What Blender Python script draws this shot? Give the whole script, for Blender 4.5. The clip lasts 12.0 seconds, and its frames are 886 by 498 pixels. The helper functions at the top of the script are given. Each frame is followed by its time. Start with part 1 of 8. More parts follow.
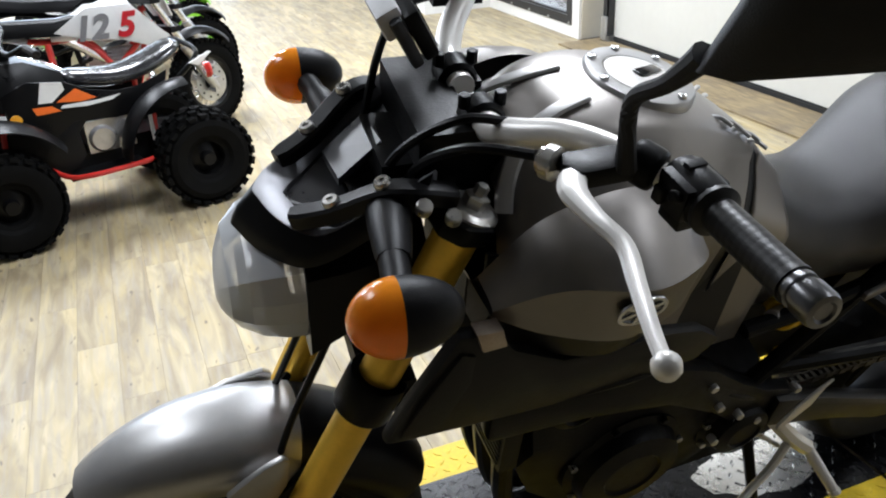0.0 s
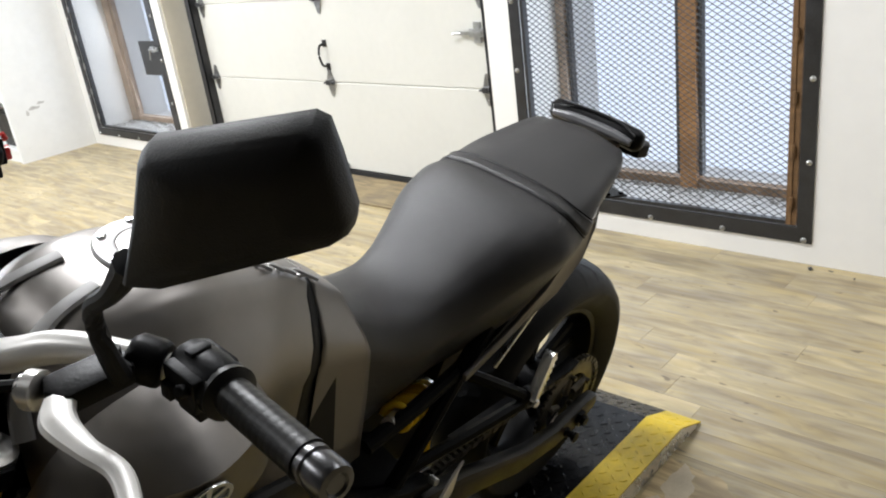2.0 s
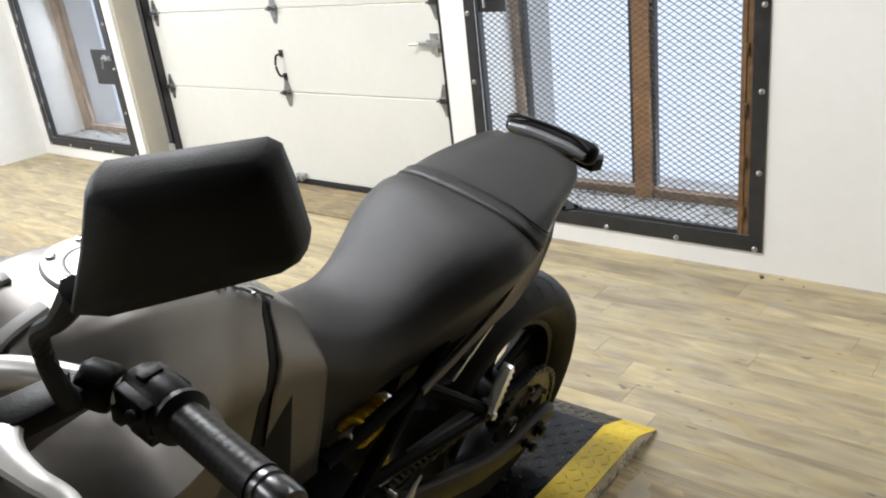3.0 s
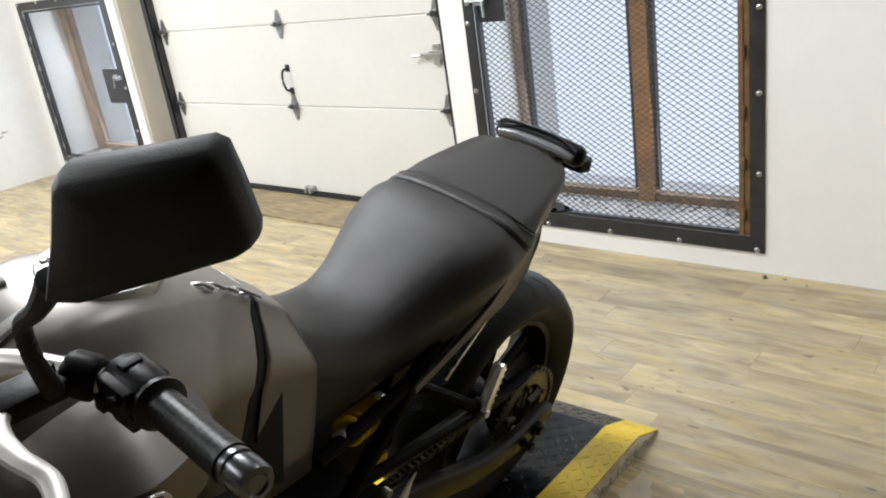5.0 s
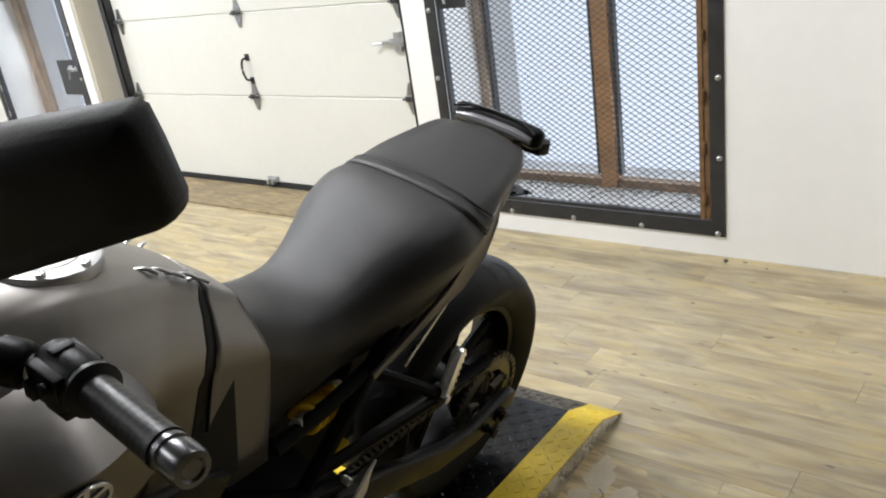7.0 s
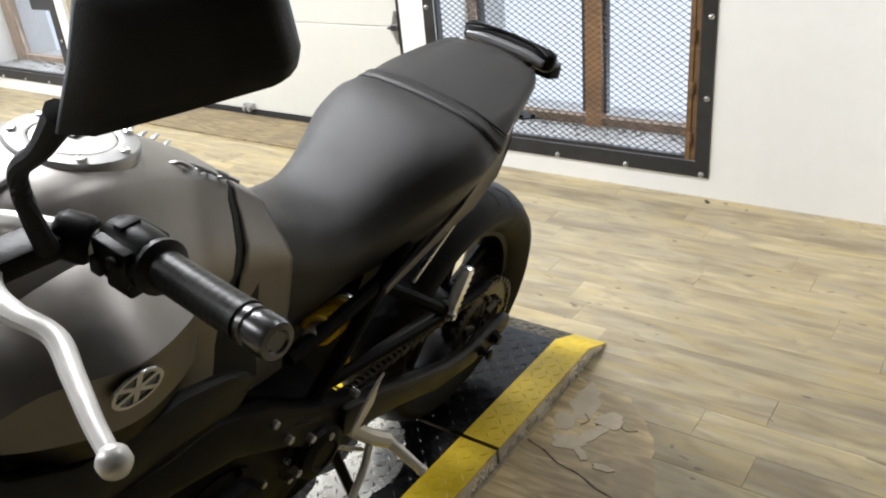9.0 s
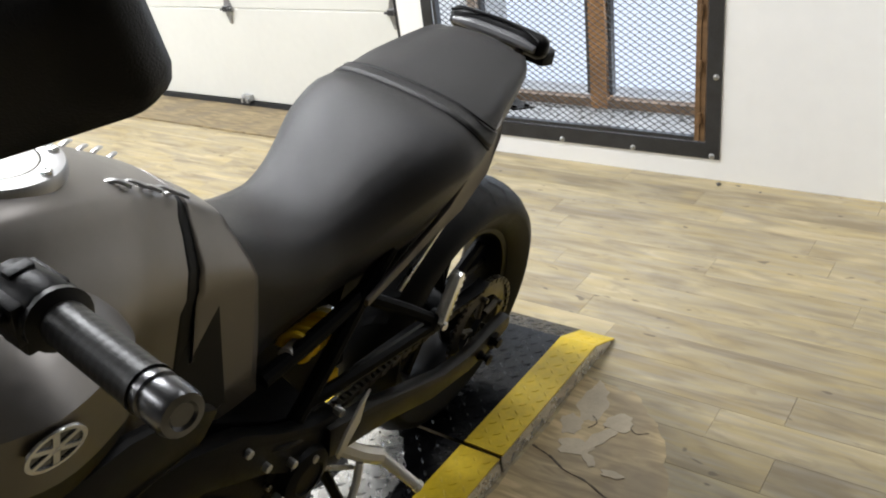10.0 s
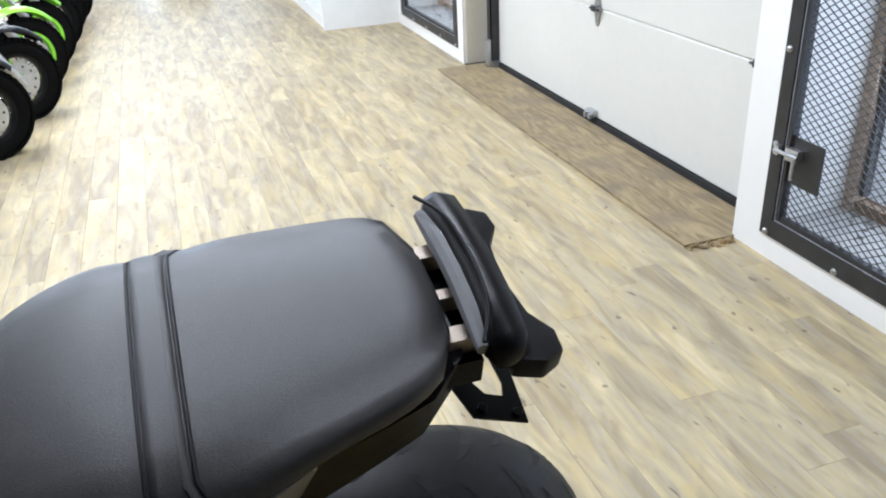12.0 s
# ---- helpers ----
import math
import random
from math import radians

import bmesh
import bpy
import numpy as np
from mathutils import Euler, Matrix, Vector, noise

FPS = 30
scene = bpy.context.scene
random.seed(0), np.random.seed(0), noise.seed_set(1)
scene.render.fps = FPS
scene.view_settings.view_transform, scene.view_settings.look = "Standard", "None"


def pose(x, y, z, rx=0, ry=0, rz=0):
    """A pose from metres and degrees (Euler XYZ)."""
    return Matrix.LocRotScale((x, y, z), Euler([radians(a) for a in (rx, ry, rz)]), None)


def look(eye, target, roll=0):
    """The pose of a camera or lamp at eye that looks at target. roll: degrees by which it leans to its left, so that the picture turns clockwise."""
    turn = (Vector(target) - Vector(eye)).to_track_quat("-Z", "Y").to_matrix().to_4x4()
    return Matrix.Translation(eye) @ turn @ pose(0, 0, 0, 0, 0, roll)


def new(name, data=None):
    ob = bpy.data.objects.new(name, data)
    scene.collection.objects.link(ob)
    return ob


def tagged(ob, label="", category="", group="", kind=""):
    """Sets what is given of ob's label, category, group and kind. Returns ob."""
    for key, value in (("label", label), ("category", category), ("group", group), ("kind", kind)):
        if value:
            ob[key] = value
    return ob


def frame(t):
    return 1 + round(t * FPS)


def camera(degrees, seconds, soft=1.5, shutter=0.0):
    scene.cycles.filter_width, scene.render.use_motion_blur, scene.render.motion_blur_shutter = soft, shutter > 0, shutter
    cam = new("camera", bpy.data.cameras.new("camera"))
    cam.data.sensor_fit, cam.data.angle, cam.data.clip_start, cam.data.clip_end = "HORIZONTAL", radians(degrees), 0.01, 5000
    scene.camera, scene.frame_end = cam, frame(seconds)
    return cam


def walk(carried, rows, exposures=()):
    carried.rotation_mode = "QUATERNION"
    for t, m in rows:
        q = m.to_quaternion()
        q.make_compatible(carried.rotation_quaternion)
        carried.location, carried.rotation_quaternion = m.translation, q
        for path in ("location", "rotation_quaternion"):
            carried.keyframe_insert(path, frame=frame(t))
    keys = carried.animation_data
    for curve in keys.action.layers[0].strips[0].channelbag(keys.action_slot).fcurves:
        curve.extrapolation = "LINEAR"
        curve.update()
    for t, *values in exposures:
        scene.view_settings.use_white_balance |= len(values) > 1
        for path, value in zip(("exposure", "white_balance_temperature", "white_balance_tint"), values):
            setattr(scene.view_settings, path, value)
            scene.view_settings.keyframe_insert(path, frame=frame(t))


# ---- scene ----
cam = camera(57.0, 12.0, soft=2.0)
METRES, EYE, TILT, LEAN, TURN = 1.9, 1.5, 0.0, 0.0, -22.5
PATH = [
    (0, (0.212, 0.101, 1.36), (0.85, 1.768, 0.458), -2.8),
    (0.2, (0.248, 0.097, 1.369), (1.02, 1.718, 0.49), -5.2),
    (0.3, (0.26, 0.098, 1.375), (1.098, 1.689, 0.501), -5.6),
    (0.5, (0.289, 0.097, 1.371), (1.224, 1.653, 0.532), -6.3),
    (1, (0.34, 0.083, 1.37), (1.501, 1.502, 0.573), -6.7),
    (1.5, (0.362, 0.079, 1.378), (1.617, 1.422, 0.59), -7.3),
    (2, (0.377, 0.076, 1.395), (1.703, 1.37, 0.643), -7.7),
    (2.5, (0.392, 0.081, 1.39), (1.77, 1.32, 0.639), -7.8),
    (3, (0.381, 0.072, 1.405), (1.778, 1.294, 0.66), -6.9),
    (5, (0.378, 0.01, 1.397), (1.761, 1.267, 0.683), -8.5),
    (5.5, (0.386, 0.002, 1.386), (1.777, 1.247, 0.668), -8.0),
    (6, (0.39, -0.002, 1.39), (1.802, 1.21, 0.657), -8.2),
    (6.5, (0.399, 0.002, 1.38), (1.823, 1.195, 0.64), -8.5),
    (8.3, (0.375, 0.029, 1.368), (1.781, 1.22, 0.59), -8.3),
    (8.5, (0.357, 0.04, 1.362), (1.746, 1.23, 0.552), -6.9),
    (9, (0.328, 0.071, 1.344), (1.751, 1.166, 0.463), -5.6),
    (9.5, (0.32, 0.074, 1.351), (1.766, 1.149, 0.483), -6.8),
    (10, (0.444, 0.097, 1.328), (1.828, 1.213, 0.412), -7.8),
    (10.5, (0.707, 0.091, 1.338), (1.973, 1.356, 0.444), -3.6),
    (11, (0.944, 0.183, 1.316), (2.032, 1.591, 0.404), -7.3),
    (11.2, (1.06, 0.233, 1.323), (2.152, 1.627, 0.394), -6.41),
    (11.5, (1.23, 0.288, 1.331), (2.313, 1.686, 0.396), -6.0),
    (11.8, (1.415, 0.312, 1.336), (2.207, 1.928, 0.463), -2.42),
    (12, (1.536, 0.317, 1.337), (2.079, 2.016, 0.432), -2.8),
]
walk(cam, [(t, look(eye, target, roll)) for t, eye, target, roll in PATH],
     exposures=[(0, 0.02, 6000, 10), (1, -0.04, 6150, 10), (2.5, -0.03, 6380, 10), (6.5, -0.10, 6380, 10), (9, 0.12, 6380, 10), (9.5, 0.10, 6380, 10), (10.5, -0.06, 6200, 10), (11, -0.08, 5950, 10), (12, -0.10, 5750, 10)])

# ---- light ----
world = bpy.data.worlds.new("world")
scene.world = world
world.use_nodes = True
wn = world.node_tree
sky = wn.nodes.new("ShaderNodeTexSky")
sky.sky_type, sky.sun_disc = "NISHITA", False
sky.sun_elevation, sky.sun_rotation = radians(35), radians(200)
wn.links.new(sky.outputs[0], wn.nodes["Background"].inputs[0])
wn.nodes["Background"].inputs[1].default_value = 0.08


def unseen_lamp(x, y, z, length, power, along_y=True):
    """The light of an unseen ceiling fitting, placed to suit the brightness."""
    la = bpy.data.lights.new("ceiling_tube_light", "AREA")
    la.shape, la.size, la.size_y, la.energy, la.color = "RECTANGLE", 0.56, length, power, (0.985, 0.99, 1.0)
    ob = new("ceiling_tube_light", la)
    ob.matrix_world = pose(x, y, z, 0, 0, 0 if along_y else 90)
    return ob


# unseen lamps: first placed from the seat's highlight, others added as fill
UNSEEN_LAMPS = [(1.6, 2.25, 90), (2.15, 0.15, 13), (0.2, 5.6, 85), (1.9, 5.0, 72), (0.8, 8.4, 80), (-1.0, 4.9, 95), (-0.8, 2.2, 26), (-1.6, 7.6, 90), (0.8, 11.2, 60)]
for lx, ly, lp in UNSEEN_LAMPS:
    unseen_lamp(lx, ly, 2.86, 1.2, lp)
for wy in (1.70, 6.05):
    la = bpy.data.lights.new("window_daylight", "AREA")
    la.shape, la.size, la.size_y, la.energy, la.color = "RECTANGLE", 1.15, 1.15, 8, (0.80, 0.89, 1.0)
    new("window_daylight", la).matrix_world = look((3.61, wy, 0.75), (2.0, wy, 0.6))


# daylight added through an unseen shopfront at the far end
la = bpy.data.lights.new("shopfront_daylight", "AREA")
la.shape, la.size, la.size_y, la.energy, la.color = "RECTANGLE", 6.4, 2.1, 250, (0.82, 0.91, 1.0)
new("shopfront_daylight", la).matrix_world = look((-0.3, 13.42, 1.55), (-0.3, 0.0, 1.0))


# ---- materials ----
def material(name, colour, rough=0.5, metal=0.0, noise_scale=0.0, noise_amount=0.0, bump=0.0, bump_scale=200.0, spec=0.5, coat=0.0, rough_var=0.0):
    """A principled surface with colour variation at two scales, roughness variation and fine relief."""
    m = bpy.data.materials.new(name)
    m.use_nodes = True
    nt = m.node_tree
    b = nt.nodes["Principled BSDF"]
    b.inputs["Base Color"].default_value = (*colour, 1)
    b.inputs["Roughness"].default_value, b.inputs["Metallic"].default_value = rough, metal
    b.inputs["Specular IOR Level"].default_value = spec
    b.inputs["Coat Weight"].default_value = coat
    b.inputs["Coat Roughness"].default_value = 0.08
    co = nt.nodes.new("ShaderNodeTexCoord")
    if noise_amount > 0:
        n1, n2 = nt.nodes.new("ShaderNodeTexNoise"), nt.nodes.new("ShaderNodeTexNoise")
        n1.inputs["Scale"].default_value, n2.inputs["Scale"].default_value = noise_scale, noise_scale * 9
        n1.inputs["Detail"].default_value = n2.inputs["Detail"].default_value = 5
        mix = nt.nodes.new("ShaderNodeMix")
        mix.data_type = "FLOAT"
        mix.inputs[0].default_value = 0.35
        for n, s in ((n1, 2), (n2, 3)):
            nt.links.new(co.outputs["Object"], n.inputs["Vector"])
            nt.links.new(n.outputs[0], mix.inputs[s])
        ramp = nt.nodes.new("ShaderNodeMapRange")
        ramp.inputs[1].default_value, ramp.inputs[2].default_value = 0.3, 0.7
        ramp.inputs[3].default_value, ramp.inputs[4].default_value = 1 - noise_amount, 1 + noise_amount
        nt.links.new(mix.outputs[0], ramp.inputs[0])
        mul = nt.nodes.new("ShaderNodeMix")
        mul.data_type, mul.blend_type = "RGBA", "MULTIPLY"
        mul.inputs[0].default_value = 1
        mul.inputs[6].default_value = (*colour, 1)
        comb = nt.nodes.new("ShaderNodeCombineColor")
        for i in range(3):
            nt.links.new(ramp.outputs[0], comb.inputs[i])
        nt.links.new(comb.outputs[0], mul.inputs[7])
        nt.links.new(mul.outputs[2], b.inputs["Base Color"])
        if rough_var > 0:
            rr = nt.nodes.new("ShaderNodeMapRange")
            rr.inputs[1].default_value, rr.inputs[2].default_value = 0.3, 0.7
            rr.inputs[3].default_value, rr.inputs[4].default_value = max(0.02, rough - rough_var), min(1, rough + rough_var)
            nt.links.new(mix.outputs[0], rr.inputs[0])
            nt.links.new(rr.outputs[0], b.inputs["Roughness"])
    if bump > 0:
        nb, bp = nt.nodes.new("ShaderNodeTexNoise"), nt.nodes.new("ShaderNodeBump")
        nb.inputs["Scale"].default_value, nb.inputs["Detail"].default_value = bump_scale, 4
        bp.inputs["Strength"].default_value, bp.inputs["Distance"].default_value = bump, 0.002
        nt.links.new(co.outputs["Object"], nb.inputs["Vector"])
        nt.links.new(nb.outputs[0], bp.inputs["Height"])
        nt.links.new(bp.outputs[0], b.inputs["Normal"])
    return m


def plank_material(name, joined=False):
    """Printed vinyl plank: honey to grey-brown streaks along the length, a tone of its own for each plank."""
    m = bpy.data.materials.new(name)
    m.use_nodes = True
    nt = m.node_tree
    L = nt.links.new
    b = nt.nodes["Principled BSDF"]
    geo = nt.nodes.new("ShaderNodeNewGeometry")
    if joined:
        rnd = geo.outputs["Random Per Island"]
    else:
        rnd = nt.nodes.new("ShaderNodeObjectInfo").outputs["Random"]
    off = nt.nodes.new("ShaderNodeCombineXYZ")
    k = nt.nodes.new("ShaderNodeMath")
    k.operation, k.inputs[1].default_value = "MULTIPLY", 37.0
    L(rnd, k.inputs[0])
    for i in range(3):
        L(k.outputs[0], off.inputs[i])
    add = nt.nodes.new("ShaderNodeVectorMath")
    L(geo.outputs["Position"], add.inputs[0])
    L(off.outputs[0], add.inputs[1])
    def streak(sx, sy, detail, distort):
        mp, n = nt.nodes.new("ShaderNodeMapping"), nt.nodes.new("ShaderNodeTexNoise")
        mp.inputs["Scale"].default_value = (sx, sy, 1)
        n.inputs["Scale"].default_value, n.inputs["Detail"].default_value, n.inputs["Distortion"].default_value = 1, detail, distort
        L(add.outputs[0], mp.inputs[0])
        L(mp.outputs[0], n.inputs["Vector"])
        return n.outputs[0]
    broad, fine, knots = streak(17, 3.0, 5, 0.9), streak(70, 4.5, 5, 0.5), streak(22, 7, 4, 1.6)
    r1 = nt.nodes.new("ShaderNodeValToRGB")
    e = r1.color_ramp.elements
    e[0].position, e[0].color = 0.30, (0.248, 0.198, 0.118, 1)
    e[1].position, e[1].color = 0.68, (0.520, 0.432, 0.258, 1)
    for p, c in ((0.40, (0.312, 0.254, 0.152, 1)), (0.48, (0.372, 0.308, 0.186, 1)), (0.57, (0.432, 0.354, 0.204, 1))):
        x = e.new(p)
        x.color = c
    s1 = nt.nodes.new("ShaderNodeMath")
    s1.operation = "MULTIPLY_ADD"
    s1.inputs[1].default_value, s1.inputs[2].default_value = 0.17, -0.105
    L(rnd, s1.inputs[0])
    s2 = nt.nodes.new("ShaderNodeMath")
    L(s1.outputs[0], s2.inputs[0])
    L(broad, s2.inputs[1])
    L(s2.outputs[0], r1.inputs[0])
    grey = nt.nodes.new("ShaderNodeMix")
    grey.data_type = "RGBA"
    grey.inputs[7].default_value = (0.335, 0.308, 0.262, 1)
    mr = nt.nodes.new("ShaderNodeMapRange")
    mr.inputs[1].default_value, mr.inputs[2].default_value, mr.inputs[4].default_value = 0.46, 0.66, 0.45
    L(fine, mr.inputs[0])
    L(mr.outputs[0], grey.inputs[0])
    honey = nt.nodes.new("ShaderNodeMix")
    honey.data_type = "RGBA"
    honey.inputs[7].default_value = (0.450, 0.345, 0.148, 1)
    hr = nt.nodes.new("ShaderNodeMapRange")
    hr.inputs[1].default_value, hr.inputs[2].default_value, hr.inputs[4].default_value = 0.48, 0.66, 0.48
    L(streak(11, 2.6, 3, 1.2), hr.inputs[0])
    L(hr.outputs[0], honey.inputs[0])
    L(r1.outputs[0], honey.inputs[6])
    L(honey.outputs[2], grey.inputs[6])
    dk = nt.nodes.new("ShaderNodeMix")
    dk.data_type = "RGBA"
    dk.inputs[7].default_value = (0.215, 0.170, 0.112, 1)
    kr = nt.nodes.new("ShaderNodeMapRange")
    kr.inputs[1].default_value, kr.inputs[2].default_value, kr.inputs[4].default_value = 0.56, 0.74, 0.44
    L(knots, kr.inputs[0])
    L(kr.outputs[0], dk.inputs[0])
    L(grey.outputs[2], dk.inputs[6])
    spots = streak(38, 15, 1, 0.4)
    sp = nt.nodes.new("ShaderNodeMix")
    sp.data_type = "RGBA"
    sp.inputs[7].default_value = (0.105, 0.082, 0.058, 1)
    sr = nt.nodes.new("ShaderNodeMapRange")
    sr.inputs[1].default_value, sr.inputs[2].default_value, sr.inputs[4].default_value = 0.725, 0.77, 0.72
    L(spots, sr.inputs[0])
    L(sr.outputs[0], sp.inputs[0])
    L(dk.outputs[2], sp.inputs[6])
    L(sp.outputs[2], b.inputs["Base Color"])
    rg = nt.nodes.new("ShaderNodeMapRange")
    rg.inputs[3].default_value, rg.inputs[4].default_value = 0.42, 0.58
    L(fine, rg.inputs[0])
    L(rg.outputs[0], b.inputs["Roughness"])
    bp = nt.nodes.new("ShaderNodeBump")
    bp.inputs["Strength"].default_value, bp.inputs["Distance"].default_value = 0.25, 0.0015
    L(fine, bp.inputs["Height"])
    L(bp.outputs[0], b.inputs["Normal"])
    return m


def plywood_material(name, k=1.0):
    """Worn plywood: wavy cathedral grain, oily grey-brown stains."""
    m = bpy.data.materials.new(name)
    m.use_nodes = True
    nt = m.node_tree
    L = nt.links.new
    b = nt.nodes["Principled BSDF"]
    geo, mp = nt.nodes.new("ShaderNodeNewGeometry"), nt.nodes.new("ShaderNodeMapping")
    mp.inputs["Scale"].default_value = (9, 1.6, 1)
    L(geo.outputs["Position"], mp.inputs[0])
    wv, n = nt.nodes.new("ShaderNodeTexNoise"), nt.nodes.new("ShaderNodeTexNoise")
    wv.inputs["Scale"].default_value, wv.inputs["Detail"].default_value, wv.inputs["Distortion"].default_value = 2.2, 3, 2.5
    n.inputs["Scale"].default_value, n.inputs["Detail"].default_value = 5, 6
    L(mp.outputs[0], wv.inputs["Vector"])
    L(geo.outputs["Position"], n.inputs["Vector"])
    r = nt.nodes.new("ShaderNodeValToRGB")
    e = r.color_ramp.elements
    e[0].position, e[0].color = 0.33, (0.140 * k, 0.104 * k, 0.054 * k, 1)
    e[1].position, e[1].color = 0.66, (0.275 * k, 0.212 * k, 0.115 * k, 1)
    L(wv.outputs[0], r.inputs[0])
    g = nt.nodes.new("ShaderNodeMix")
    g.data_type = "RGBA"
    g.inputs[7].default_value = (0.125 * k, 0.100 * k, 0.068 * k, 1)
    mr = nt.nodes.new("ShaderNodeMapRange")
    mr.inputs[1].default_value, mr.inputs[2].default_value, mr.inputs[4].default_value = 0.45, 0.68, 0.7
    L(n.outputs[0], mr.inputs[0])
    L(mr.outputs[0], g.inputs[0])
    L(r.outputs[0], g.inputs[6])
    L(g.outputs[2], b.inputs["Base Color"])
    b.inputs["Roughness"].default_value = 0.55
    return m


M_WALL = material("white_wall_paint", (0.80, 0.79, 0.765), 0.62, noise_scale=1.6, noise_amount=0.035, bump=0.12, bump_scale=140)
M_REVEAL = material("cream_reveal_paint", (0.60, 0.545, 0.43), 0.6, noise_scale=3, noise_amount=0.06, bump=0.1)
# unseen ceiling, kept dark to hold down sheen on the motorcycle
M_CEIL = material("grey_ceiling_paint", (0.15, 0.15, 0.15), 0.85, noise_scale=1, noise_amount=0.06)
M_FITTING = material("white_fitting_enamel", (0.75, 0.75, 0.74), 0.5, noise_scale=2, noise_amount=0.03)
# unseen walls, kept dark so little light returns to the near side
M_DARKWALL = material("dark_grey_wall_paint", (0.10, 0.10, 0.105), 0.7, noise_scale=1.2, noise_amount=0.08)
M_DOOR = material("cream_door_enamel", (0.655, 0.65, 0.605), 0.45, noise_scale=2.5, noise_amount=0.04, bump=0.15, bump_scale=320)
M_PLANK = plank_material("vinyl_plank")
M_PLANK_J = plank_material("vinyl_plank_rest", True)
M_PLY = plywood_material("worn_plywood", 1.25)
M_SUB = material("dark_subfloor", (0.05, 0.04, 0.03), 0.9, noise_scale=6, noise_amount=0.2)
M_IRON = material("dark_angle_iron", (0.045, 0.045, 0.047), 0.42, 0.6, 14, 0.30, 0.2, 90, rough_var=0.12)
M_RUST = material("rusty_steel", (0.165, 0.092, 0.040), 0.7, 0.25, 30, 0.45, 0.5, 160)
M_MESH = material("expanded_steel", (0.075, 0.072, 0.070), 0.5, 0.55, 25, 0.3)
M_ZINC = material("galvanised_steel", (0.50, 0.51, 0.52), 0.34, 0.9, 40, 0.18, 0.15, 200)
M_SEAL = material("black_rubber_seal", (0.012, 0.012, 0.012), 0.7, noise_scale=20, noise_amount=0.3)
M_OLDWOOD = material("old_varnished_pine", (0.42, 0.21, 0.075), 0.55, noise_scale=9, noise_amount=0.35, bump=0.4, bump_scale=60)
M_RAIL = material("dirt_stained_wood", (0.20, 0.125, 0.070), 0.7, noise_scale=14, noise_amount=0.5, bump=0.4, bump_scale=60)
M_JAMB = material("faded_grey_brown_wood", (0.40, 0.30, 0.22), 0.65, noise_scale=12, noise_amount=0.35, bump=0.4, bump_scale=60)
M_SILL = material("grey_painted_sill", (0.44, 0.43, 0.41), 0.7, noise_scale=9, noise_amount=0.22, bump=0.3, bump_scale=60)
M_HINGE = material("tarnished_hinge_steel", (0.30, 0.30, 0.30), 0.36, 0.85, 45, 0.3, 0.15, 200)
M_BOLT = material("zinc_bolt", (0.40, 0.40, 0.39), 0.3, 0.9, 50, 0.15)
M_CRUMB = material("paint_flakes", (0.20, 0.19, 0.17), 0.9, noise_scale=40, noise_amount=0.4)

M_DAY = bpy.data.materials.new("frosted_daylight")
M_DAY.use_nodes = True
_n = M_DAY.node_tree
_e = _n.nodes.new("ShaderNodeEmission")
_e.inputs[0].default_value, _e.inputs[1].default_value = (0.80, 0.88, 1.0, 1), 1.3
_n.links.new(_e.outputs[0], _n.nodes["Material Output"].inputs[0])
M_GLASS = bpy.data.materials.new("window_glass")
M_GLASS.use_nodes = True
_n = M_GLASS.node_tree
_t, _g, _x = _n.nodes.new("ShaderNodeBsdfTransparent"), _n.nodes.new("ShaderNodeBsdfGlossy"), _n.nodes.new("ShaderNodeMixShader")
_t.inputs[0].default_value = (0.97, 0.98, 1, 1)
_g.inputs["Roughness"].default_value = 0.25
_x.inputs[0].default_value = 0.05
_n.links.new(_t.outputs[0], _x.inputs[1])
_n.links.new(_g.outputs[0], _x.inputs[2])
_n.links.new(_x.outputs[0], _n.nodes["Material Output"].inputs[0])


# ---- mesh helpers ----
def box(bm, x0, x1, y0, y1, z0, z1, m=None):
    """An axis-aligned block, moved by m if given."""
    vs = [bm.verts.new((x, y, z)) for z in (z0, z1) for y in (y0, y1) for x in (x0, x1)]
    for f in ((0, 2, 3, 1), (4, 5, 7, 6), (0, 1, 5, 4), (2, 6, 7, 3), (0, 4, 6, 2), (1, 3, 7, 5)):
        bm.faces.new([vs[i] for i in f])
    if m is not None:
        bmesh.ops.transform(bm, matrix=m, verts=vs)
    return vs


def bevelled(bm, width, segments=2):
    bmesh.ops.bevel(bm, geom=[e for e in bm.edges if len(e.link_faces) == 2 and e.calc_face_angle(0) > 0.6], offset=width, segments=segments, affect="EDGES", profile=0.6)
    return bm


def lathe(bm, profile, seg=24, m=None, closed=False):
    """A body of revolution about local z from (radius, height) pairs."""
    rings, made = [], []
    for r, h in profile:
        if r < 1e-6:
            v = [bm.verts.new((0, 0, h))]
        else:
            v = [bm.verts.new((r * math.cos(2 * math.pi * i / seg), r * math.sin(2 * math.pi * i / seg), h)) for i in range(seg)]
        rings.append(v)
        made += v
    pairs = list(zip(rings, rings[1:])) + ([(rings[-1], rings[0])] if closed else [])
    for a, b in pairs:
        for i in range(seg):
            j = (i + 1) % seg
            q = [a[i % len(a)], a[j % len(a)], b[j % len(b)], b[i % len(b)]]
            u = []
            for v in q:
                if v not in u:
                    u.append(v)
            if len(u) > 2:
                bm.faces.new(u)
    if m is not None:
        bmesh.ops.transform(bm, matrix=m, verts=made)
    return made


def axis_to(p, q):
    """The pose at p whose z axis points at q."""
    d = Vector(q) - Vector(p)
    return Matrix.Translation(p) @ d.to_track_quat("Z", "Y").to_matrix().to_4x4()


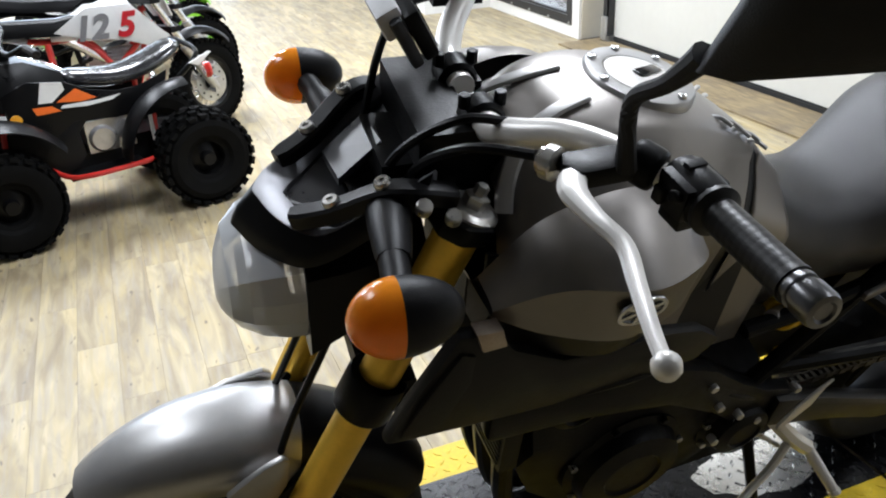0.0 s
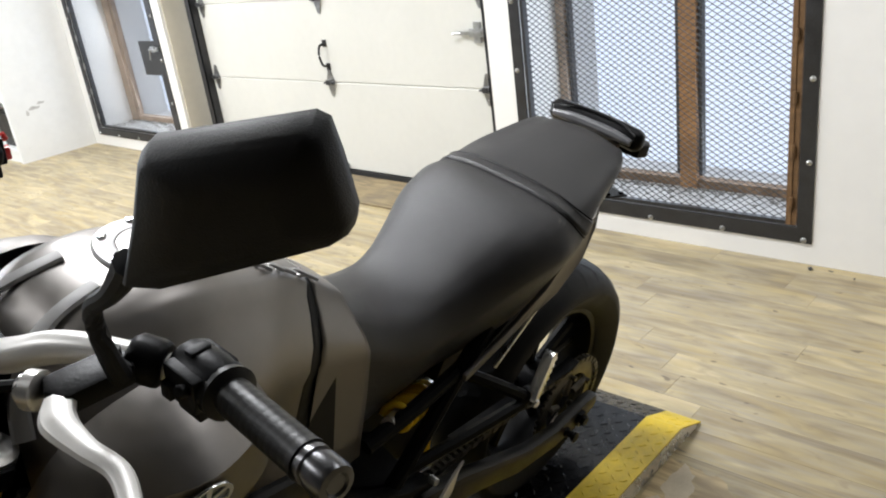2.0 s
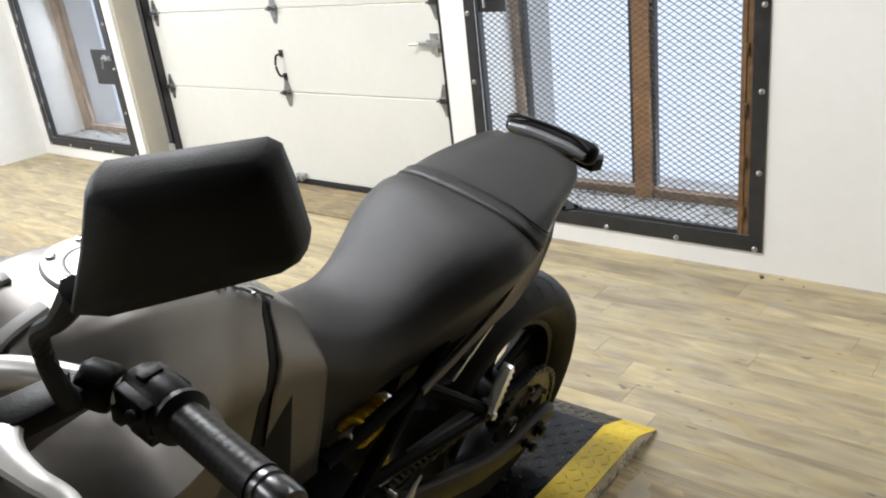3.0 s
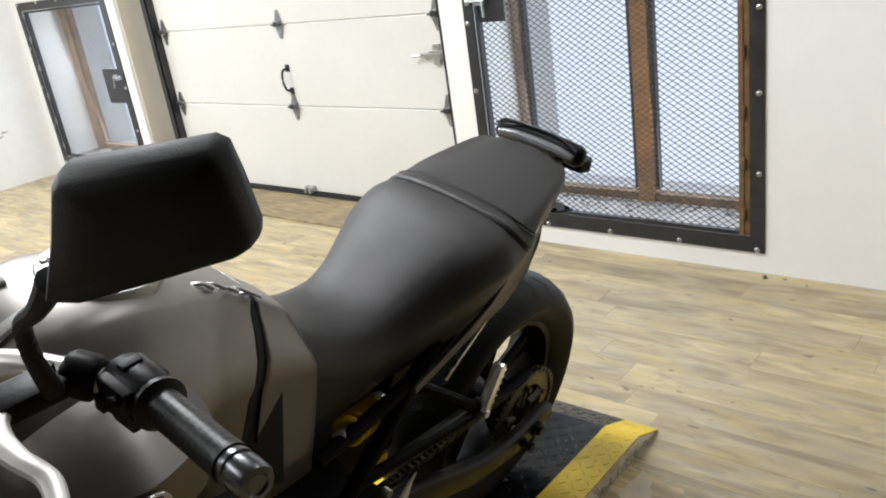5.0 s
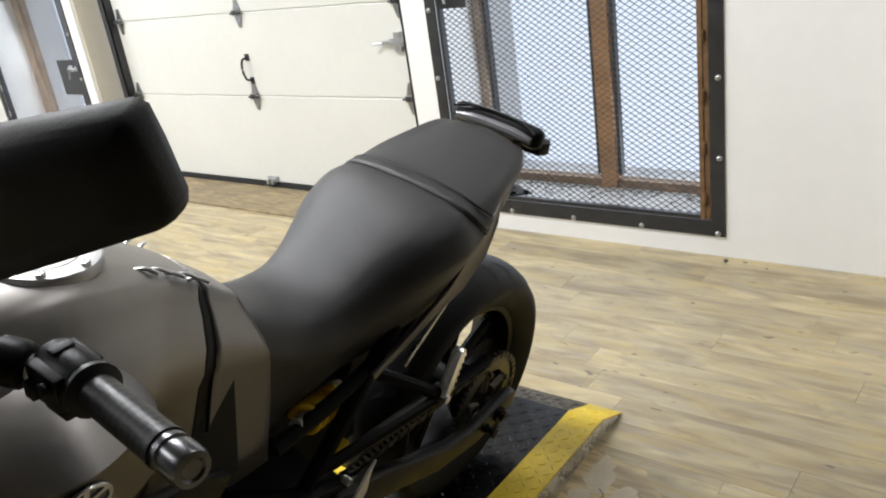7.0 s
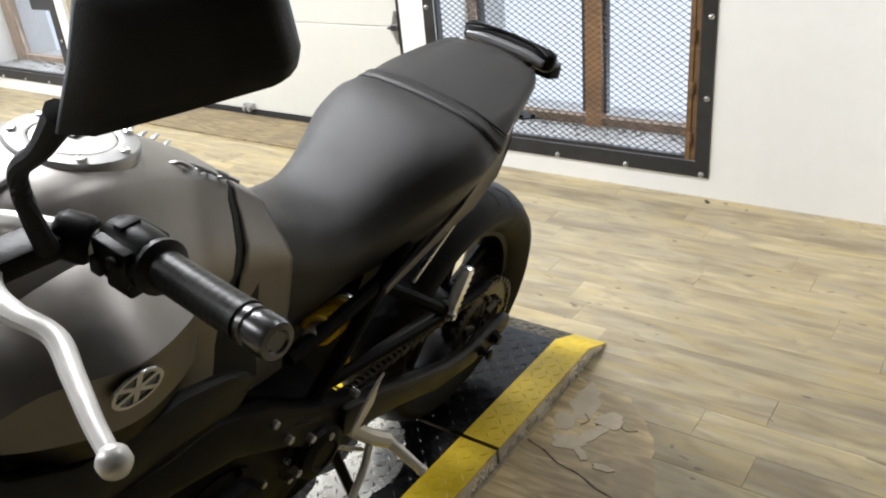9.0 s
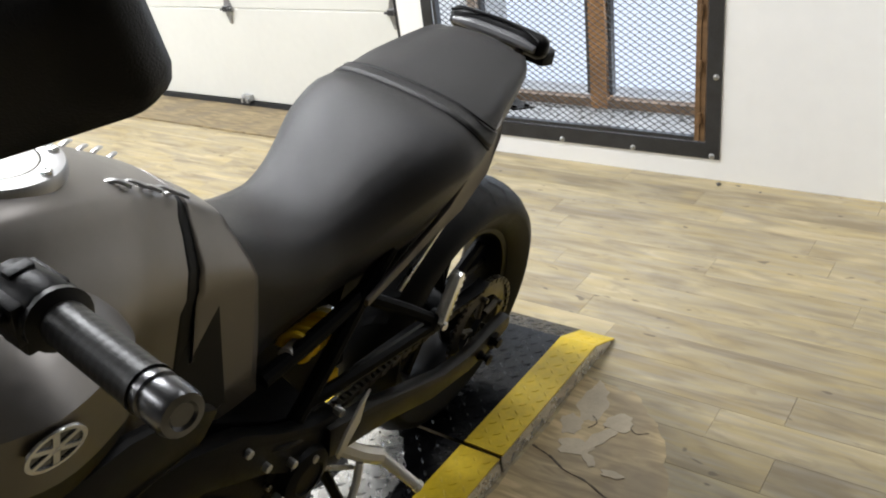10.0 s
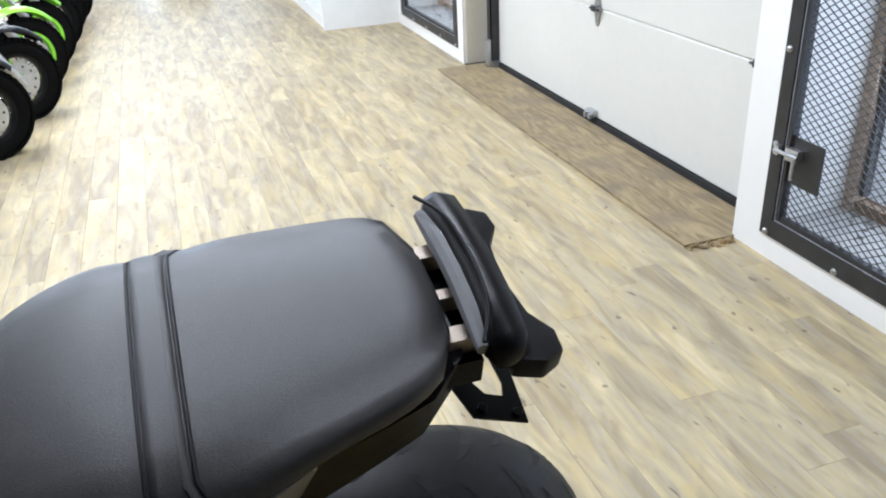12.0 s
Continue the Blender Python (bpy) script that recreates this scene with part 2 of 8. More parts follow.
def rod(bm, p, q, r, seg=14, r2=None):
    ln = (Vector(q) - Vector(p)).length
    r2 = r if r2 is None else r2
    b = min(r, r2, ln) * 0.18
    return lathe(bm, [(0, 0), (r - b, 0), (r, b), (r2, ln - b), (r2 - b, ln), (0, ln)], seg, axis_to(p, q))


def smooth_path(points, n):
    """n points along a smooth curve through the given ones."""
    P = [Vector(p) for p in points]
    out, k = [], len(P) - 1
    for s in range(n):
        u = s / (n - 1) * k
        i = min(int(u), k - 1)
        t = u - i
        p0, p1, p2, p3 = P[max(i - 1, 0)], P[i], P[i + 1], P[min(i + 2, k)]
        out.append(0.5 * ((2 * p1) + (p2 - p0) * t + (2 * p0 - 5 * p1 + 4 * p2 - p3) * t * t + (3 * p1 - p0 - 3 * p2 + p3) * t ** 3))
    return out


def hose(bm, points, r, n=24, seg=10, flat=1.0, ends=None):
    """A round or flattened bar swept along a smooth curve; ends: radius factors along it."""
    C = smooth_path(points, n)
    rings = []
    up = Vector((0, 0, 1))
    for i, c in enumerate(C):
        d = (C[min(i + 1, n - 1)] - C[max(i - 1, 0)]).normalized()
        a = d.cross(up)
        a = a.normalized() if a.length > 0.05 else d.cross(Vector((0, 1, 0))).normalized()
        b = a.cross(d)
        k = r
        if ends:
            u = i / (n - 1) * (len(ends) - 1)
            j = min(int(u), len(ends) - 2)
            k = r * (ends[j] + (ends[j + 1] - ends[j]) * (u - j))
        rings.append([bm.verts.new(c + a * k * math.cos(2 * math.pi * s / seg) + b * k * flat * math.sin(2 * math.pi * s / seg)) for s in range(seg)])
    for p, q in zip(rings, rings[1:]):
        for s in range(seg):
            bm.faces.new((p[s], p[(s + 1) % seg], q[(s + 1) % seg], q[s]))
    bm.faces.new(rings[0][::-1])
    bm.faces.new(rings[-1])


def slab(bm, outline, thick, m=None, cut=None):
    """A plate: an outline in local x, y, extruded along z from -thick/2 to +thick/2."""
    lo = [bm.verts.new((x, y, -thick / 2)) for x, y in outline]
    hi = [bm.verts.new((x, y, thick / 2)) for x, y in outline]
    n = len(outline)
    bm.faces.new(lo[::-1])
    bm.faces.new(hi)
    for i in range(n):
        bm.faces.new((lo[i], lo[(i + 1) % n], hi[(i + 1) % n], hi[i]))
    if m is not None:
        bmesh.ops.transform(bm, matrix=m, verts=lo + hi)
    return lo + hi


def loft(bm, rings, cap=True):
    """A skin over rings of equal length."""
    R = [[bm.verts.new(p) for p in ring] for ring in rings]
    n = len(R[0])
    for a, b in zip(R, R[1:]):
        for i in range(n):
            bm.faces.new((a[i], a[(i + 1) % n], b[(i + 1) % n], b[i]))
    if cap:
        bm.faces.new(R[0][::-1])
        bm.faces.new(R[-1])
    return R


def part(name, bm, mat, parent=None, label="", smooth=0.6, subdiv=0):
    """Links a bmesh as one mesh object under a thing or a part."""
    bmesh.ops.recalc_face_normals(bm, faces=bm.faces)
    me = bpy.data.meshes.new(name)
    bm.to_mesh(me)
    bm.free()
    me.materials.append(mat)
    ob = new(name, me)
    if parent is not None:
        ob.parent = parent
    if subdiv:
        md = ob.modifiers.new("round", "SUBSURF")
        md.levels = md.render_levels = subdiv
    if smooth > 0:
        for p in me.polygons:
            p.use_smooth = True
        if not subdiv and smooth < 3:
            me.set_sharp_from_angle(angle=smooth)
    if label:
        tagged(ob, label)
    return ob


def thing(name, label, category, m=None, group="", kind=""):
    ob = new(name)
    ob.empty_display_size = 0.1
    if m is not None:
        ob.matrix_world = m
    return tagged(ob, label, category, group, kind)


def block(name, dims, mat, parent=None, label="", bevel=0.0, m=None):
    bm = bmesh.new()
    box(bm, *dims, m)
    if bevel:
        bevelled(bm, bevel)
    return part(name, bm, mat, parent, label)


# ---- the room ----
XW, XD, XG, TOP = 3.33, 3.50, 3.65, 3.0      # window wall face, roll-up door, window glass, ceiling
WIN = [(1.075, 2.315), (5.43, 6.65)]         # clear openings along the window wall
WZ0, WZ1 = 0.13, 1.31

bm = bmesh.new()
for y0, y1, z0, z1 in ((-9.0, 1.075, 0, TOP), (1.075, 2.315, 0, WZ0), (1.075, 2.315, WZ1, TOP), (2.315, 2.50, 0, TOP), (2.50, 5.29, 2.25, TOP),
                       (5.29, 5.43, 0, TOP), (5.43, 6.65, 0, WZ0), (5.43, 6.65, WZ1, TOP), (6.65, 13.3, 0, TOP)):
    box(bm, XW, XW + 0.62, y0, y1, z0, z1)
tagged(part("wall_east", bm, M_WALL, smooth=0), "white painted wall with barred windows and a roll-up door", "wall", kind="structure")
bm = bmesh.new()
for x0, x1, z0, z1 in ((-4.2, -3.5, 0, TOP), (2.9, 3.95, 0, TOP), (-3.5, 2.9, 0, 0.5), (-3.5, 2.9, 2.6, TOP)):
    box(bm, x0, x1, 13.3, 13.5, z0, z1)
tagged(part("wall_north", bm, M_WALL, smooth=0), "white painted far wall with a shopfront window", "wall", kind="structure")
# out-of-view shopfront, added as the source of the far daylight
wf = tagged(thing("window_3", "wide shopfront window in the far wall", "window", pose(0, 13.4, 0)), kind="structure")
for x in (-3.47, -1.35, 0.75, 2.87):
    block("mullion", (x - 0.03, x + 0.03, -0.04, 0.01, 0.5, 2.6), M_IRON, wf)
for x0, x1 in ((-3.44, -1.38), (-1.32, 0.72), (0.78, 2.84)):
    p = block("pane", (x0, x1, -0.02, -0.014, 0.5, 2.6), M_GLASS, wf)
    p.visible_shadow = False
# out-of-view dark walls that keep bounce light low
tagged(block("wall_west", (-4.4, -4.2, -9.2, 13.5, 0, TOP), M_DARKWALL), "unseen side wall, dark grey to cut bounce light", "wall", kind="structure")
tagged(block("wall_south", (-4.2, 3.95, -9.2, -9.0, 0, TOP), M_DARKWALL), "unseen wall behind, dark grey to cut bounce light", "wall", kind="structure")
tagged(block("wall_return", (2.712, 3.325, -8.99, 0.265, 0, TOP - 0.003), M_WALL, bevel=0.004), "white painted wall return with scuffed foot", "wall", kind="structure")
tagged(block("ceiling", (-4.4, 3.95, -9.2, 13.5, TOP + 0.003, TOP + 0.1), M_CEIL), "unseen ceiling, dark grey to cut bounce light", "ceiling", kind="structure")
bm = bmesh.new()
box(bm, XW + 0.02, XW + 0.617, 5.277, 5.287, 0.003, 2.247)
box(bm, XW + 0.02, XW + 0.617, 2.503, 2.513, 0.003, 2.247)
tagged(part("trim", bm, M_REVEAL, smooth=0), "cream painted door reveals", "trim", kind="structure")

# housings for the added lamps, out of view
for lx, ly, lp in UNSEEN_LAMPS:
    f = thing("ceiling_light", "unseen white ceiling fitting, added with its lamp", "ceiling lamp", pose(lx, ly, 2.88), "ceiling fluorescents")
    bm = bmesh.new()
    for yy in (-0.62, 0.60):
        box(bm, -0.31, 0.31, yy, yy + 0.02, -0.05, 0.10)
    box(bm, -0.31, 0.31, -0.6, 0.6, 0.06, 0.10)
    part("housing", bm, M_FITTING, f, smooth=0)


def roll_door():
    """Sectional door: four panels, edge and centre hinges, lift handle, slide lock, bottom seal and track."""
    d = tagged(thing("door_1", "cream sectional roll-up garage door, closed", "garage door", pose(XD, 3.85, 0)), kind="structure")
    half, z = 1.24, 0.035
    seams = []
    for h in (0.533, 0.478, 0.533, 0.660):
        bm = bmesh.new()
        pr = [(0.0, z + 0.006), (0.0, z + h - 0.006), (0.006, z + h - 0.0008), (0.045, z + h - 0.0008), (0.045, z + 0.0008), (0.006, z + 0.0008)]
        rings = [[(x, y, zz) for x, zz in pr] for y in (-half, half)]
        loft(bm, rings)
        part("panel", bm, M_DOOR, d, smooth=0)
        z += h
        seams.append(z)
    bm = bmesh.new()
    box(bm, -0.012, 0.04, -half, half, 0.004, 0.034)
    bevelled(bm, 0.006)
    part("bottom_seal", bm, M_SEAL, d)

    def hinge(y, z, name="hinge"):
        bm = bmesh.new()
        up = [(-0.034, 0.004), (0.034, 0.004), (0.012, 0.075), (0.006, 0.082), (-0.006, 0.082), (-0.012, 0.075)]
        mm = Matrix.Translation((-0.004, y, z)) @ Matrix(((0, 0, 1, 0), (1, 0, 0, 0), (0, 1, 0, 0), (0, 0, 0, 1)))
        slab(bm, up, 0.004, mm)
        slab(bm, [(x, -v) for x, v in up][::-1], 0.004, mm)
        rod(bm, (-0.012, y - 0.036, z), (-0.012, y + 0.036, z), 0.010, 10)
        box(bm, -0.030, -0.006, y - 0.020, y + 0.020, z - 0.012, z + 0.018)
        for dz in (0.055, -0.055):
            rod(bm, (-0.006, y, z + dz), (-0.011, y, z + dz), 0.006, 8)
        hp = part(name, bm, M_HINGE, d, "tarnished galvanised hinge")
        bm = bmesh.new()
        box(bm, -0.034, -0.029, y - 0.016, y + 0.016, z - 0.009, z + 0.015)
        rod(bm, (-0.024, y - 0.042, z), (-0.024, y + 0.042, z), 0.006, 8)
        part("hinge_pin", bm, M_IRON, hp, "dark hinge pin")
    for sz in seams[:3]:
        for y in (-1.19, 0.0, 1.19):
            hinge(y, sz)
    bm = bmesh.new()
    hose(bm, [(-0.006, 0.005, 0.79), (-0.035, 0.012, 0.785), (-0.042, 0.02, 0.73), (-0.035, 0.008, 0.675), (-0.006, 0.0, 0.665)], 0.007, 22, 8)
    box(bm, -0.006, 0, -0.012, 0.020, 0.775, 0.815)
    box(bm, -0.006, 0, -0.015, 0.015, 0.640, 0.680)
    part("handle", bm, M_SEAL, d, "black lift handle")
    bm = bmesh.new()
    box(bm, -0.022, 0, -1.22, -1.12, 0.83, 0.87)
    box(bm, -0.028, -0.012, -1.20, -1.06, 0.842, 0.858)
    rod(bm, (-0.05, -1.03, 0.852), (-0.02, -1.07, 0.85), 0.008, 8)
    box(bm, -0.018, 0, -1.185, -1.145, 0.80, 0.90)
    part("slide_lock", bm, M_ZINC, d, "zinc slide bolt lock")
    bm = bmesh.new()
    box(bm, -0.03, 0.0, -0.035, 0.035, 0.04, 0.075)
    box(bm, -0.045, -0.03, -0.03, -0.012, 0.035, 0.06)
    box(bm, -0.045, -0.03, 0.012, 0.03, 0.035, 0.06)
    part("bottom_bracket", bm, M_ZINC, d)
    for sy, mt in ((1.268, M_IRON), (-1.268, M_IRON)):
        bm = bmesh.new()
        box(bm, -0.06, -0.052, sy - 0.026, sy + 0.026, 0.05, 2.2)
        box(bm, -0.06, 0.0, sy - 0.026, sy - 0.020, 0.05, 2.2)
        box(bm, -0.06, 0.0, sy + 0.020, sy + 0.026, 0.05, 2.2)
        part("track", bm, mt, d, "dark steel door track")
        bm = bmesh.new()
        box(bm, -0.058, 0.01, sy - 0.045, sy + 0.045, 0.0, 0.048)
        box(bm, -0.075, -0.06, sy - 0.03, sy + 0.03, 0.02, 0.18)
        part("track_bracket", bm, M_ZINC, d)
    return d


roll_door()


def gate_mesh(bm, y0, y1, z0, z1, dw=0.038, dh=0.0123, r=0.0014):
    """Expanded steel: zigzag strands that meet in flat diamonds."""
    rows, cols = int((z1 - z0) / dh), int((y1 - y0) / (dw / 2))
    for j in range(rows):
        zc = z0 + (j + 0.5) * dh
        ring0 = None
        for i in range(cols + 1):
            y = y0 + i * dw / 2
            s = 1 if (i + j) % 2 else -1
            z = zc + s * (dh / 2 - 0.0006)
            ring = [bm.verts.new((0.0022 * s * 0 + dx, y, z + dz)) for dx, dz in ((-r * 1.3, -r), (r * 1.3, -r), (r * 1.3, r), (-r * 1.3, r))]
            if ring0:
                for k in range(4):
                    bm.faces.new((ring0[k], ring0[(k + 1) % 4], ring[(k + 1) % 4], ring[k]))
            ring0 = ring


def barred_window(index, y0, y1, flip):
    """Angle-iron frame bolted to the wall, hinged mesh gate, latch plate, and an old wooden window deep in the recess."""
    w = tagged(thing("window_%d" % index, "old wooden window behind a bolted expanded-steel security gate", "window", pose(XW, 0, 0)), kind="structure")
    fw, z0, z1 = 0.058, WZ0, WZ1
    for nm, d in (("frame_rail", (-0.008, -0.001, y0 - 0.042, y1 + 0.042, z0 - 0.044, z0 + 0.016)), ("frame_rail", (-0.008, -0.001, y0 - 0.042, y1 + 0.042, z1 - 0.016, z1 + 0.044)),
                  ("frame_stile", (-0.008, -0.001, y0 - 0.042, y0 + 0.012, z0 + 0.016, z1 - 0.016)), ("frame_stile", (-0.008, -0.001, y1 - 0.012, y1 + 0.042, z0 + 0.016, z1 - 0.016))):
        block(nm, d, M_IRON, w, bevel=0.0015)
    ysl, ysh = (y0 + 0.016, y1 - 0.016)
    near, far = (ysl, ysh) if not flip else (ysh, ysl)
    s = 1 if not flip else -1
    lo, hi = sorted((near + s * 0.002, near + s * 0.020))
    block("hinge_stile", (0.0, 0.028, lo, hi, z0 + 0.02, z1 - 0.02), M_RUST if index == 1 else M_IRON, w, "rusty brown hinge stile" if index == 1 else "dark steel hinge stile", 0.002)
    lo, hi = sorted((near + s * 0.022, near + s * 0.040))
    block("gate_stile", (-0.004, 0.026, lo, hi, z0 + 0.022, z1 - 0.022), M_RUST if index == 1 else M_IRON, w, "rusty brown gate stile" if index == 1 else "dark steel gate stile", 0.002)
    for zz in (0.22, 0.42, 0.62, 0.84, 1.06, 1.24):
        bm = bmesh.new()
        rod(bm, (-0.008, near + s * 0.021, zz), (-0.008, near + s * 0.021, zz + 0.045), 0.008, 10)
        part("hinge_knuckle", bm, M_RUST if index == 1 else M_ZINC, w)
    lo, hi = sorted((far - s * 0.018, far - s * 0.002))
    block("gate_stile", (-0.004, 0.026, lo, hi, z0 + 0.022, z1 - 0.022), M_IRON, w, bevel=0.002)
    block("gate_rail", (0.0, 0.024, y0 + 0.035, y1 - 0.035, z0 + 0.020, z0 + 0.036), M_IRON, w, bevel=0.002)
    block("gate_rail", (0.0, 0.024, y0 + 0.035, y1 - 0.035, z1 - 0.036, z1 - 0.020), M_IRON, w, bevel=0.002)
    bm = bmesh.new()
    gate_mesh(bm, y0 + 0.05, y1 - 0.03, z0 + 0.03, z1 - 0.03, r=0.0014 if index == 1 else 0.0007)
    for v in bm.verts:
        v.co.x += 0.012
    tagged(part("mesh_panel", bm, M_MESH, w, smooth=0), "dark expanded-steel diamond mesh", kind="stuff")
    # latch
    lz = 0.292 if index == 1 else 0.60
    lo, hi = sorted((far - s * 0.02, far - s * (0.155 if index == 1 else 0.25)))
    for zz in ((lz, lz + 0.155), (lz + 0.72, lz + 0.87)) if index == 1 else ((lz, lz + 0.24),):
        block("latch_plate", (0.006, 0.010, lo, hi, *zz), M_IRON, w, "dark steel latch plate", 0.001)
        zc = zz[1] - 0.055
        bm = bmesh.new()
        rod(bm, (-0.022, far + s * 0.03, zc), (-0.022, far - s * 0.075, zc), 0.0065, 10)
        box(bm, -0.016, 0.004, min(far - s * 0.015, far - s * 0.07), max(far - s * 0.015, far - s * 0.07), zc - 0.02, zc + 0.02)
        box(bm, -0.02, -0.008, min(far + s * 0.012, far + s * 0.034), max(far + s * 0.012, far + s * 0.034), zc - 0.016, zc + 0.016)
        rod(bm, (-0.022, far - s * 0.062, zc), (-0.030, far - s * 0.070, zc - 0.07), 0.0055, 8)
        part("slide_bolt", bm, M_ZINC, w, "zinc slide bolt")
    # bolts
    ys = [y0 - 0.014 + i * (y1 - y0 + 0.028) / 4 for i in range(5)]
    spots = [(y, z0 - 0.032) for y in ys] + [(y, z1 + 0.032) for y in ys] + [(y, z) for y in (y0 - 0.022, y1 + 0.022) for z in (0.405, 0.71, 1.012)]
    for y, z in spots:
        bm = bmesh.new()
        lathe(bm, [(0.012, 0), (0.011, 0.004), (0.007, 0.0075), (0, 0.009)], 12, axis_to((-0.008, y, z), (-0.1, y, z)))
        part("bolt", bm, M_BOLT, w)
    # window in the recess
    xg = XG - XW
    c = (y0 + y1) / 2 + (-0.03 if index == 1 else -0.30)
    bars = [("jamb", y0 + 0.002, y0 + 0.05), ("jamb", y1 - (0.045 if index == 1 else 0.10), y1 - 0.002), ("mullion", c - 0.038, c + 0.038)]
    for nm, a, b in bars:
        block(nm, (xg - 0.035, xg + 0.03, a, b, z0 + 0.008, z1 - 0.004), M_OLDWOOD if nm == "mullion" and index == 1 else M_JAMB, w, "weathered brown wooden %s" % nm, 0.004)
    block("bottom_rail", (xg - 0.022, xg + 0.03, y0 + 0.05, y1 - 0.045, 0.138, 0.176), M_RAIL if index == 1 else M_JAMB, w, "dirty brown wooden rail", 0.004)
    for a, b in ((y0 + 0.05, c - 0.038), (c + 0.038, y1 - (0.045 if index == 1 else 0.10))):
        p = block("pane", (xg, xg + 0.004, a, b, 0.196, z1 - 0.004), M_GLASS, w)
        p.visible_shadow = False
        for yy in (a + 0.006, b - 0.022):
            block("sash_strip", (xg - 0.02, xg + 0.012, yy, yy + 0.016, 0.197, z1 - 0.005), M_IRON if index == 1 else M_JAMB, w, "dark steel sash strip" if index == 1 else "faded wooden sash strip")
    block("window_sill", (0.03, xg + 0.05, y0 - 0.002, y1 + 0.002, 0.131, 0.137), M_SILL, w, "dusty grey painted sill")
    bm = bmesh.new()
    for _ in range(130):
        t = random.random() ** 2
        x, y = xg - 0.04 - 0.16 * t * random.random(), random.uniform(y0 + 0.05, y1 - 0.03)
        r = random.uniform(0.003, 0.011)
        box(bm, -r, r, -r * 0.7, r * 0.7, 0, r * 0.5, pose(x, y, 0.137, random.uniform(-25, 25), random.uniform(-25, 25), random.uniform(0, 180)))
    tagged(part("paint_flakes", bm, M_CRUMB, w, smooth=0), "grey paint flakes and dust on the sill", kind="stuff")
    return w


barred_window(1, *WIN[0], False)
barred_window(2, *WIN[1], True)
for wy in WIN:
    tagged(block("backdrop", (4.25, 4.26, wy[0] - 0.9, wy[1] + 0.9, -0.3, 2.0), M_DAY), "plain bright daylight outside the window", "backdrop", kind="structure")

# glowing sheet behind the out-of-view shopfront
tagged(block("backdrop", (-5.0, 4.4, 14.2, 14.21, -0.3, 3.4), M_DAY), "plain bright daylight outside the unseen shopfront", "backdrop", kind="structure")

# ---- the low lift deck ----
M_DECK = material("black_tread_plate", (0.005, 0.005, 0.0056), 0.27, 0.2, 7, 0.35, 0.12, 120, rough_var=0.10, spec=0.35)
M_YELLOW = material("yellow_hazard_paint", (0.60, 0.425, 0.012), 0.44, 0.0, 9, 0.24, 0.1, 120, rough_var=0.1)
M_TREAD = material("bare_tread_plate", (0.74, 0.73, 0.70), 0.26, 0.75, 11, 0.25, 0.12, 120, rough_var=0.1)
DK = dict(y0=0.935, y1=1.545, h=0.055, xf=-0.75, xs=1.588, xb=2.07, xe=2.185)


def bump_grid(bm, x0, x1, y0, y1, place, pitch=0.030):
    """Raised lozenges of tread plate, crosswise in turn; place(u, v) gives point, u-axis, v-axis and normal."""
    nu, nv = int((x1 - x0) / pitch), int((y1 - y0) / pitch)
    for i in range(nu):
        for j in range(nv):
            u, v = x0 + (i + 0.5) * pitch, y0 + (j + 0.5) * pitch
            o, eu, ev, en = place(u, v)
            a, b = ((eu + ev), (ev - eu)) if (i + j) % 2 else ((eu - ev), (ev + eu))
            a, b = a.normalized() * 0.0125, b.normalized() * 0.0034
            q = [bm.verts.new(o + p) for p in (-a, -b, a, b)]
            t = [bm.verts.new(o + p * 0.55 + en * 0.0016) for p in (-a, -b, a, b)]
            for k in range(4):
                bm.faces.new((q[k], q[(k + 1) % 4], t[(k + 1) % 4], t[k]))
            bm.faces.new(t)


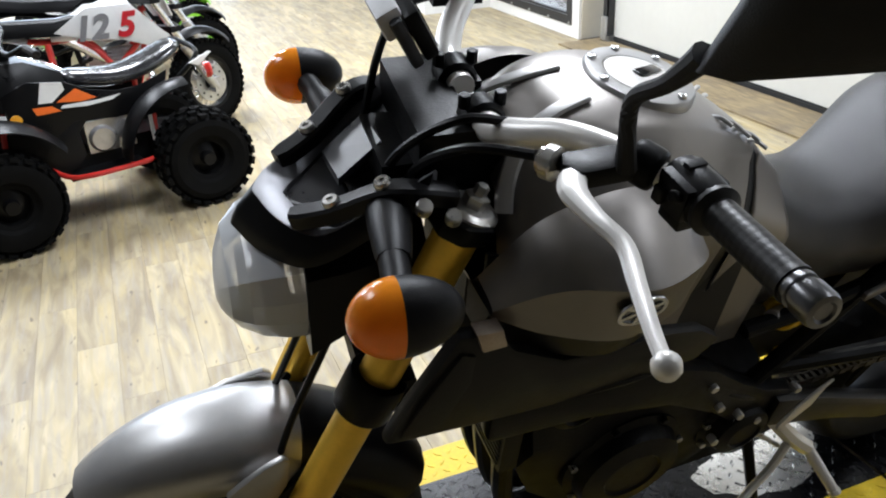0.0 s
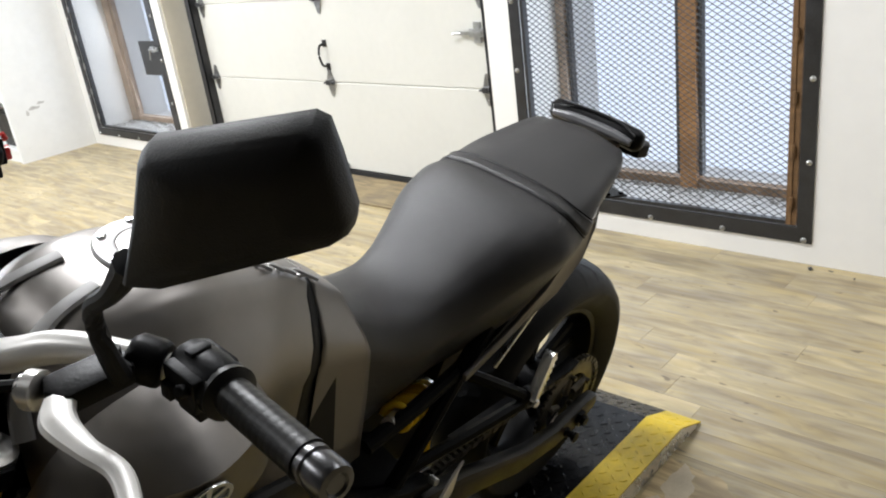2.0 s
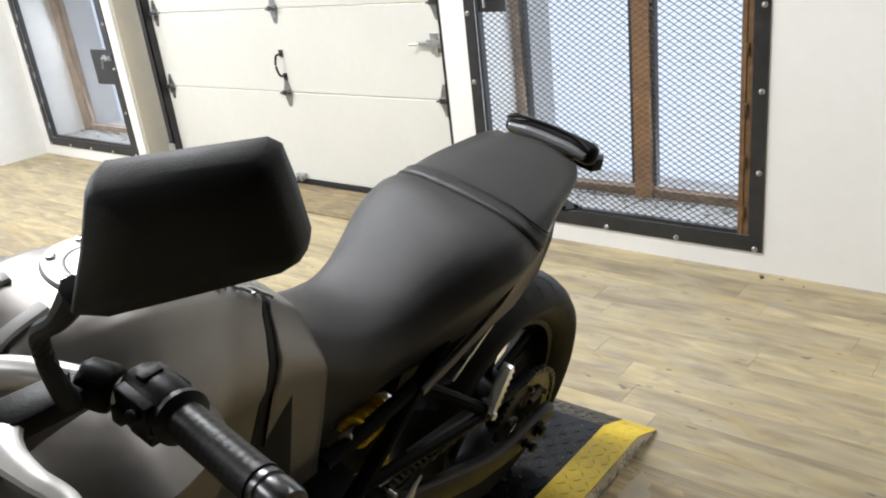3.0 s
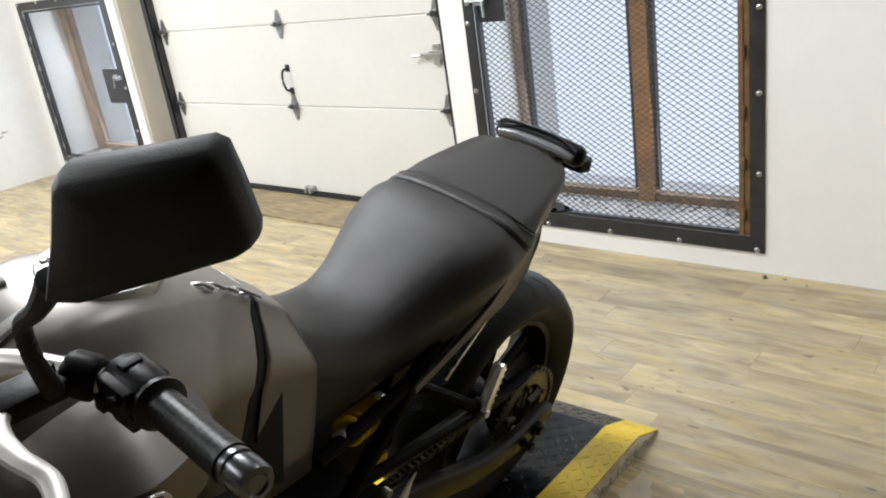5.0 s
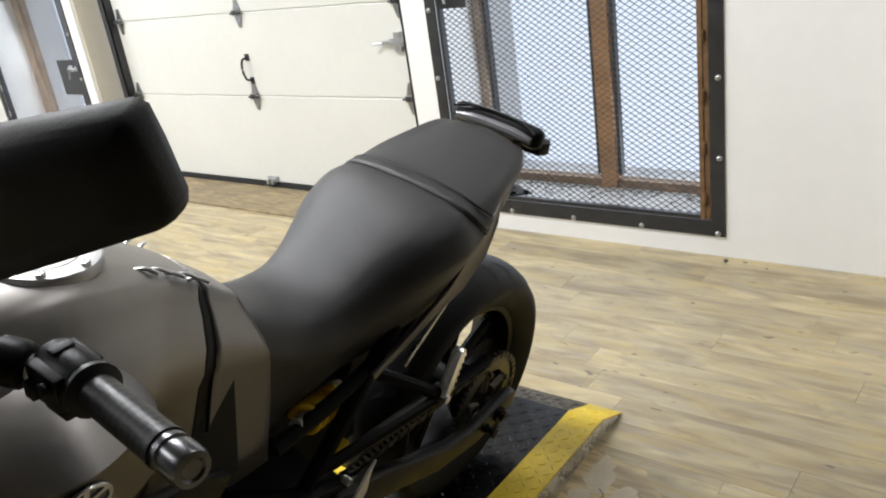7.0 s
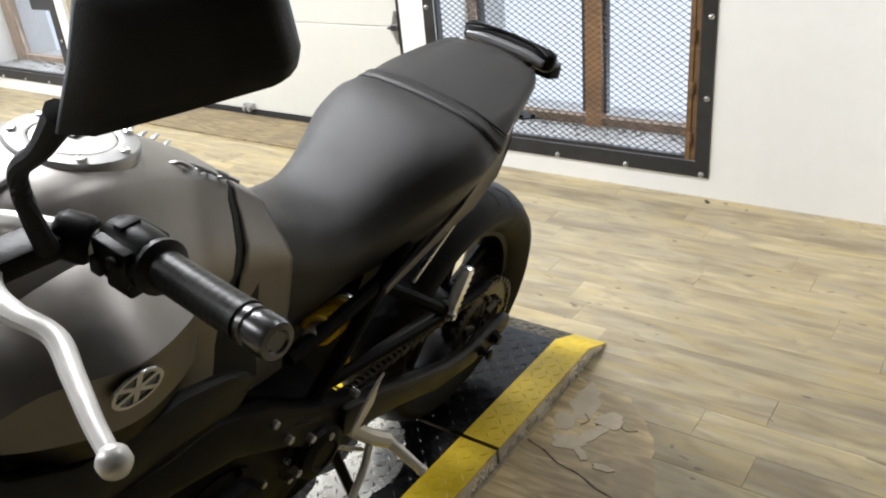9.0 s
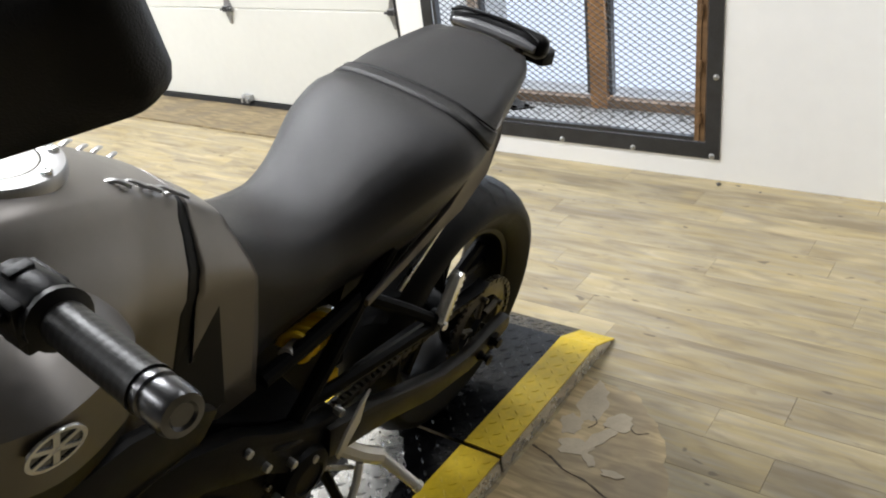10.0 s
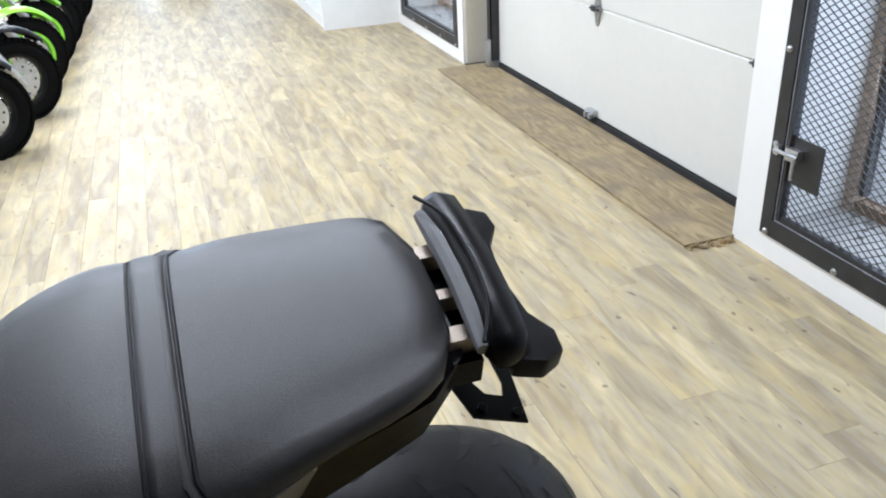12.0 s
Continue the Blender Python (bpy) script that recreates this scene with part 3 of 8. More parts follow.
def deck_section(name, x0, x1, ramp):
    d = thing(name, "low black tread-plate lift deck with yellow edges" if not ramp else "black tread-plate deck end with yellow edges sloping to the floor", "motorcycle lift", pose(0, 0, 0), "lift deck")
    y0, y1, h, sw = DK["y0"], DK["y1"], DK["h"], 0.105
    xb = DK["xb"] if ramp else x1
    prof = [(x0, h), (xb, h)] + ([(x1, 0.008)] if ramp else [])
    X, Y, Z = Vector((1, 0, 0)), Vector((0, 1, 0)), Vector((0, 0, 1))

    def strip(nm, a, b, mat, label=""):
        bm = bmesh.new()
        vs = [(x, z) for x, z in prof] + [(prof[-1][0], prof[-1][1] - 0.004)] + ([(xb, h - 0.004)] if ramp else []) + [(x0, h - 0.004)]
        loft(bm, [[(x, y, z) for x, z in vs] for y in (a, b)])
        bump_grid(bm, x0 + 0.01, xb - 0.005, a + 0.004, b - 0.004, lambda u, v: (Vector((u, v, h)), X, Y, Z))
        if ramp:
            sl = Vector((x1 - xb, 0, 0.008 - h))
            ln = sl.length
            e = sl.normalized()
            nn = Vector((-e.z, 0, e.x))
            bump_grid(bm, 0.006, ln - 0.004, a + 0.004, b - 0.004, lambda u, v: (Vector((xb, v, h)) + e * u, e, Y, nn))
        part(nm, bm, mat, d, label, smooth=0)
    strip("deck_plate", y0 + sw, y1 - sw, M_DECK, "black painted tread plate")
    strip("edge_stripe", y0, y0 + sw - 0.0006, M_YELLOW, "yellow painted edge stripe")
    strip("edge_stripe", y1 - sw + 0.0006, y1, M_YELLOW, "yellow painted edge stripe")
    for y, s in ((y0, -1), (y1, 1)):
        bm = bmesh.new()
        o = [(x0, 0.002), (x1, 0.002)] + ([(x1, 0.0045), (xb, h - 0.0045)] if ramp else [(x1, h - 0.0045)]) + [(x0, h - 0.0045)]
        loft(bm, [[(x, yy, z) for x, z in o] for yy in (y - s * 0.002, y - s * 0.008)])
        def put(u, v):
            return Vector((u, y - s * 0.002, v)), X, Z, Vector((0, s, 0))
        bump_grid(bm, x0 + 0.01, (xb - 0.01) if ramp else x1 - 0.01, 0.004, h - 0.008, put, 0.0225)
        part("side_plate", bm, M_TREAD, d, "bare steel tread-plate side", smooth=0)
    return d


deck_section("lift_deck", DK["xf"], DK["xs"] - 0.006, False)
deck_section("lift_deck", DK["xs"] + 0.006, DK["xe"], True)

# paint worn off under the foot peg
bm = bmesh.new()
worn = [(1.20, 1.20), (1.242, 1.228), (1.30, 1.250), (1.34, 1.237), (1.41, 1.240), (1.48, 1.275), (1.555, 1.262), (1.565, 1.225), (1.53, 1.175), (1.46, 1.110), (1.37, 1.085), (1.29, 1.105), (1.22, 1.150)]
worn = [(x + random.uniform(-0.006, 0.006), y + random.uniform(-0.006, 0.006)) for (ax, ay), (bx, by) in zip(worn, worn[1:] + worn[:1]) for x, y in ((ax, ay), ((2 * ax + bx) / 3, (2 * ay + by) / 3), ((ax + 2 * bx) / 3, (ay + 2 * by) / 3))]
slab(bm, worn, 0.0004, Matrix.Translation((0, 0, DK["h"] + 0.0006)))
bump_grid(bm, 1.27, 1.52, 1.13, 1.225, lambda u, v: (Vector((u, v, DK["h"] + 0.0012)), Vector((1, 0, 0)), Vector((0, 1, 0)), Vector((0, 0, 1))))
tagged(part("worn_patch", bm, M_TREAD, None, smooth=0), "bare steel patch where the deck paint is worn off", "worn patch")

# plywood at the door and by the deck
tagged(block("threshold_board", (3.125, XD - 0.02, 2.49, 5.22, 0.001, 0.010), M_PLY, bevel=0.002), "stained plywood strip in front of the roll-up door", "plywood board")

# ---- the motorcycle on the deck, leaning on its stand ----
M_GREY = material("matt_bronze_grey_paint", (0.245, 0.229, 0.215), 0.40, 0.90, 60, 0.05, 0.04, 900, coat=0.03, rough_var=0.05)
M_SILVERP = material("matt_silver_grey_paint", (0.44, 0.435, 0.43), 0.38, 0.7, 60, 0.05, 0.04, 900, coat=0.1)
M_DGREY = material("dark_grey_plastic", (0.007, 0.007, 0.0078), 0.44, 0.0, 30, 0.12, 0.15, 500, rough_var=0.06, spec=0.18)
M_BLACK = material("satin_black_plastic", (0.0035, 0.0035, 0.004), 0.38, 0.0, 30, 0.15, 0.12, 600, rough_var=0.08, spec=0.16)
M_COWLGREY = material("satin_grey_cowl_paint", (0.19, 0.19, 0.205), 0.42, 0.3, 30, 0.1, 0.1, 500, rough_var=0.06)
M_SCREEN = material("dark_grey_screen_plastic", (0.020, 0.020, 0.022), 0.30, 0.0, 12, 0.25, rough_var=0.1)
# black of shells and inner boxes, also of drawn-in gaps and hollows
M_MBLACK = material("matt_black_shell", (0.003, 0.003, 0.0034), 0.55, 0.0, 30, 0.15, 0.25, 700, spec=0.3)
M_GLOSSB = material("gloss_black_plastic", (0.008, 0.008, 0.009), 0.12, 0.0, 20, 0.1, coat=0.5)
# frame and engine blacks set below real paint, deep shade in the colour
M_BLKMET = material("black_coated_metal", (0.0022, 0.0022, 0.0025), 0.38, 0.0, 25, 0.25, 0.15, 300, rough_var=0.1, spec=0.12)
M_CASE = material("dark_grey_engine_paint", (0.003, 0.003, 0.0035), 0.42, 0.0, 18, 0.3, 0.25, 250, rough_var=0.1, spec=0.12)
M_SEAT = material("black_seat_vinyl", (0.020, 0.0191, 0.0198), 0.41, 0.0, 9, 0.30, 0.34, 1100, rough_var=0.08, spec=0.50)
M_TYRE = material("tyre_rubber", (0.0065, 0.0065, 0.0066), 0.52, 0.0, 12, 0.22, 0.3, 400, rough_var=0.08, spec=0.20)
M_GROOVE = material("tyre_groove_rubber", (0.003, 0.003, 0.003), 0.9, 0.0, 20, 0.2)
M_GOLD = material("gold_anodised_fork", (0.95, 0.60, 0.060), 0.36, 0.45, 30, 0.08, rough_var=0.06)
M_ALU = material("cast_aluminium", (0.62, 0.61, 0.59), 0.30, 0.9, 35, 0.10, 0.08, 400, rough_var=0.08)
M_DCHROME = material("dark_polished_metal", (0.14, 0.14, 0.145), 0.28, 1.0, 30, 0.1)
M_SALU = material("satin_silver_lever", (0.80, 0.78, 0.745), 0.38, 0.35, 35, 0.05, rough_var=0.06)
M_CHROME = material("polished_steel", (0.80, 0.80, 0.80), 0.22, 0.9, 30, 0.06)
M_AMBER = material("amber_lens", (1.0, 0.33, 0.010), 0.22, 0.0, 40, 0.06, coat=0.5)
_n = M_AMBER.node_tree
_t, _x = _n.nodes.new("ShaderNodeBsdfTranslucent"), _n.nodes.new("ShaderNodeMixShader")
_t.inputs[0].default_value, _x.inputs[0].default_value = (1.0, 0.36, 0.012, 1), 0.3
_n.links.new(_n.nodes["Principled BSDF"].outputs[0], _x.inputs[1])
_n.links.new(_t.outputs[0], _x.inputs[2])
_n.links.new(_x.outputs[0], _n.nodes["Material Output"].inputs[0])
M_LAMPFACE = material("glossy_grey_lamp_plastic", (0.13, 0.13, 0.135), 0.34, 0.0, 30, 0.1, coat=0.3)
M_REFL = material("lamp_reflector", (0.92, 0.93, 0.94), 0.28, 0.1, 20, 0.05)
M_SPRING = material("yellow_spring_paint", (0.86, 0.56, 0.014), 0.35, 0.0, 30, 0.12)
M_RUBBER = material("black_grip_rubber", (0.007, 0.0066, 0.0064), 0.42, 0.0, 25, 0.2, 0.12, 420, rough_var=0.10, spec=0.32)
M_CHAIN = material("oily_chain_steel", (0.055, 0.048, 0.036), 0.42, 0.85, 40, 0.35)
M_PIN = material("dull_gold_stripe_paint", (0.26, 0.17, 0.03), 0.4, 0.2, 30, 0.15)
M_ARM = material("dark_bronze_cast_swingarm", (0.011, 0.010, 0.0085), 0.40, 0.2, 20, 0.25, 0.2, 260, rough_var=0.08, spec=0.4)
M_SPROCK = material("worn_sprocket_steel", (0.075, 0.066, 0.052), 0.36, 0.85, 40, 0.35)
M_BRONZE = material("bare_bracket_steel", (0.36, 0.30, 0.25), 0.42, 0.7, 30, 0.15)
M_RED = material("red_switch_plastic", (0.55, 0.015, 0.012), 0.35, 0.0, 30, 0.1)
M_PLASTW = material("pale_grey_plastic", (0.66, 0.66, 0.67), 0.40, 0.0, 30, 0.06)
M_LENS = bpy.data.materials.new("clear_lamp_lens")
M_LENS.use_nodes = True
_n = M_LENS.node_tree
_t, _g, _x = _n.nodes.new("ShaderNodeBsdfTransparent"), _n.nodes.new("ShaderNodeBsdfGlossy"), _n.nodes.new("ShaderNodeMixShader")
_t.inputs[0].default_value = (0.93, 0.94, 0.95, 1)
_g.inputs["Roughness"].default_value = 0.05
_f = _n.nodes.new("ShaderNodeFresnel")
_f.inputs[0].default_value = 1.5
_n.links.new(_f.outputs[0], _x.inputs[0])
_n.links.new(_t.outputs[0], _x.inputs[1])
_n.links.new(_g.outputs[0], _x.inputs[2])
# white diffuse share imitates light shining through the clear lens
_d, _y = _n.nodes.new("ShaderNodeBsdfDiffuse"), _n.nodes.new("ShaderNodeMixShader")
_d.inputs[0].default_value, _y.inputs[0].default_value = (0.92, 0.94, 0.96, 1), 0.45
_n.links.new(_x.outputs[0], _y.inputs[1])
_n.links.new(_d.outputs[0], _y.inputs[2])
_n.links.new(_y.outputs[0], _n.nodes["Material Output"].inputs[0])

LEAN = radians(17)
BIKE = Matrix(((-1, 0, 0, 1.65), (0, -math.cos(LEAN), -math.sin(LEAN), 1.226), (0, -math.sin(LEAN), math.cos(LEAN), 0.0765), (0, 0, 0, 1)))
bike = thing("motorcycle", "matt grey motorcycle with black seat and gold fork on its stand", "motorcycle", BIKE)
# the bars are turned a little to the right about the raked steering axis
AX0, AX1 = Vector((1.115, 0, 1.0)), Vector((1.115 - 0.43, 0, 1.9))
STEER = Matrix.Translation(AX0) @ Matrix.Rotation(radians(-5.8), 4, (AX1 - AX0).normalized()) @ Matrix.Translation(-AX0)


def bpart(name, bm, mat, label="", parent=None, steer=False, **kw):
    if steer:
        bmesh.ops.transform(bm, matrix=STEER, verts=bm.verts)
    return part(name, bm, mat, parent or bike, label, **kw)


def lerp_table(table, x):
    """Straight lines between rows (x, values...)."""
    if x <= table[0][0]:
        return table[0][1:]
    for a, b in zip(table, table[1:]):
        if x <= b[0]:
            t = (x - a[0]) / (b[0] - a[0])
            t = t * t * (3 - 2 * t) * 0.5 + t * 0.5
            return tuple(p + (q - p) * t for p, q in zip(a[1:], b[1:]))
    return table[-1][1:]


def smooth_table(table, x):
    """A smooth curve through rows (x, values...)."""
    if x <= table[0][0]:
        return table[0][1:]
    if x >= table[-1][0]:
        return table[-1][1:]
    i = max(k for k in range(len(table) - 1) if table[k][0] <= x)
    a, b = table[i], table[i + 1]
    p, q = table[max(i - 1, 0)], table[min(i + 2, len(table) - 1)]
    h = b[0] - a[0]
    t = (x - a[0]) / h
    out = []
    for k in range(1, len(a)):
        ma = (b[k] - p[k]) / (b[0] - p[0]) * h
        mb = (q[k] - a[k]) / (q[0] - a[0]) * h
        out.append(a[k] * (2 * t ** 3 - 3 * t * t + 1) + ma * (t ** 3 - 2 * t * t + t) + b[k] * (3 * t * t - 2 * t ** 3) + mb * (t ** 3 - t * t))
    return tuple(out)


XZ = Matrix(((1, 0, 0, 0), (0, 0, -1, 0), (0, 1, 0, 0), (0, 0, 0, 1)))   # outlines in x, z, thickness along y


def side_plate(name, outline, y, thick, mat, label="", bevel=0.004, parent=None, steer=False, lean=None):
    bm = bmesh.new()
    slab(bm, outline, thick, Matrix.Translation((0, y, 0)) @ XZ)
    if lean is not None:
        for v in bm.verts:
            v.co.y += lean(v.co.x, v.co.z)
    if bevel:
        bevelled(bm, bevel)
    return bpart(name, bm, mat, label, parent, steer)


# --- wheels ---
def wheel(name, cx, cz, R, width, rim_r, mat_rim, spin_m, steer=False, discs=()):
    """Tyre with shaped tread, rim with five forked spokes, brake discs."""
    turn = Matrix.Translation((cx, 0, cz)) @ Matrix.Rotation(radians(90), 4, "X")
    w = width / 2
    tyre = bmesh.new()
    pr = [(rim_r - 0.004, -w * 0.66), (rim_r + 0.012, -w * 0.80), (rim_r + 0.045, -w * 0.985), (R - 0.050, -w), (R - 0.030, -w * 0.90), (R - 0.012, -w * 0.62), (R - 0.003, -w * 0.32), (R, 0)]
    pr += [(r, -h) for r, h in pr[-2::-1]]
    lathe(tyre, pr, 72, turn)
    wh = bpart(name, tyre, M_TYRE, "worn black road tyre on its wheel", steer=steer, smooth=3.2)
    bm = bmesh.new()
    def surf(a, h):
        h2 = abs(h) / w
        r = R if h2 < 0.05 else None
        for (r0, h0), (r1, h1) in zip(pr[7:], pr[8:]):
            if h0 <= abs(h) <= h1:
                r = r0 + (r1 - r0) * (abs(h) - h0) / (h1 - h0)
        r = (r or R) + 0.0006
        return Vector((cx + r * math.cos(a), h, cz + r * math.sin(a)))
    n = 15
    for k in range(n):
        a0 = 2 * math.pi * k / n
        for s in (1, -1):
            for off, lo, hi, wd in ((0.0, 0.06, 0.88, 0.0092), (0.20, 0.30, 0.84, 0.0078)):
                prev = None
                for i in range(13):
                    t = i / 12
                    h = s * w * (lo + (hi - lo) * t)
                    a = a0 + off + (0.0 if s > 0 else math.pi / n) + 0.30 * t - 0.22 * t * t
                    g = wd * (0.35 + 0.65 * math.sin(math.pi * min(1, t * 1.15 + 0.08))) / R
                    p, q = surf(a - g, h), surf(a + g, h)
                    cur = (bm.verts.new(p), bm.verts.new(q))
                    if prev:
                        bm.faces.new((prev[0], prev[1], cur[1], cur[0]))
                    prev = cur
    tagged(bpart("tread", bm, M_GROOVE, "curved dark tread grooves", wh, steer=steer, smooth=0), kind="stuff")
    bm = bmesh.new()
    rp = [(rim_r + 0.008, -w * 0.68), (rim_r + 0.009, -w * 0.62), (rim_r - 0.008, -w * 0.60), (rim_r - 0.022, -w * 0.30), (rim_r - 0.024, 0), (rim_r - 0.022, w * 0.30), (rim_r - 0.008, w * 0.60), (rim_r + 0.009, w * 0.62), (rim_r + 0.008, w * 0.68),
          (rim_r - 0.016, w * 0.60), (rim_r - 0.030, w * 0.30), (rim_r - 0.032, 0), (rim_r - 0.030, -w * 0.30), (rim_r - 0.016, -w * 0.60)]
    lathe(bm, rp, 60, turn, closed=True)
    rim = bpart("rim", bm, M_BLKMET, "black cast rim with gold pinstripe", wh, steer=steer)
    bm = bmesh.new()
    for s in (1, -1):
        lathe(bm, [(rim_r - 0.001, s * (w * 0.640 + 0.0012)), (rim_r + 0.004, s * (w * 0.66 + 0.0016))], 60, turn)
    bpart("pinstripe", bm, M_PIN, "gold rim stripe", rim, steer=steer, smooth=0)
    for k in range(5):
        bm = bmesh.new()
        for da in (-0.16, 0.16):
            a = 2 * math.pi * k / 5 + spin_m
            p = Vector((cx + 0.045 * math.cos(a), 0, cz + 0.045 * math.sin(a)))
            q = Vector((cx + (rim_r - 0.02) * math.cos(a + da), 0, cz + (rim_r - 0.02) * math.sin(a + da)))
            hose(bm, [p, (p + q) / 2, q], 0.015, 8, 8)
        bpart("spoke", bm, M_BLKMET, "", rim, steer=steer)
    bm = bmesh.new()
    lathe(bm, [(0.0, -w * 1.1), (0.022, -w * 1.1), (0.024, -w * 0.9), (0.052, -w * 0.6), (0.056, 0), (0.052, w * 0.6), (0.024, w * 0.9), (0.022, w * 1.1), (0, w * 1.1)], 24, turn)
    bpart("hub", bm, M_BLKMET, "", rim, steer=steer)
    for y, r in discs:
        bm = bmesh.new()
        lathe(bm, [(r - 0.035, y - 0.0025), (r, y - 0.0025), (r, y + 0.0025), (r - 0.035, y + 0.0025)], 48, turn, closed=True)
        for k in range(10):
            a = k * math.pi / 5
            rod(bm, (cx + 0.05 * math.cos(a), -y, cz + 0.05 * math.sin(a)), (cx + (r - 0.032) * math.cos(a + 0.2), -y, cz + (r - 0.032) * math.sin(a + 0.2)), 0.004, 6)
        bpart("brake_disc", bm, M_CHROME, "drilled steel brake disc", rim, steer=steer)
    return wh


rear = wheel("rear_wheel", -0.03, 0.300, 0.315, 0.182, 0.216, M_BLKMET, 0.35, discs=((0.085, 0.122),))
front = wheel("front_wheel", 1.413, 0.285, 0.300, 0.120, 0.216, M_BLKMET, 0.1, True, discs=((0.075, 0.15), (-0.075, 0.15)))

bm = bmesh.new()
SX, SZ = -0.03, 0.302
turn = Matrix.Translation((SX, 0.118, SZ)) @ Matrix.Rotation(radians(90), 4, "X") @ Matrix.Diagonal((1.12, 1.12, 1, 1))
lathe(bm, [(0.070, -0.003), (0.100, -0.003), (0.100, 0.003), (0.070, 0.003)], 45, turn, closed=True)
for k in range(45):
    a = 2 * math.pi * k / 45
    box(bm, 0.098, 0.107, -0.0035, 0.0035, -0.0025, 0.0025, turn @ Matrix.Rotation(a, 4, "Z"))
for k in range(5):
    a = 2 * math.pi * k / 5
    rod(bm, (SX + 0.03 * math.cos(a), 0.118, SZ + 0.03 * math.sin(a)), (SX + 0.078 * math.cos(a + 0.3), 0.118, SZ + 0.078 * math.sin(a + 0.3)), 0.008, 8)
    rod(bm, (SX + 0.078 * math.cos(a + 0.3), 0.114, SZ + 0.078 * math.sin(a + 0.3)), (SX + 0.078 * math.cos(a + 0.3), 0.132, SZ + 0.078 * math.sin(a + 0.3)), 0.007, 8)
bpart("rear_sprocket", bm, M_SPROCK, "oily steel rear sprocket")

# --- chain ---
bm = bmesh.new()
cpts = []
ra, rb, xb_, zb_ = 0.117, 0.038, 0.52, 0.41
for k in range(16):
    a = math.pi * 0.5 + 0.12 + k / 15 * (math.pi - 0.24)
    cpts.append((SX + ra * math.cos(a), SZ + ra * math.sin(a)))
for k in range(8):
    a = -math.pi * 0.5 + 0.12 + k / 7 * (math.pi - 0.1)
    cpts.append((xb_ + rb * math.cos(a), zb_ + rb * math.sin(a)))
cpts.append(cpts[0])
dist = 0
for (x0, z0), (x1, z1) in zip(cpts, cpts[1:]):
    ln = math.hypot(x1 - x0, z1 - z0)
    n = max(1, round(ln / 0.0159))
    for i in range(n):
        t = (i + 0.5) / n
        ang = math.atan2(z1 - z0, x1 - x0)
        m = Matrix.Translation((x0 + (x1 - x0) * t, 0.118, z0 + (z1 - z0) * t)) @ Matrix.Rotation(-ang, 4, "Y")
        wd = 0.0095 if (i % 2) else 0.0075
        box(bm, -0.0085, 0.0085, -wd, -wd + 0.0022, -0.0062, 0.0062, m)
        box(bm, -0.0085, 0.0085, wd - 0.0022, wd, -0.0062, 0.0062, m)
        box(bm, -0.004, 0.004, -wd, wd, -0.004, 0.004, m)
bpart("chain", bm, M_CHAIN, "oily drive chain", smooth=0)

# --- swingarm ---
for s in (1, -1):
    side_plate("swingarm_beam", [(0.52, 0.470), (0.40, 0.430), (0.28, 0.375), (0.16, 0.322), (0.06, 0.302), (-0.06, 0.312), (-0.105, 0.308), (-0.110, 0.272), (-0.06, 0.254), (0.05, 0.246), (0.20, 0.276), (0.34, 0.338), (0.52, 0.395)], s * 0.146, 0.030, M_ARM, "dark bronze cast swingarm beam", 0.010)
    bm = bmesh.new()
    lathe(bm, [(0, 0), (0.012, 0), (0.012, 0.006), (0.008, 0.009), (0.008, 0.018), (0.013, 0.021), (0.013, 0.027), (0, 0.028)], 14, axis_to((0.018, s * 0.160, 0.272), (0.018, s * 0.3, 0.272)))
    bpart("stand_bobbin", bm, M_BLKMET, "black stand bobbin")
    bm = bmesh.new()
    lathe(bm, [(0, 0), (0.020, 0), (0.020, 0.010), (0.013, 0.012), (0.013, 0.02), (0, 0.021)], 6, axis_to((SX, s * 0.160, SZ - 0.018), (SX, s * 0.3, SZ - 0.018)))
    bpart("axle_nut", bm, M_BLKMET, "dark axle nut")
side_plate("chain_guard", [(0.40, 0.492), (0.22, 0.470), (0.02, 0.432), (-0.02, 0.440), (-0.02, 0.428), (0.02, 0.430), (0.22, 0.457), (0.40, 0.479)], 0.118, 0.03, M_BLACK, "black chain guard", 0.003)

# --- seat ---
SEAT = [  # x, top, half width, side bottom
    (-0.072, 0.936, 0.070, 0.893), (-0.058, 0.942, 0.101, 0.897), (-0.038, 0.942, 0.117, 0.894), (-0.01, 0.937, 0.128, 0.889), (0.05, 0.928, 0.142, 0.878), (0.10, 0.921, 0.154, 0.858), (0.14, 0.915, 0.161, 0.826),
    (0.18, 0.913, 0.164, 0.785), (0.23, 0.912, 0.164, 0.742), (0.29, 0.897, 0.152, 0.715), (0.345, 0.868, 0.133, 0.692), (0.40, 0.839, 0.117, 0.681), (0.45, 0.824, 0.107, 0.676), (0.50, 0.823, 0.105, 0.669),
    (0.55, 0.835, 0.101, 0.659), (0.60, 0.864, 0.100, 0.647), (0.645, 0.898, 0.101, 0.636)]


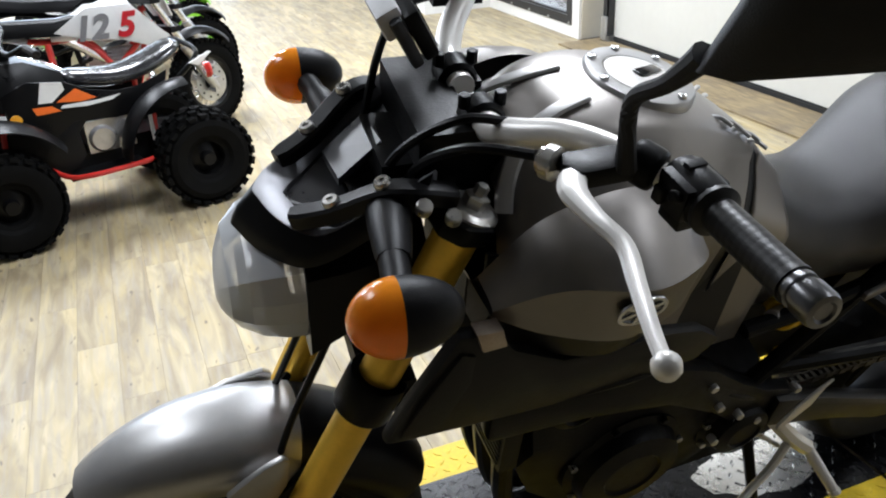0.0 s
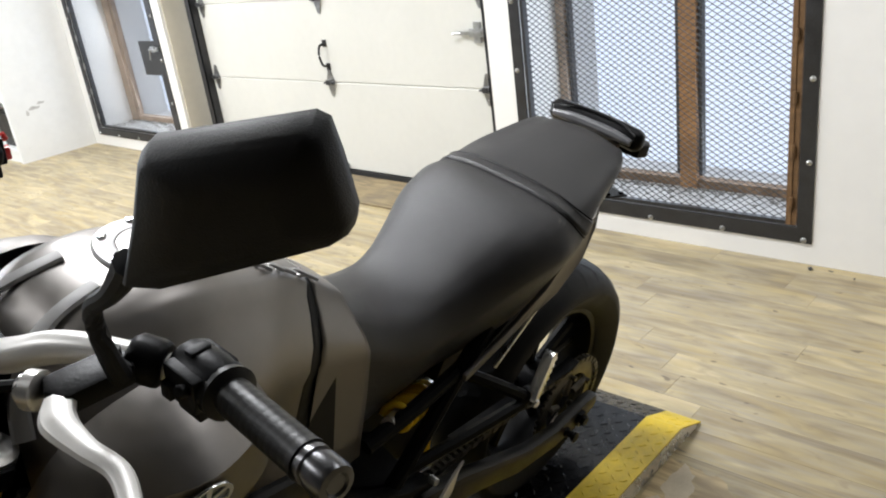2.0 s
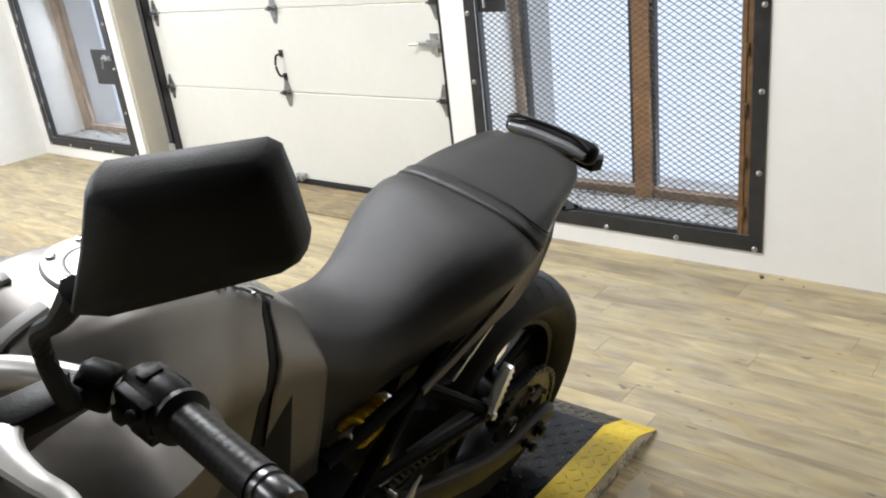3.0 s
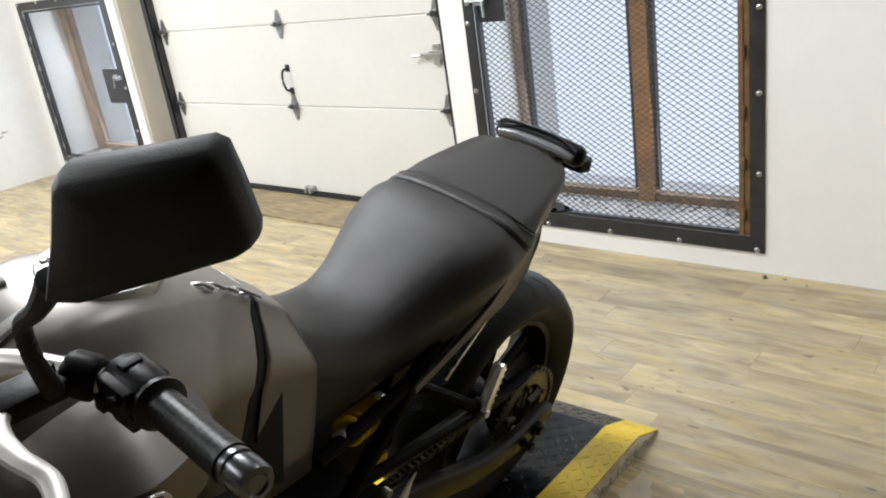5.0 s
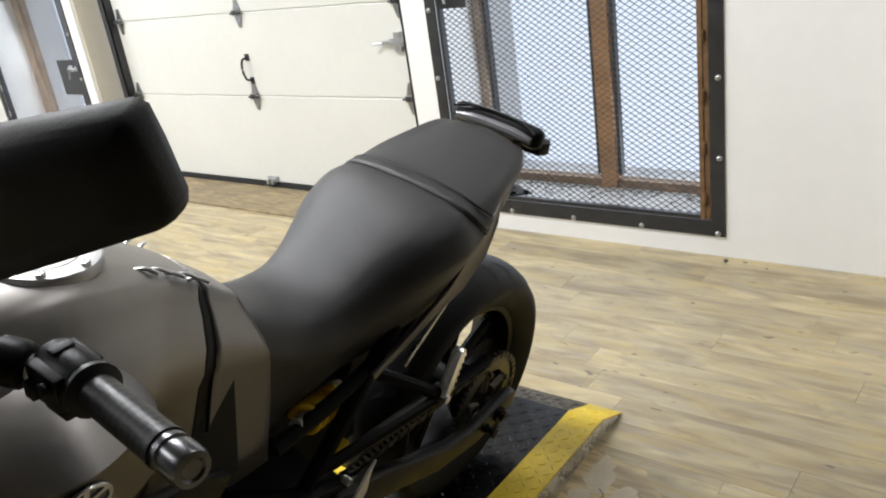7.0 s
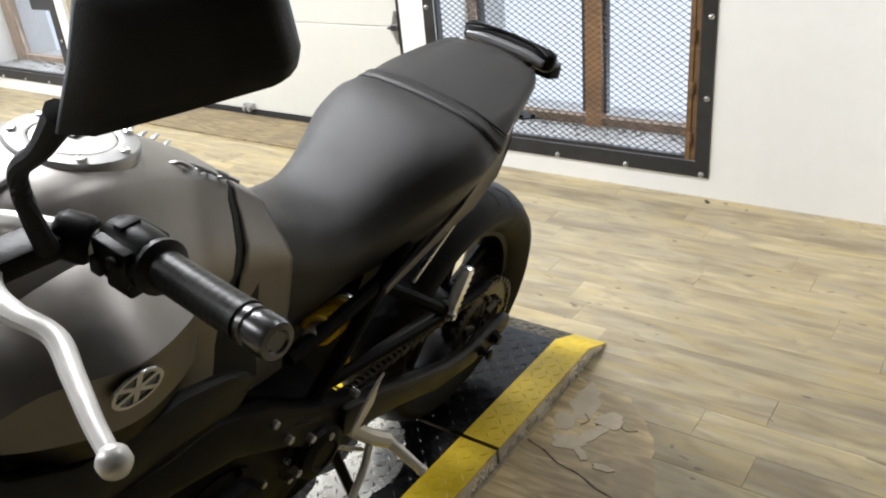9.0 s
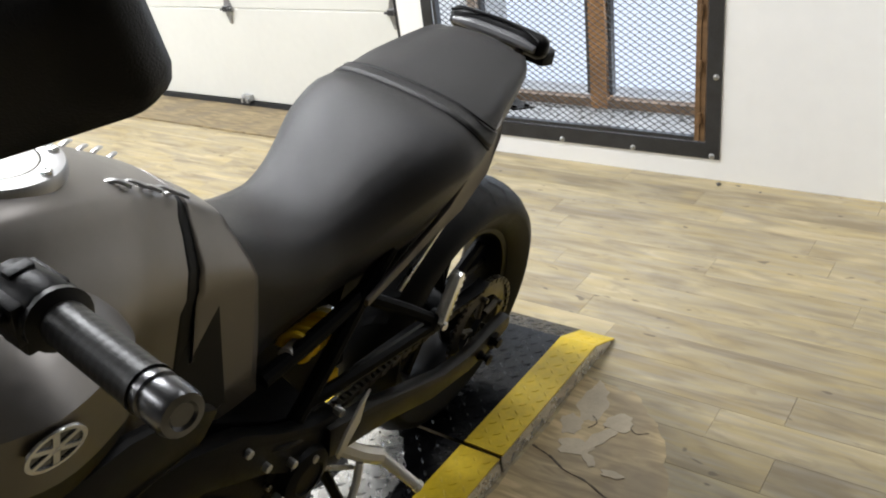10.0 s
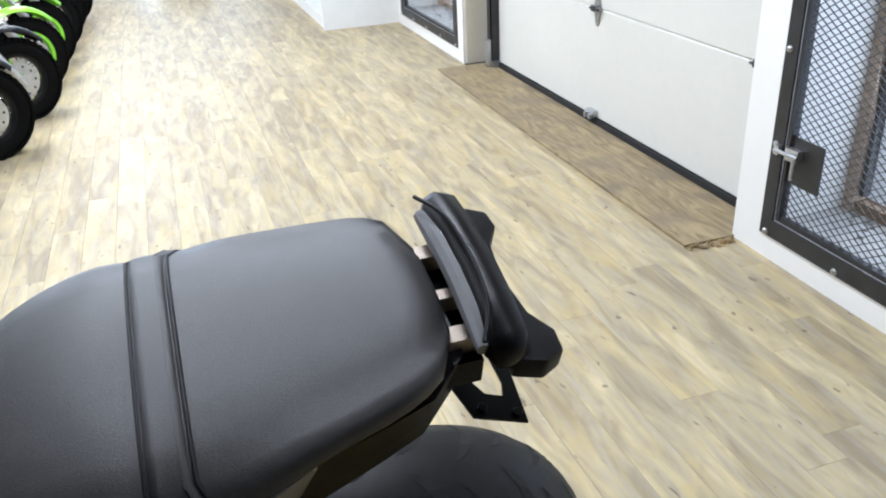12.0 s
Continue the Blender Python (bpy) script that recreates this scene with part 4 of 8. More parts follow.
def seat_ring(x, grow=0.0, nether=True):
    zt, w, zb = smooth_table(SEAT, x)
    d = zt - zb
    q = min(1.0, d / 0.115)
    e = 0.074 * q
    k = min(1.0, max(0.0, (x - 0.10) / 0.12))  # the rider's part bulges at the hips, the passenger's part is cut straight
    wide = lambda straight, full: (straight + (full - straight) * k) * w
    half = [(0.0, zt), (0.32 * w, zt - 0.001), (0.60 * w, zt - 0.0045), (0.80 * w, zt - 0.0125), (wide(0.90, 0.93), zt - 0.028 * q), (wide(0.945, 1.02), zt - 0.048 * q), (wide(0.955, 1.06), zt - 0.064 * q), (wide(0.95, 1.055), zt - e), (wide(0.925, 0.99), zt - e - 0.30 * (d - e)),
            (wide(0.895, 0.88), zt - e - 0.70 * (d - e)), (wide(0.87, 0.80), zb)]
    out = []
    for i, (y, z) in enumerate(half):
        a, b = half[max(0, i - 1)], half[min(len(half) - 1, i + 1)]
        ny, nz = -(b[1] - a[1]), b[0] - a[0]
        k = math.hypot(ny, nz) or 1
        out.append((y + ny / k * grow if i else 0.0, z + nz / k * grow))
    return [(x, y, z) for y, z in out] + [(x, -y, z) for y, z in out[:0:-1]]


xs = [SEAT[0][0] + (SEAT[-1][0] - SEAT[0][0]) * i / 44 for i in range(45)]
bm = bmesh.new()
R0 = seat_ring(xs[0])
cen = Vector((xs[0] - 0.004, 0, 0.915))
loft(bm, [[tuple(cen + (Vector(p) - Vector((xs[0], 0, 0.915))) * 0.86) for p in R0]] + [seat_ring(x) for x in xs])
bpart("seat", bm, M_SEAT, "black vinyl two-level seat", smooth=3.2)
seat = [o for o in bike.children if o.name.startswith("seat")][0]


def seat_band(name, x0, x1, grow, mat, label, n=5):
    """A band over the seat that runs back as it comes down the sides."""
    bm = bmesh.new()
    R = []
    for i in range(n):
        x = x0 + (x1 - x0) * i / (n - 1)
        zt = lerp_table(SEAT, x)[0]
        g = grow * (0.15 if i in (0, n - 1) else 1.0)
        base = seat_ring(x, g)
        R.append([bm.verts.new(seat_ring(x - 0.70 * max(0.0, zt - p[2] - 0.012), g)[k]) for k, p in enumerate(base)])
    k = len(R[0])
    for a, b in zip(R, R[1:]):
        for i in range(k):
            if i != k // 2:
                bm.faces.new((a[i], a[(i + 1) % k], b[(i + 1) % k], b[i]))
    return part(name, bm, mat, seat, label, smooth=3.2)


seat_band("strap", 0.159, 0.191, 0.0042, M_SEAT, "black seat strap", 9)
# black lines along both strap edges draw the shadow gaps there
seat_band("piping", 0.1918, 0.1955, 0.0022, M_MBLACK, "dark line for the shadow gap beside the strap", 5)
seat_band("piping", 0.1535, 0.1580, 0.0026, M_MBLACK, "dark line for the shadow gap beside the strap", 5)
seat_band("stitch_line", 0.1655, 0.1663, 0.0056, M_MBLACK, "stitched seam", 3)

# tail panels along the seat's lower edge
TAIL_LEAN = [(0.05, -0.012), (0.095, 0.012), (0.14, 0.022), (0.19, 0.020), (0.25, 0.006), (0.30, 0.0), (0.45, 0.0)]
for s in (1, -1):
    side_plate("tail_panel", [(0.42, 0.676), (0.30, 0.716), (0.23, 0.766), (0.19, 0.826), (0.16, 0.866), (0.11, 0.880), (0.066, 0.890), (0.062, 0.884), (0.095, 0.846), (0.14, 0.800), (0.20, 0.752), (0.30, 0.700), (0.42, 0.662)], s * 0.136, 0.010, M_GREY, "matt grey tail panel", 0.003,
               lean=lambda x, z, s=s: s * lerp_table(TAIL_LEAN, x)[0])
bm = bmesh.new()
TAIL = [(-0.085, 0.905, 0.070, 0.838), (-0.045, 0.901, 0.109, 0.820), (0.0, 0.896, 0.121, 0.805), (0.06, 0.884, 0.130, 0.780), (0.12, 0.845, 0.130, 0.745), (0.25, 0.76, 0.100, 0.68), (0.42, 0.715, 0.098, 0.62)]
loft(bm, [[(x, w, zt), (x, w * 0.8, zb), (x, -w * 0.8, zb), (x, -w, zt)] for x, zt, w, zb in TAIL])
bevelled(bm, 0.008)
bpart("under_tail", bm, M_BLACK, "black under-tail tray")

# --- tail lamp, brackets ---
tl = bmesh.new()
prof = [(-0.100, 0.925), (-0.104, 0.948), (-0.118, 0.957), (-0.136, 0.951), (-0.142, 0.930), (-0.128, 0.913), (-0.110, 0.912)]
ys = [-0.108, -0.104, -0.092, -0.05, 0, 0.05, 0.092, 0.104, 0.108]
rings = []
for y in ys:
    k = 0.35 if abs(y) > 0.106 else (0.75 if abs(y) > 0.10 else 1.0)
    cx_, cz_ = -0.121, 0.934
    sweep = 0.007 * (abs(y) / 0.108) ** 2
    rings.append([(cx_ + (x - cx_) * k + sweep, y, cz_ + (z - cz_) * k - sweep * 0.3) for x, z in prof])
loft(tl, rings)
lamp = bpart("tail_lamp", tl, M_BLACK, "smoked black tail lamp bar", smooth=1.0)
bm = bmesh.new()
hose(bm, [(-0.090, 0.099, 0.951), (-0.107, 0.06, 0.9565), (-0.112, 0, 0.9585), (-0.107, -0.06, 0.9565), (-0.090, -0.099, 0.951)], 0.0022, 30, 6)
bpart("trim_line", bm, M_DGREY, "bright trim line", lamp)
bm = bmesh.new()
hose(bm, [(-0.094, -0.092, 0.932), (-0.0985, -0.05, 0.934), (-0.100, 0, 0.9345), (-0.0985, 0.05, 0.934), (-0.094, 0.092, 0.932)], 0.011, 24, 10, 1.0, [0.6, 1, 1, 1, 0.6])
bpart("lamp_face", bm, M_LAMPFACE, "glossy grey front face of the lamp", lamp)
bm = bmesh.new()
slab(bm, [(-0.122, -0.100), (-0.150, -0.108), (-0.170, -0.098), (-0.172, -0.074), (-0.156, -0.048), (-0.150, 0), (-0.156, 0.048), (-0.172, 0.074), (-0.170, 0.098), (-0.150, 0.108), (-0.122, 0.100)], 0.026, pose(0, 0, 0.914, 0, -4))
bevelled(bm, 0.004)
bpart("lamp_base", bm, M_DGREY, "grey lamp base with corner lobes", lamp)
for y, w in ((-0.055, 0.018), (0.005, 0.012), (0.055, 0.018)):
    bm = bmesh.new()
    box(bm, -0.106, -0.066, y - w / 2, y + w / 2, 0.897, 0.916)
    bevelled(bm, 0.003)
    bpart("seat_clip", bm, M_BRONZE, "bare metal mounting tab", lamp)
bm = bmesh.new()
box(bm, -0.104, -0.06, -0.075, 0.075, 0.865, 0.896)
bevelled(bm, 0.006)
bpart("tail_mount", bm, M_BLKMET, "black tail mount")
bm = bmesh.new()
pm = pose(0, 0, 0.810, 0, -8, 0)
outer = [(-0.100, -0.055), (-0.093, 0.017), (-0.106, 0.068), (-0.160, 0.084), (-0.168, 0.006), (-0.166, -0.055)]
inner = [(-0.122, -0.020), (-0.118, 0.022), (-0.128, 0.042), (-0.146, 0.048), (-0.152, 0.030), (-0.150, -0.020)]
for zz in (-0.0015, 0.0015):
    vo = [bm.verts.new((x, y, zz)) for x, y in outer]
    vi = [bm.verts.new((x, y, zz)) for x, y in inner]
    for i in range(6):
        bm.faces.new((vo[i], vo[(i + 1) % 6], vi[(i + 1) % 6], vi[i]))
bm.verts.ensure_lookup_table()
for base in (0, 6):
    for i in range(6):
        bm.faces.new([bm.verts[base + i], bm.verts[base + (i + 1) % 6], bm.verts[12 + base + (i + 1) % 6], bm.verts[12 + base + i]])
for q_ in ((-0.118, 0.060), (-0.152, 0.072)):
    rod(bm, (*q_, 0.001), (*q_, 0.005), 0.0055, 8)
box(bm, -0.100, -0.094, -0.05, -0.01, 0.0, 0.085)
bmesh.ops.transform(bm, matrix=pm, verts=bm.verts)
bpart("plate_bracket", bm, M_BLKMET, "black slotted plate bracket", smooth=0)

# --- tank ---
TANK = [  # x at the top, top, half width, widest height, bottom
    (0.640, 0.922, 0.108, 0.840, 0.610), (0.665, 0.944, 0.110, 0.862, 0.615), (0.70, 0.978, 0.117, 0.885, 0.640), (0.74, 1.007, 0.133, 0.905, 0.700), (0.78, 1.033, 0.150, 0.925, 0.755),
    (0.83, 1.058, 0.166, 0.942, 0.790), (0.88, 1.078, 0.177, 0.950, 0.812), (0.93, 1.088, 0.177, 0.952, 0.836), (0.98, 1.088, 0.168, 0.950, 0.856), (1.015, 1.081, 0.155, 0.946, 0.872), (1.040, 1.066, 0.142, 0.940, 0.884), (1.065, 1.046, 0.130, 0.936, 0.890), (1.085, 1.012, 0.116, 0.932, 0.896)]
SHEAR = [(0.640, -0.10), (0.72, 0.60), (0.80, 0.62), (0.95, 0.60), (1.04, 0.40), (1.085, 0.26)]


def tank_shift(x):
    """The tank sits a little off the seat's middle line."""
    return 0.026 * max(0.0, min(1.0, (x - 0.5) / 0.38))


def tank_ring(x, grow=0.0):
    """A section that leans forward as it comes down the sides."""
    zt, w, zw, zb = smooth_table(TANK, x)
    k = smooth_table(SHEAR, x)[0]
    d = zt - zw
    half = [(0.0, zt), (0.20 * w, zt - 0.001), (0.40 * w, zt - 0.045 * d), (0.50 * w, zt - 0.10 * d), (0.57 * w, zt - 0.25 * d), (0.71 * w, zt - 0.42 * d), (0.91 * w, zt - 0.72 * d), (1.0 * w, zw), (0.985 * w, zw - 0.018),
            (0.93 * w, zw - 0.45 * (zw - zb)), (0.885 * w, zw - 0.75 * (zw - zb)), (0.86 * w, zb)]
    g = 1 + grow / 0.15
    out = []
    for i, (y, z) in enumerate(half):
        out.append((x + k * min(zt - z, 0.14) * min(1.0, abs(y) / (0.5 * w)), y * g, z + grow * (1 if i < 4 else 0)))
    sh = tank_shift(x)
    return [(a, b + sh, c_) for a, b, c_ in out] + [(a, sh - b, c_) for a, b, c_ in out[:0:-1]]


bm = bmesh.new()
txs = [0.708 + (1.085 - 0.708) * i / 34 for i in range(35)]
loft(bm, [tank_ring(x) for x in txs], cap=False)
tank = bpart("fuel_tank", bm, M_GREY, "matt bronze-grey fuel tank", smooth=3.2)
# a black sheet put in for the shade behind the tank's front edge, and the edge's black lip
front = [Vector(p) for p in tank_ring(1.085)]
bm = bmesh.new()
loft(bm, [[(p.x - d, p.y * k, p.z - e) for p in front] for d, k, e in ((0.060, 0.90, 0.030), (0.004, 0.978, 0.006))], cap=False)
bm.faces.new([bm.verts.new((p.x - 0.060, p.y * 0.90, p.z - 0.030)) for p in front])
bpart("tank_hollow", bm, M_MBLACK, "black sheet for the shade under the tank front", tank, smooth=0)
for s in (1, -1):
    bm = bmesh.new()
    hose(bm, [(p.x + 0.004, p.y if s > 0 else 2 * tank_shift(1.085) - p.y, p.z) for p in front[6:12]], 0.0085, 24, 8)
    bpart("tank_lip", bm, M_BLACK, "black edge of the tank side", tank)
bm = bmesh.new()
txs = [0.640 + (0.694 - 0.640) * i / 10 for i in range(11)]
loft(bm, [tank_ring(x, -0.001) for x in txs])
bpart("rear_tank_cover", bm, M_GREY, "matt grey rear tank cover", smooth=3.2)
bm = bmesh.new()
loft(bm, [tank_ring(x, -0.005) for x in (0.690, 0.696, 0.702, 0.711)])
bpart("tank_joint", bm, M_BLACK, "black joint strip across the tank", smooth=3.2)
# ribs on the tank's spine
for i in range(5):
    for s in (1, -1):
        bm = bmesh.new()
        x = 0.785 - 0.018 * i
        zt = lerp_table(TANK, x)[0]
        hose(bm, [(x + 0.012, s * 0.050 + 0.018, zt + 0.001), (x, s * 0.056 + 0.018, zt + 0.0005), (x - 0.010, s * 0.066 + 0.018, zt - 0.006)], 0.004, 8, 6, 0.6)
        bpart("tank_rib", bm, M_SILVERP, "", tank)

# filler cap
cap_m = Matrix.Translation((0.885, 0.026, lerp_table(TANK, 0.885)[0] - 0.003)) @ Matrix.Rotation(radians(-9), 4, "Y")
bm = bmesh.new()
lathe(bm, [(0.045, 0.0), (0.045, 0.0075), (0.052, 0.0085), (0.066, 0.0075), (0.0685, 0.004), (0.069, -0.006)], 48, cap_m)
ring = bpart("cap_ring", bm, M_SILVERP, "grey filler ring", tank)
bm = bmesh.new()
lathe(bm, [(0, 0.0085), (0.030, 0.0085), (0.043, 0.0075), (0.0445, 0.0045), (0.0445, -0.004)], 40, cap_m)
cap = bpart("filler_cap", bm, M_SALU, "brushed steel filler cap", tank)
bm = bmesh.new()
box(bm, -0.006, 0.034, -0.0075, 0.0075, 0.0085, 0.0110, cap_m @ pose(0, 0, 0, 0, 0, 200))
bevelled(bm, 0.001)
bpart("key_flap", bm, M_GLOSSB, "black key flap", cap)
for k in range(7):
    bm = bmesh.new()
    a = 2 * math.pi * k / 7 + 0.2
    lathe(bm, [(0.0055, 0.0072), (0.0055, 0.0112), (0.003, 0.0118), (0, 0.0105)], 10, cap_m @ Matrix.Translation((0.0585 * math.cos(a), 0.0585 * math.sin(a), 0)))
    bpart("cap_screw", bm, M_CHROME, "", ring)

# front collar of the tank
bm = bmesh.new()
hose(bm, [(0.975, 0.060, 1.090), (1.020, 0.066, 1.080), (1.055, 0.078, 1.062), (1.082, 0.100, 1.030), (1.092, 0.120, 1.000)], 0.010, 18, 8, 0.4)
hose(bm, [(0.975, -0.008, 1.090), (1.020, -0.014, 1.080), (1.055, -0.026, 1.062), (1.082, -0.048, 1.030)], 0.010, 18, 8, 0.4)
bpart("tank_collar", bm, M_SILVERP, "grey tank collar strip")

# side wings and ducts
def duct_bulge(s):
    return lambda x, z: s * (-0.05 * max(0.0, x - 1.06) - 0.16 * max(0.0, 0.80 - z) - 0.14 * max(0.0, 0.95 - x) - 0.15 * max(0, z - 0.90))


WING = [  # x, then half width and height of the upper edge, the crease and the lower edge
    (1.128, 0.150, 0.936, 0.163, 0.928, 0.162, 0.918), (1.075, 0.165, 1.012, 0.206, 0.984, 0.196, 0.908), (1.000, 0.172, 1.040, 0.246, 1.000, 0.221, 0.899), (0.930, 0.166, 1.030, 0.226, 0.990, 0.207, 0.893),
    (0.880, 0.135, 0.990, 0.186, 0.968, 0.178, 0.890), (0.850, 0.090, 0.960, 0.120, 0.940, 0.110, 0.886)]
for s in (1, -1):
    bm = bmesh.new()
    rows = [[(x, s * y + tank_shift(x), z) for y, z in ((yt - 0.030, zt + 0.004), (yt, zt), ((yt + yc) / 2 + 0.004, (zt + zc) / 2), (yc, zc), (yb, zb), (yb - 0.030, zb - 0.002))] for x, yt, zt, yc, zc, yb, zb in WING]
    G = [[bm.verts.new(p) for p in smooth_path([r[k] for r in rows], 25)] for k in range(6)]
    for a, b in zip(G, G[1:]):
        for i in range(24):
            bm.faces.new((a[i], a[i + 1], b[i + 1], b[i]))
    bpart("tank_wing", bm, M_GREY, "matt bronze-grey tank wing", smooth=0.35)
    bm = bmesh.new()
    rows = [[(x, s * y + tank_shift(x), z) for y, z in ((yb - 0.004, zb + 0.002), (yb - 0.012, zb - 0.016), (yb - 0.022, zb - 0.050), (yb - 0.060, zb - 0.050), (yb - 0.060, zb + 0.002))] for x, yt, zt, yc, zc, yb, zb in WING]
    loft(bm, [[tuple(p) for p in r] for r in zip(*[smooth_path([r[k] for r in rows], 25) for k in range(5)])])
    bpart("wing_groove", bm, M_BLACK, "black shadow-gap trim", smooth=0.5)
    duct = side_plate("air_duct", [(1.250, 0.756), (1.226, 0.822), (1.172, 0.922), (1.130, 0.920), (1.105, 0.885), (1.04, 0.847), (0.972, 0.838), (0.90, 0.832), (0.82, 0.800), (0.76, 0.745), (0.79, 0.705), (0.92, 0.728), (1.04, 0.752), (1.14, 0.750), (1.215, 0.752)], s * 0.208, 0.020, M_DGREY, "dark grey plastic air duct", 0.008, lean=duct_bulge(s))
    # the opening's shade is a black plate laid on the solid duct
    side_plate("duct_mouth", [(1.232, 0.768), (1.209, 0.830), (1.170, 0.900), (1.154, 0.893), (1.155, 0.850), (1.182, 0.780)], s * 0.2125, 0.014, M_MBLACK, "black plate for the shaded duct opening", 0.002, parent=duct, lean=duct_bulge(s))
    side_plate("duct_tab", [(1.156, 0.926), (1.126, 0.926), (1.120, 0.902), (1.148, 0.900)], s * 0.212, 0.020, M_BRONZE, "small tan reflector tab", 0.002, lean=duct_bulge(s))
# round emblem, a plain ring with bars
bm = bmesh.new()
em = Matrix.Translation((1.0, 0.2655, 0.966)) @ Matrix.Rotation(radians(-4), 4, "Z") @ Matrix.Rotation(radians(-14), 4, "X") @ XZ @ Matrix.Rotation(math.pi, 4, "X") @ Matrix.Scale(0.84, 4)
lathe(bm, [(0.0275, 0), (0.0275, 0.003), (0.0325, 0.003), (0.0325, 0)], 32, em, closed=True)
for k in range(3):
    box(bm, -0.0275, 0.0275, -0.0035, 0.0035, 0, 0.0026, em @ Matrix.Rotation(k * math.pi / 3 + 0.5, 4, "Z"))
emb = bpart("tank_emblem", bm, M_CHROME, "round silver emblem with plain bars")
bm = bmesh.new()
lathe(bm, [(0, 0.0008), (0.0273, 0.0008), (0.0273, 0)], 32, em)
bpart("emblem_ground", bm, M_GLOSSB, "", emb)

# --- frame, engine ---
for s in (1, -1):
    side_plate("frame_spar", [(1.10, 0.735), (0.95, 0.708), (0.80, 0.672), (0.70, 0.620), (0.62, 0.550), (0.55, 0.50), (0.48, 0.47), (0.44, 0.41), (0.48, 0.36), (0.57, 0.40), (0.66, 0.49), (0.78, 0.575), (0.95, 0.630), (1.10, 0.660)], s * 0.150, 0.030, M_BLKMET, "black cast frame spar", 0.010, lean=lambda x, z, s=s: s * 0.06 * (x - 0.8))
    bm = bmesh.new()
    hose(bm, [(0.62, s * 0.108, 0.630), (0.47, s * 0.112, 0.650), (0.30, s * 0.108, 0.690), (0.10, s * 0.088, 0.780)], 0.014, 16, 10)
    bpart("subframe_rail", bm, M_BLKMET, "black subframe tube")
    bm = bmesh.new()
    hose(bm, [(0.575, s * 0.125, 0.50), (0.50, s * 0.122, 0.570), (0.40, s * 0.115, 0.665), (0.33, s * 0.108, 0.715)], 0.015, 14, 10)
    bpart("subframe_stay", bm, M_BLKMET, "black subframe stay")
    # passenger peg bracket: two arms that meet at the pivot
    bm = bmesh.new()
    hose(bm, [(0.395, s * 0.122, 0.655), (0.345, s * 0.160, 0.622), (0.292, s * 0.192, 0.580)], 0.012, 8, 8)
    hose(bm, [(0.54, s * 0.128, 0.530), (0.41, s * 0.165, 0.556), (0.292, s * 0.192, 0.574)], 0.012, 8, 8)
    lathe(bm, [(0, -0.012), (0.020, -0.012), (0.022, 0.004), (0.016, 0.010), (0, 0.011)], 14, axis_to((0.290, s * 0.192, 0.577), (0.290, s * 0.3, 0.577)))
    bpart("peg_bracket", bm, M_BLKMET, "black passenger peg bracket")
    bm = bmesh.new()
    pgm = axis_to((0.289, s * 0.200, 0.575), (0.227, s * 0.188, 0.652))
    slab(bm, [(-0.014, 0.0), (0.015, 0.0), (0.018, 0.02), (0.017, 0.085), (0.008, 0.098), (-0.008, 0.098), (-0.016, 0.085), (-0.017, 0.02)], 0.020, pgm @ Matrix(((0, 0, 1, 0), (1, 0, 0, 0), (0, 1, 0, 0), (0, 0, 0, 1))))
    bevelled(bm, 0.003)
    peg = bpart("passenger_peg", bm, M_CHROME, "folded bright aluminium passenger peg")
    for k in range(6):
        bm = bmesh.new()
        box(bm, -0.0095, 0.0095, -0.0205, -0.014, 0.020 + 0.013 * k, 0.026 + 0.013 * k, pgm)
        bpart("peg_tooth", bm, M_SALU, "", peg)
    bm = bmesh.new()
    rod(bm, (0.290, s * 0.205, 0.577), (0.290, s * 0.214, 0.577), 0.0085, 10)
    bpart("peg_bolt", bm, M_CHROME, "steel bolt")
# the frame's bright edge line, built as a thin aluminium strip
side_plate("hose_clip", [(0.185, 0.721), (0.189, 0.724), (0.325, 0.634), (0.318, 0.626)], 0.130, 0.006, M_ALU, "bright aluminium frame edge", 0.001)
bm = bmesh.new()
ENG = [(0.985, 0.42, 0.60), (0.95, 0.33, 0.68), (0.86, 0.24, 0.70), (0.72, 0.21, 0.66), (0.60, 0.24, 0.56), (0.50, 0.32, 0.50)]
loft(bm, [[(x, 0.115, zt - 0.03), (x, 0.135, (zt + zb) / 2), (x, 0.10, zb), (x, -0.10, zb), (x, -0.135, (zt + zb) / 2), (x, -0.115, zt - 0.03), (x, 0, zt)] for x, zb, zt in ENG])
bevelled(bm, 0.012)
eng = bpart("engine_block", bm, M_CASE, "engine block, near-black with its shade in the colour")
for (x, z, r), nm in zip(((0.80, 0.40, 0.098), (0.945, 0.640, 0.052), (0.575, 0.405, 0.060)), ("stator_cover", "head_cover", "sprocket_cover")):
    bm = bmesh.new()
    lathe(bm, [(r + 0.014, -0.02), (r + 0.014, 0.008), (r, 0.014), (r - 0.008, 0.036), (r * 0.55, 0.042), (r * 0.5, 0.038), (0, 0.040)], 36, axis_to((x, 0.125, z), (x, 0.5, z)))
    bpart(nm, bm, M_CASE, "round engine cover, near-black with its shade in the colour", eng)
    for k in range(7):
        bm = bmesh.new()
        a = 2 * math.pi * k / 7 + 0.3
        rod(bm, (x + (r + 0.008) * math.cos(a), 0.130, z + (r + 0.008) * math.sin(a)), (x + (r + 0.008) * math.cos(a), 0.143, z + (r + 0.008) * math.sin(a)), 0.0065, 8)
        bpart("cover_bolt", bm, M_ALU if k % 3 == 0 else M_BLKMET, "", eng)
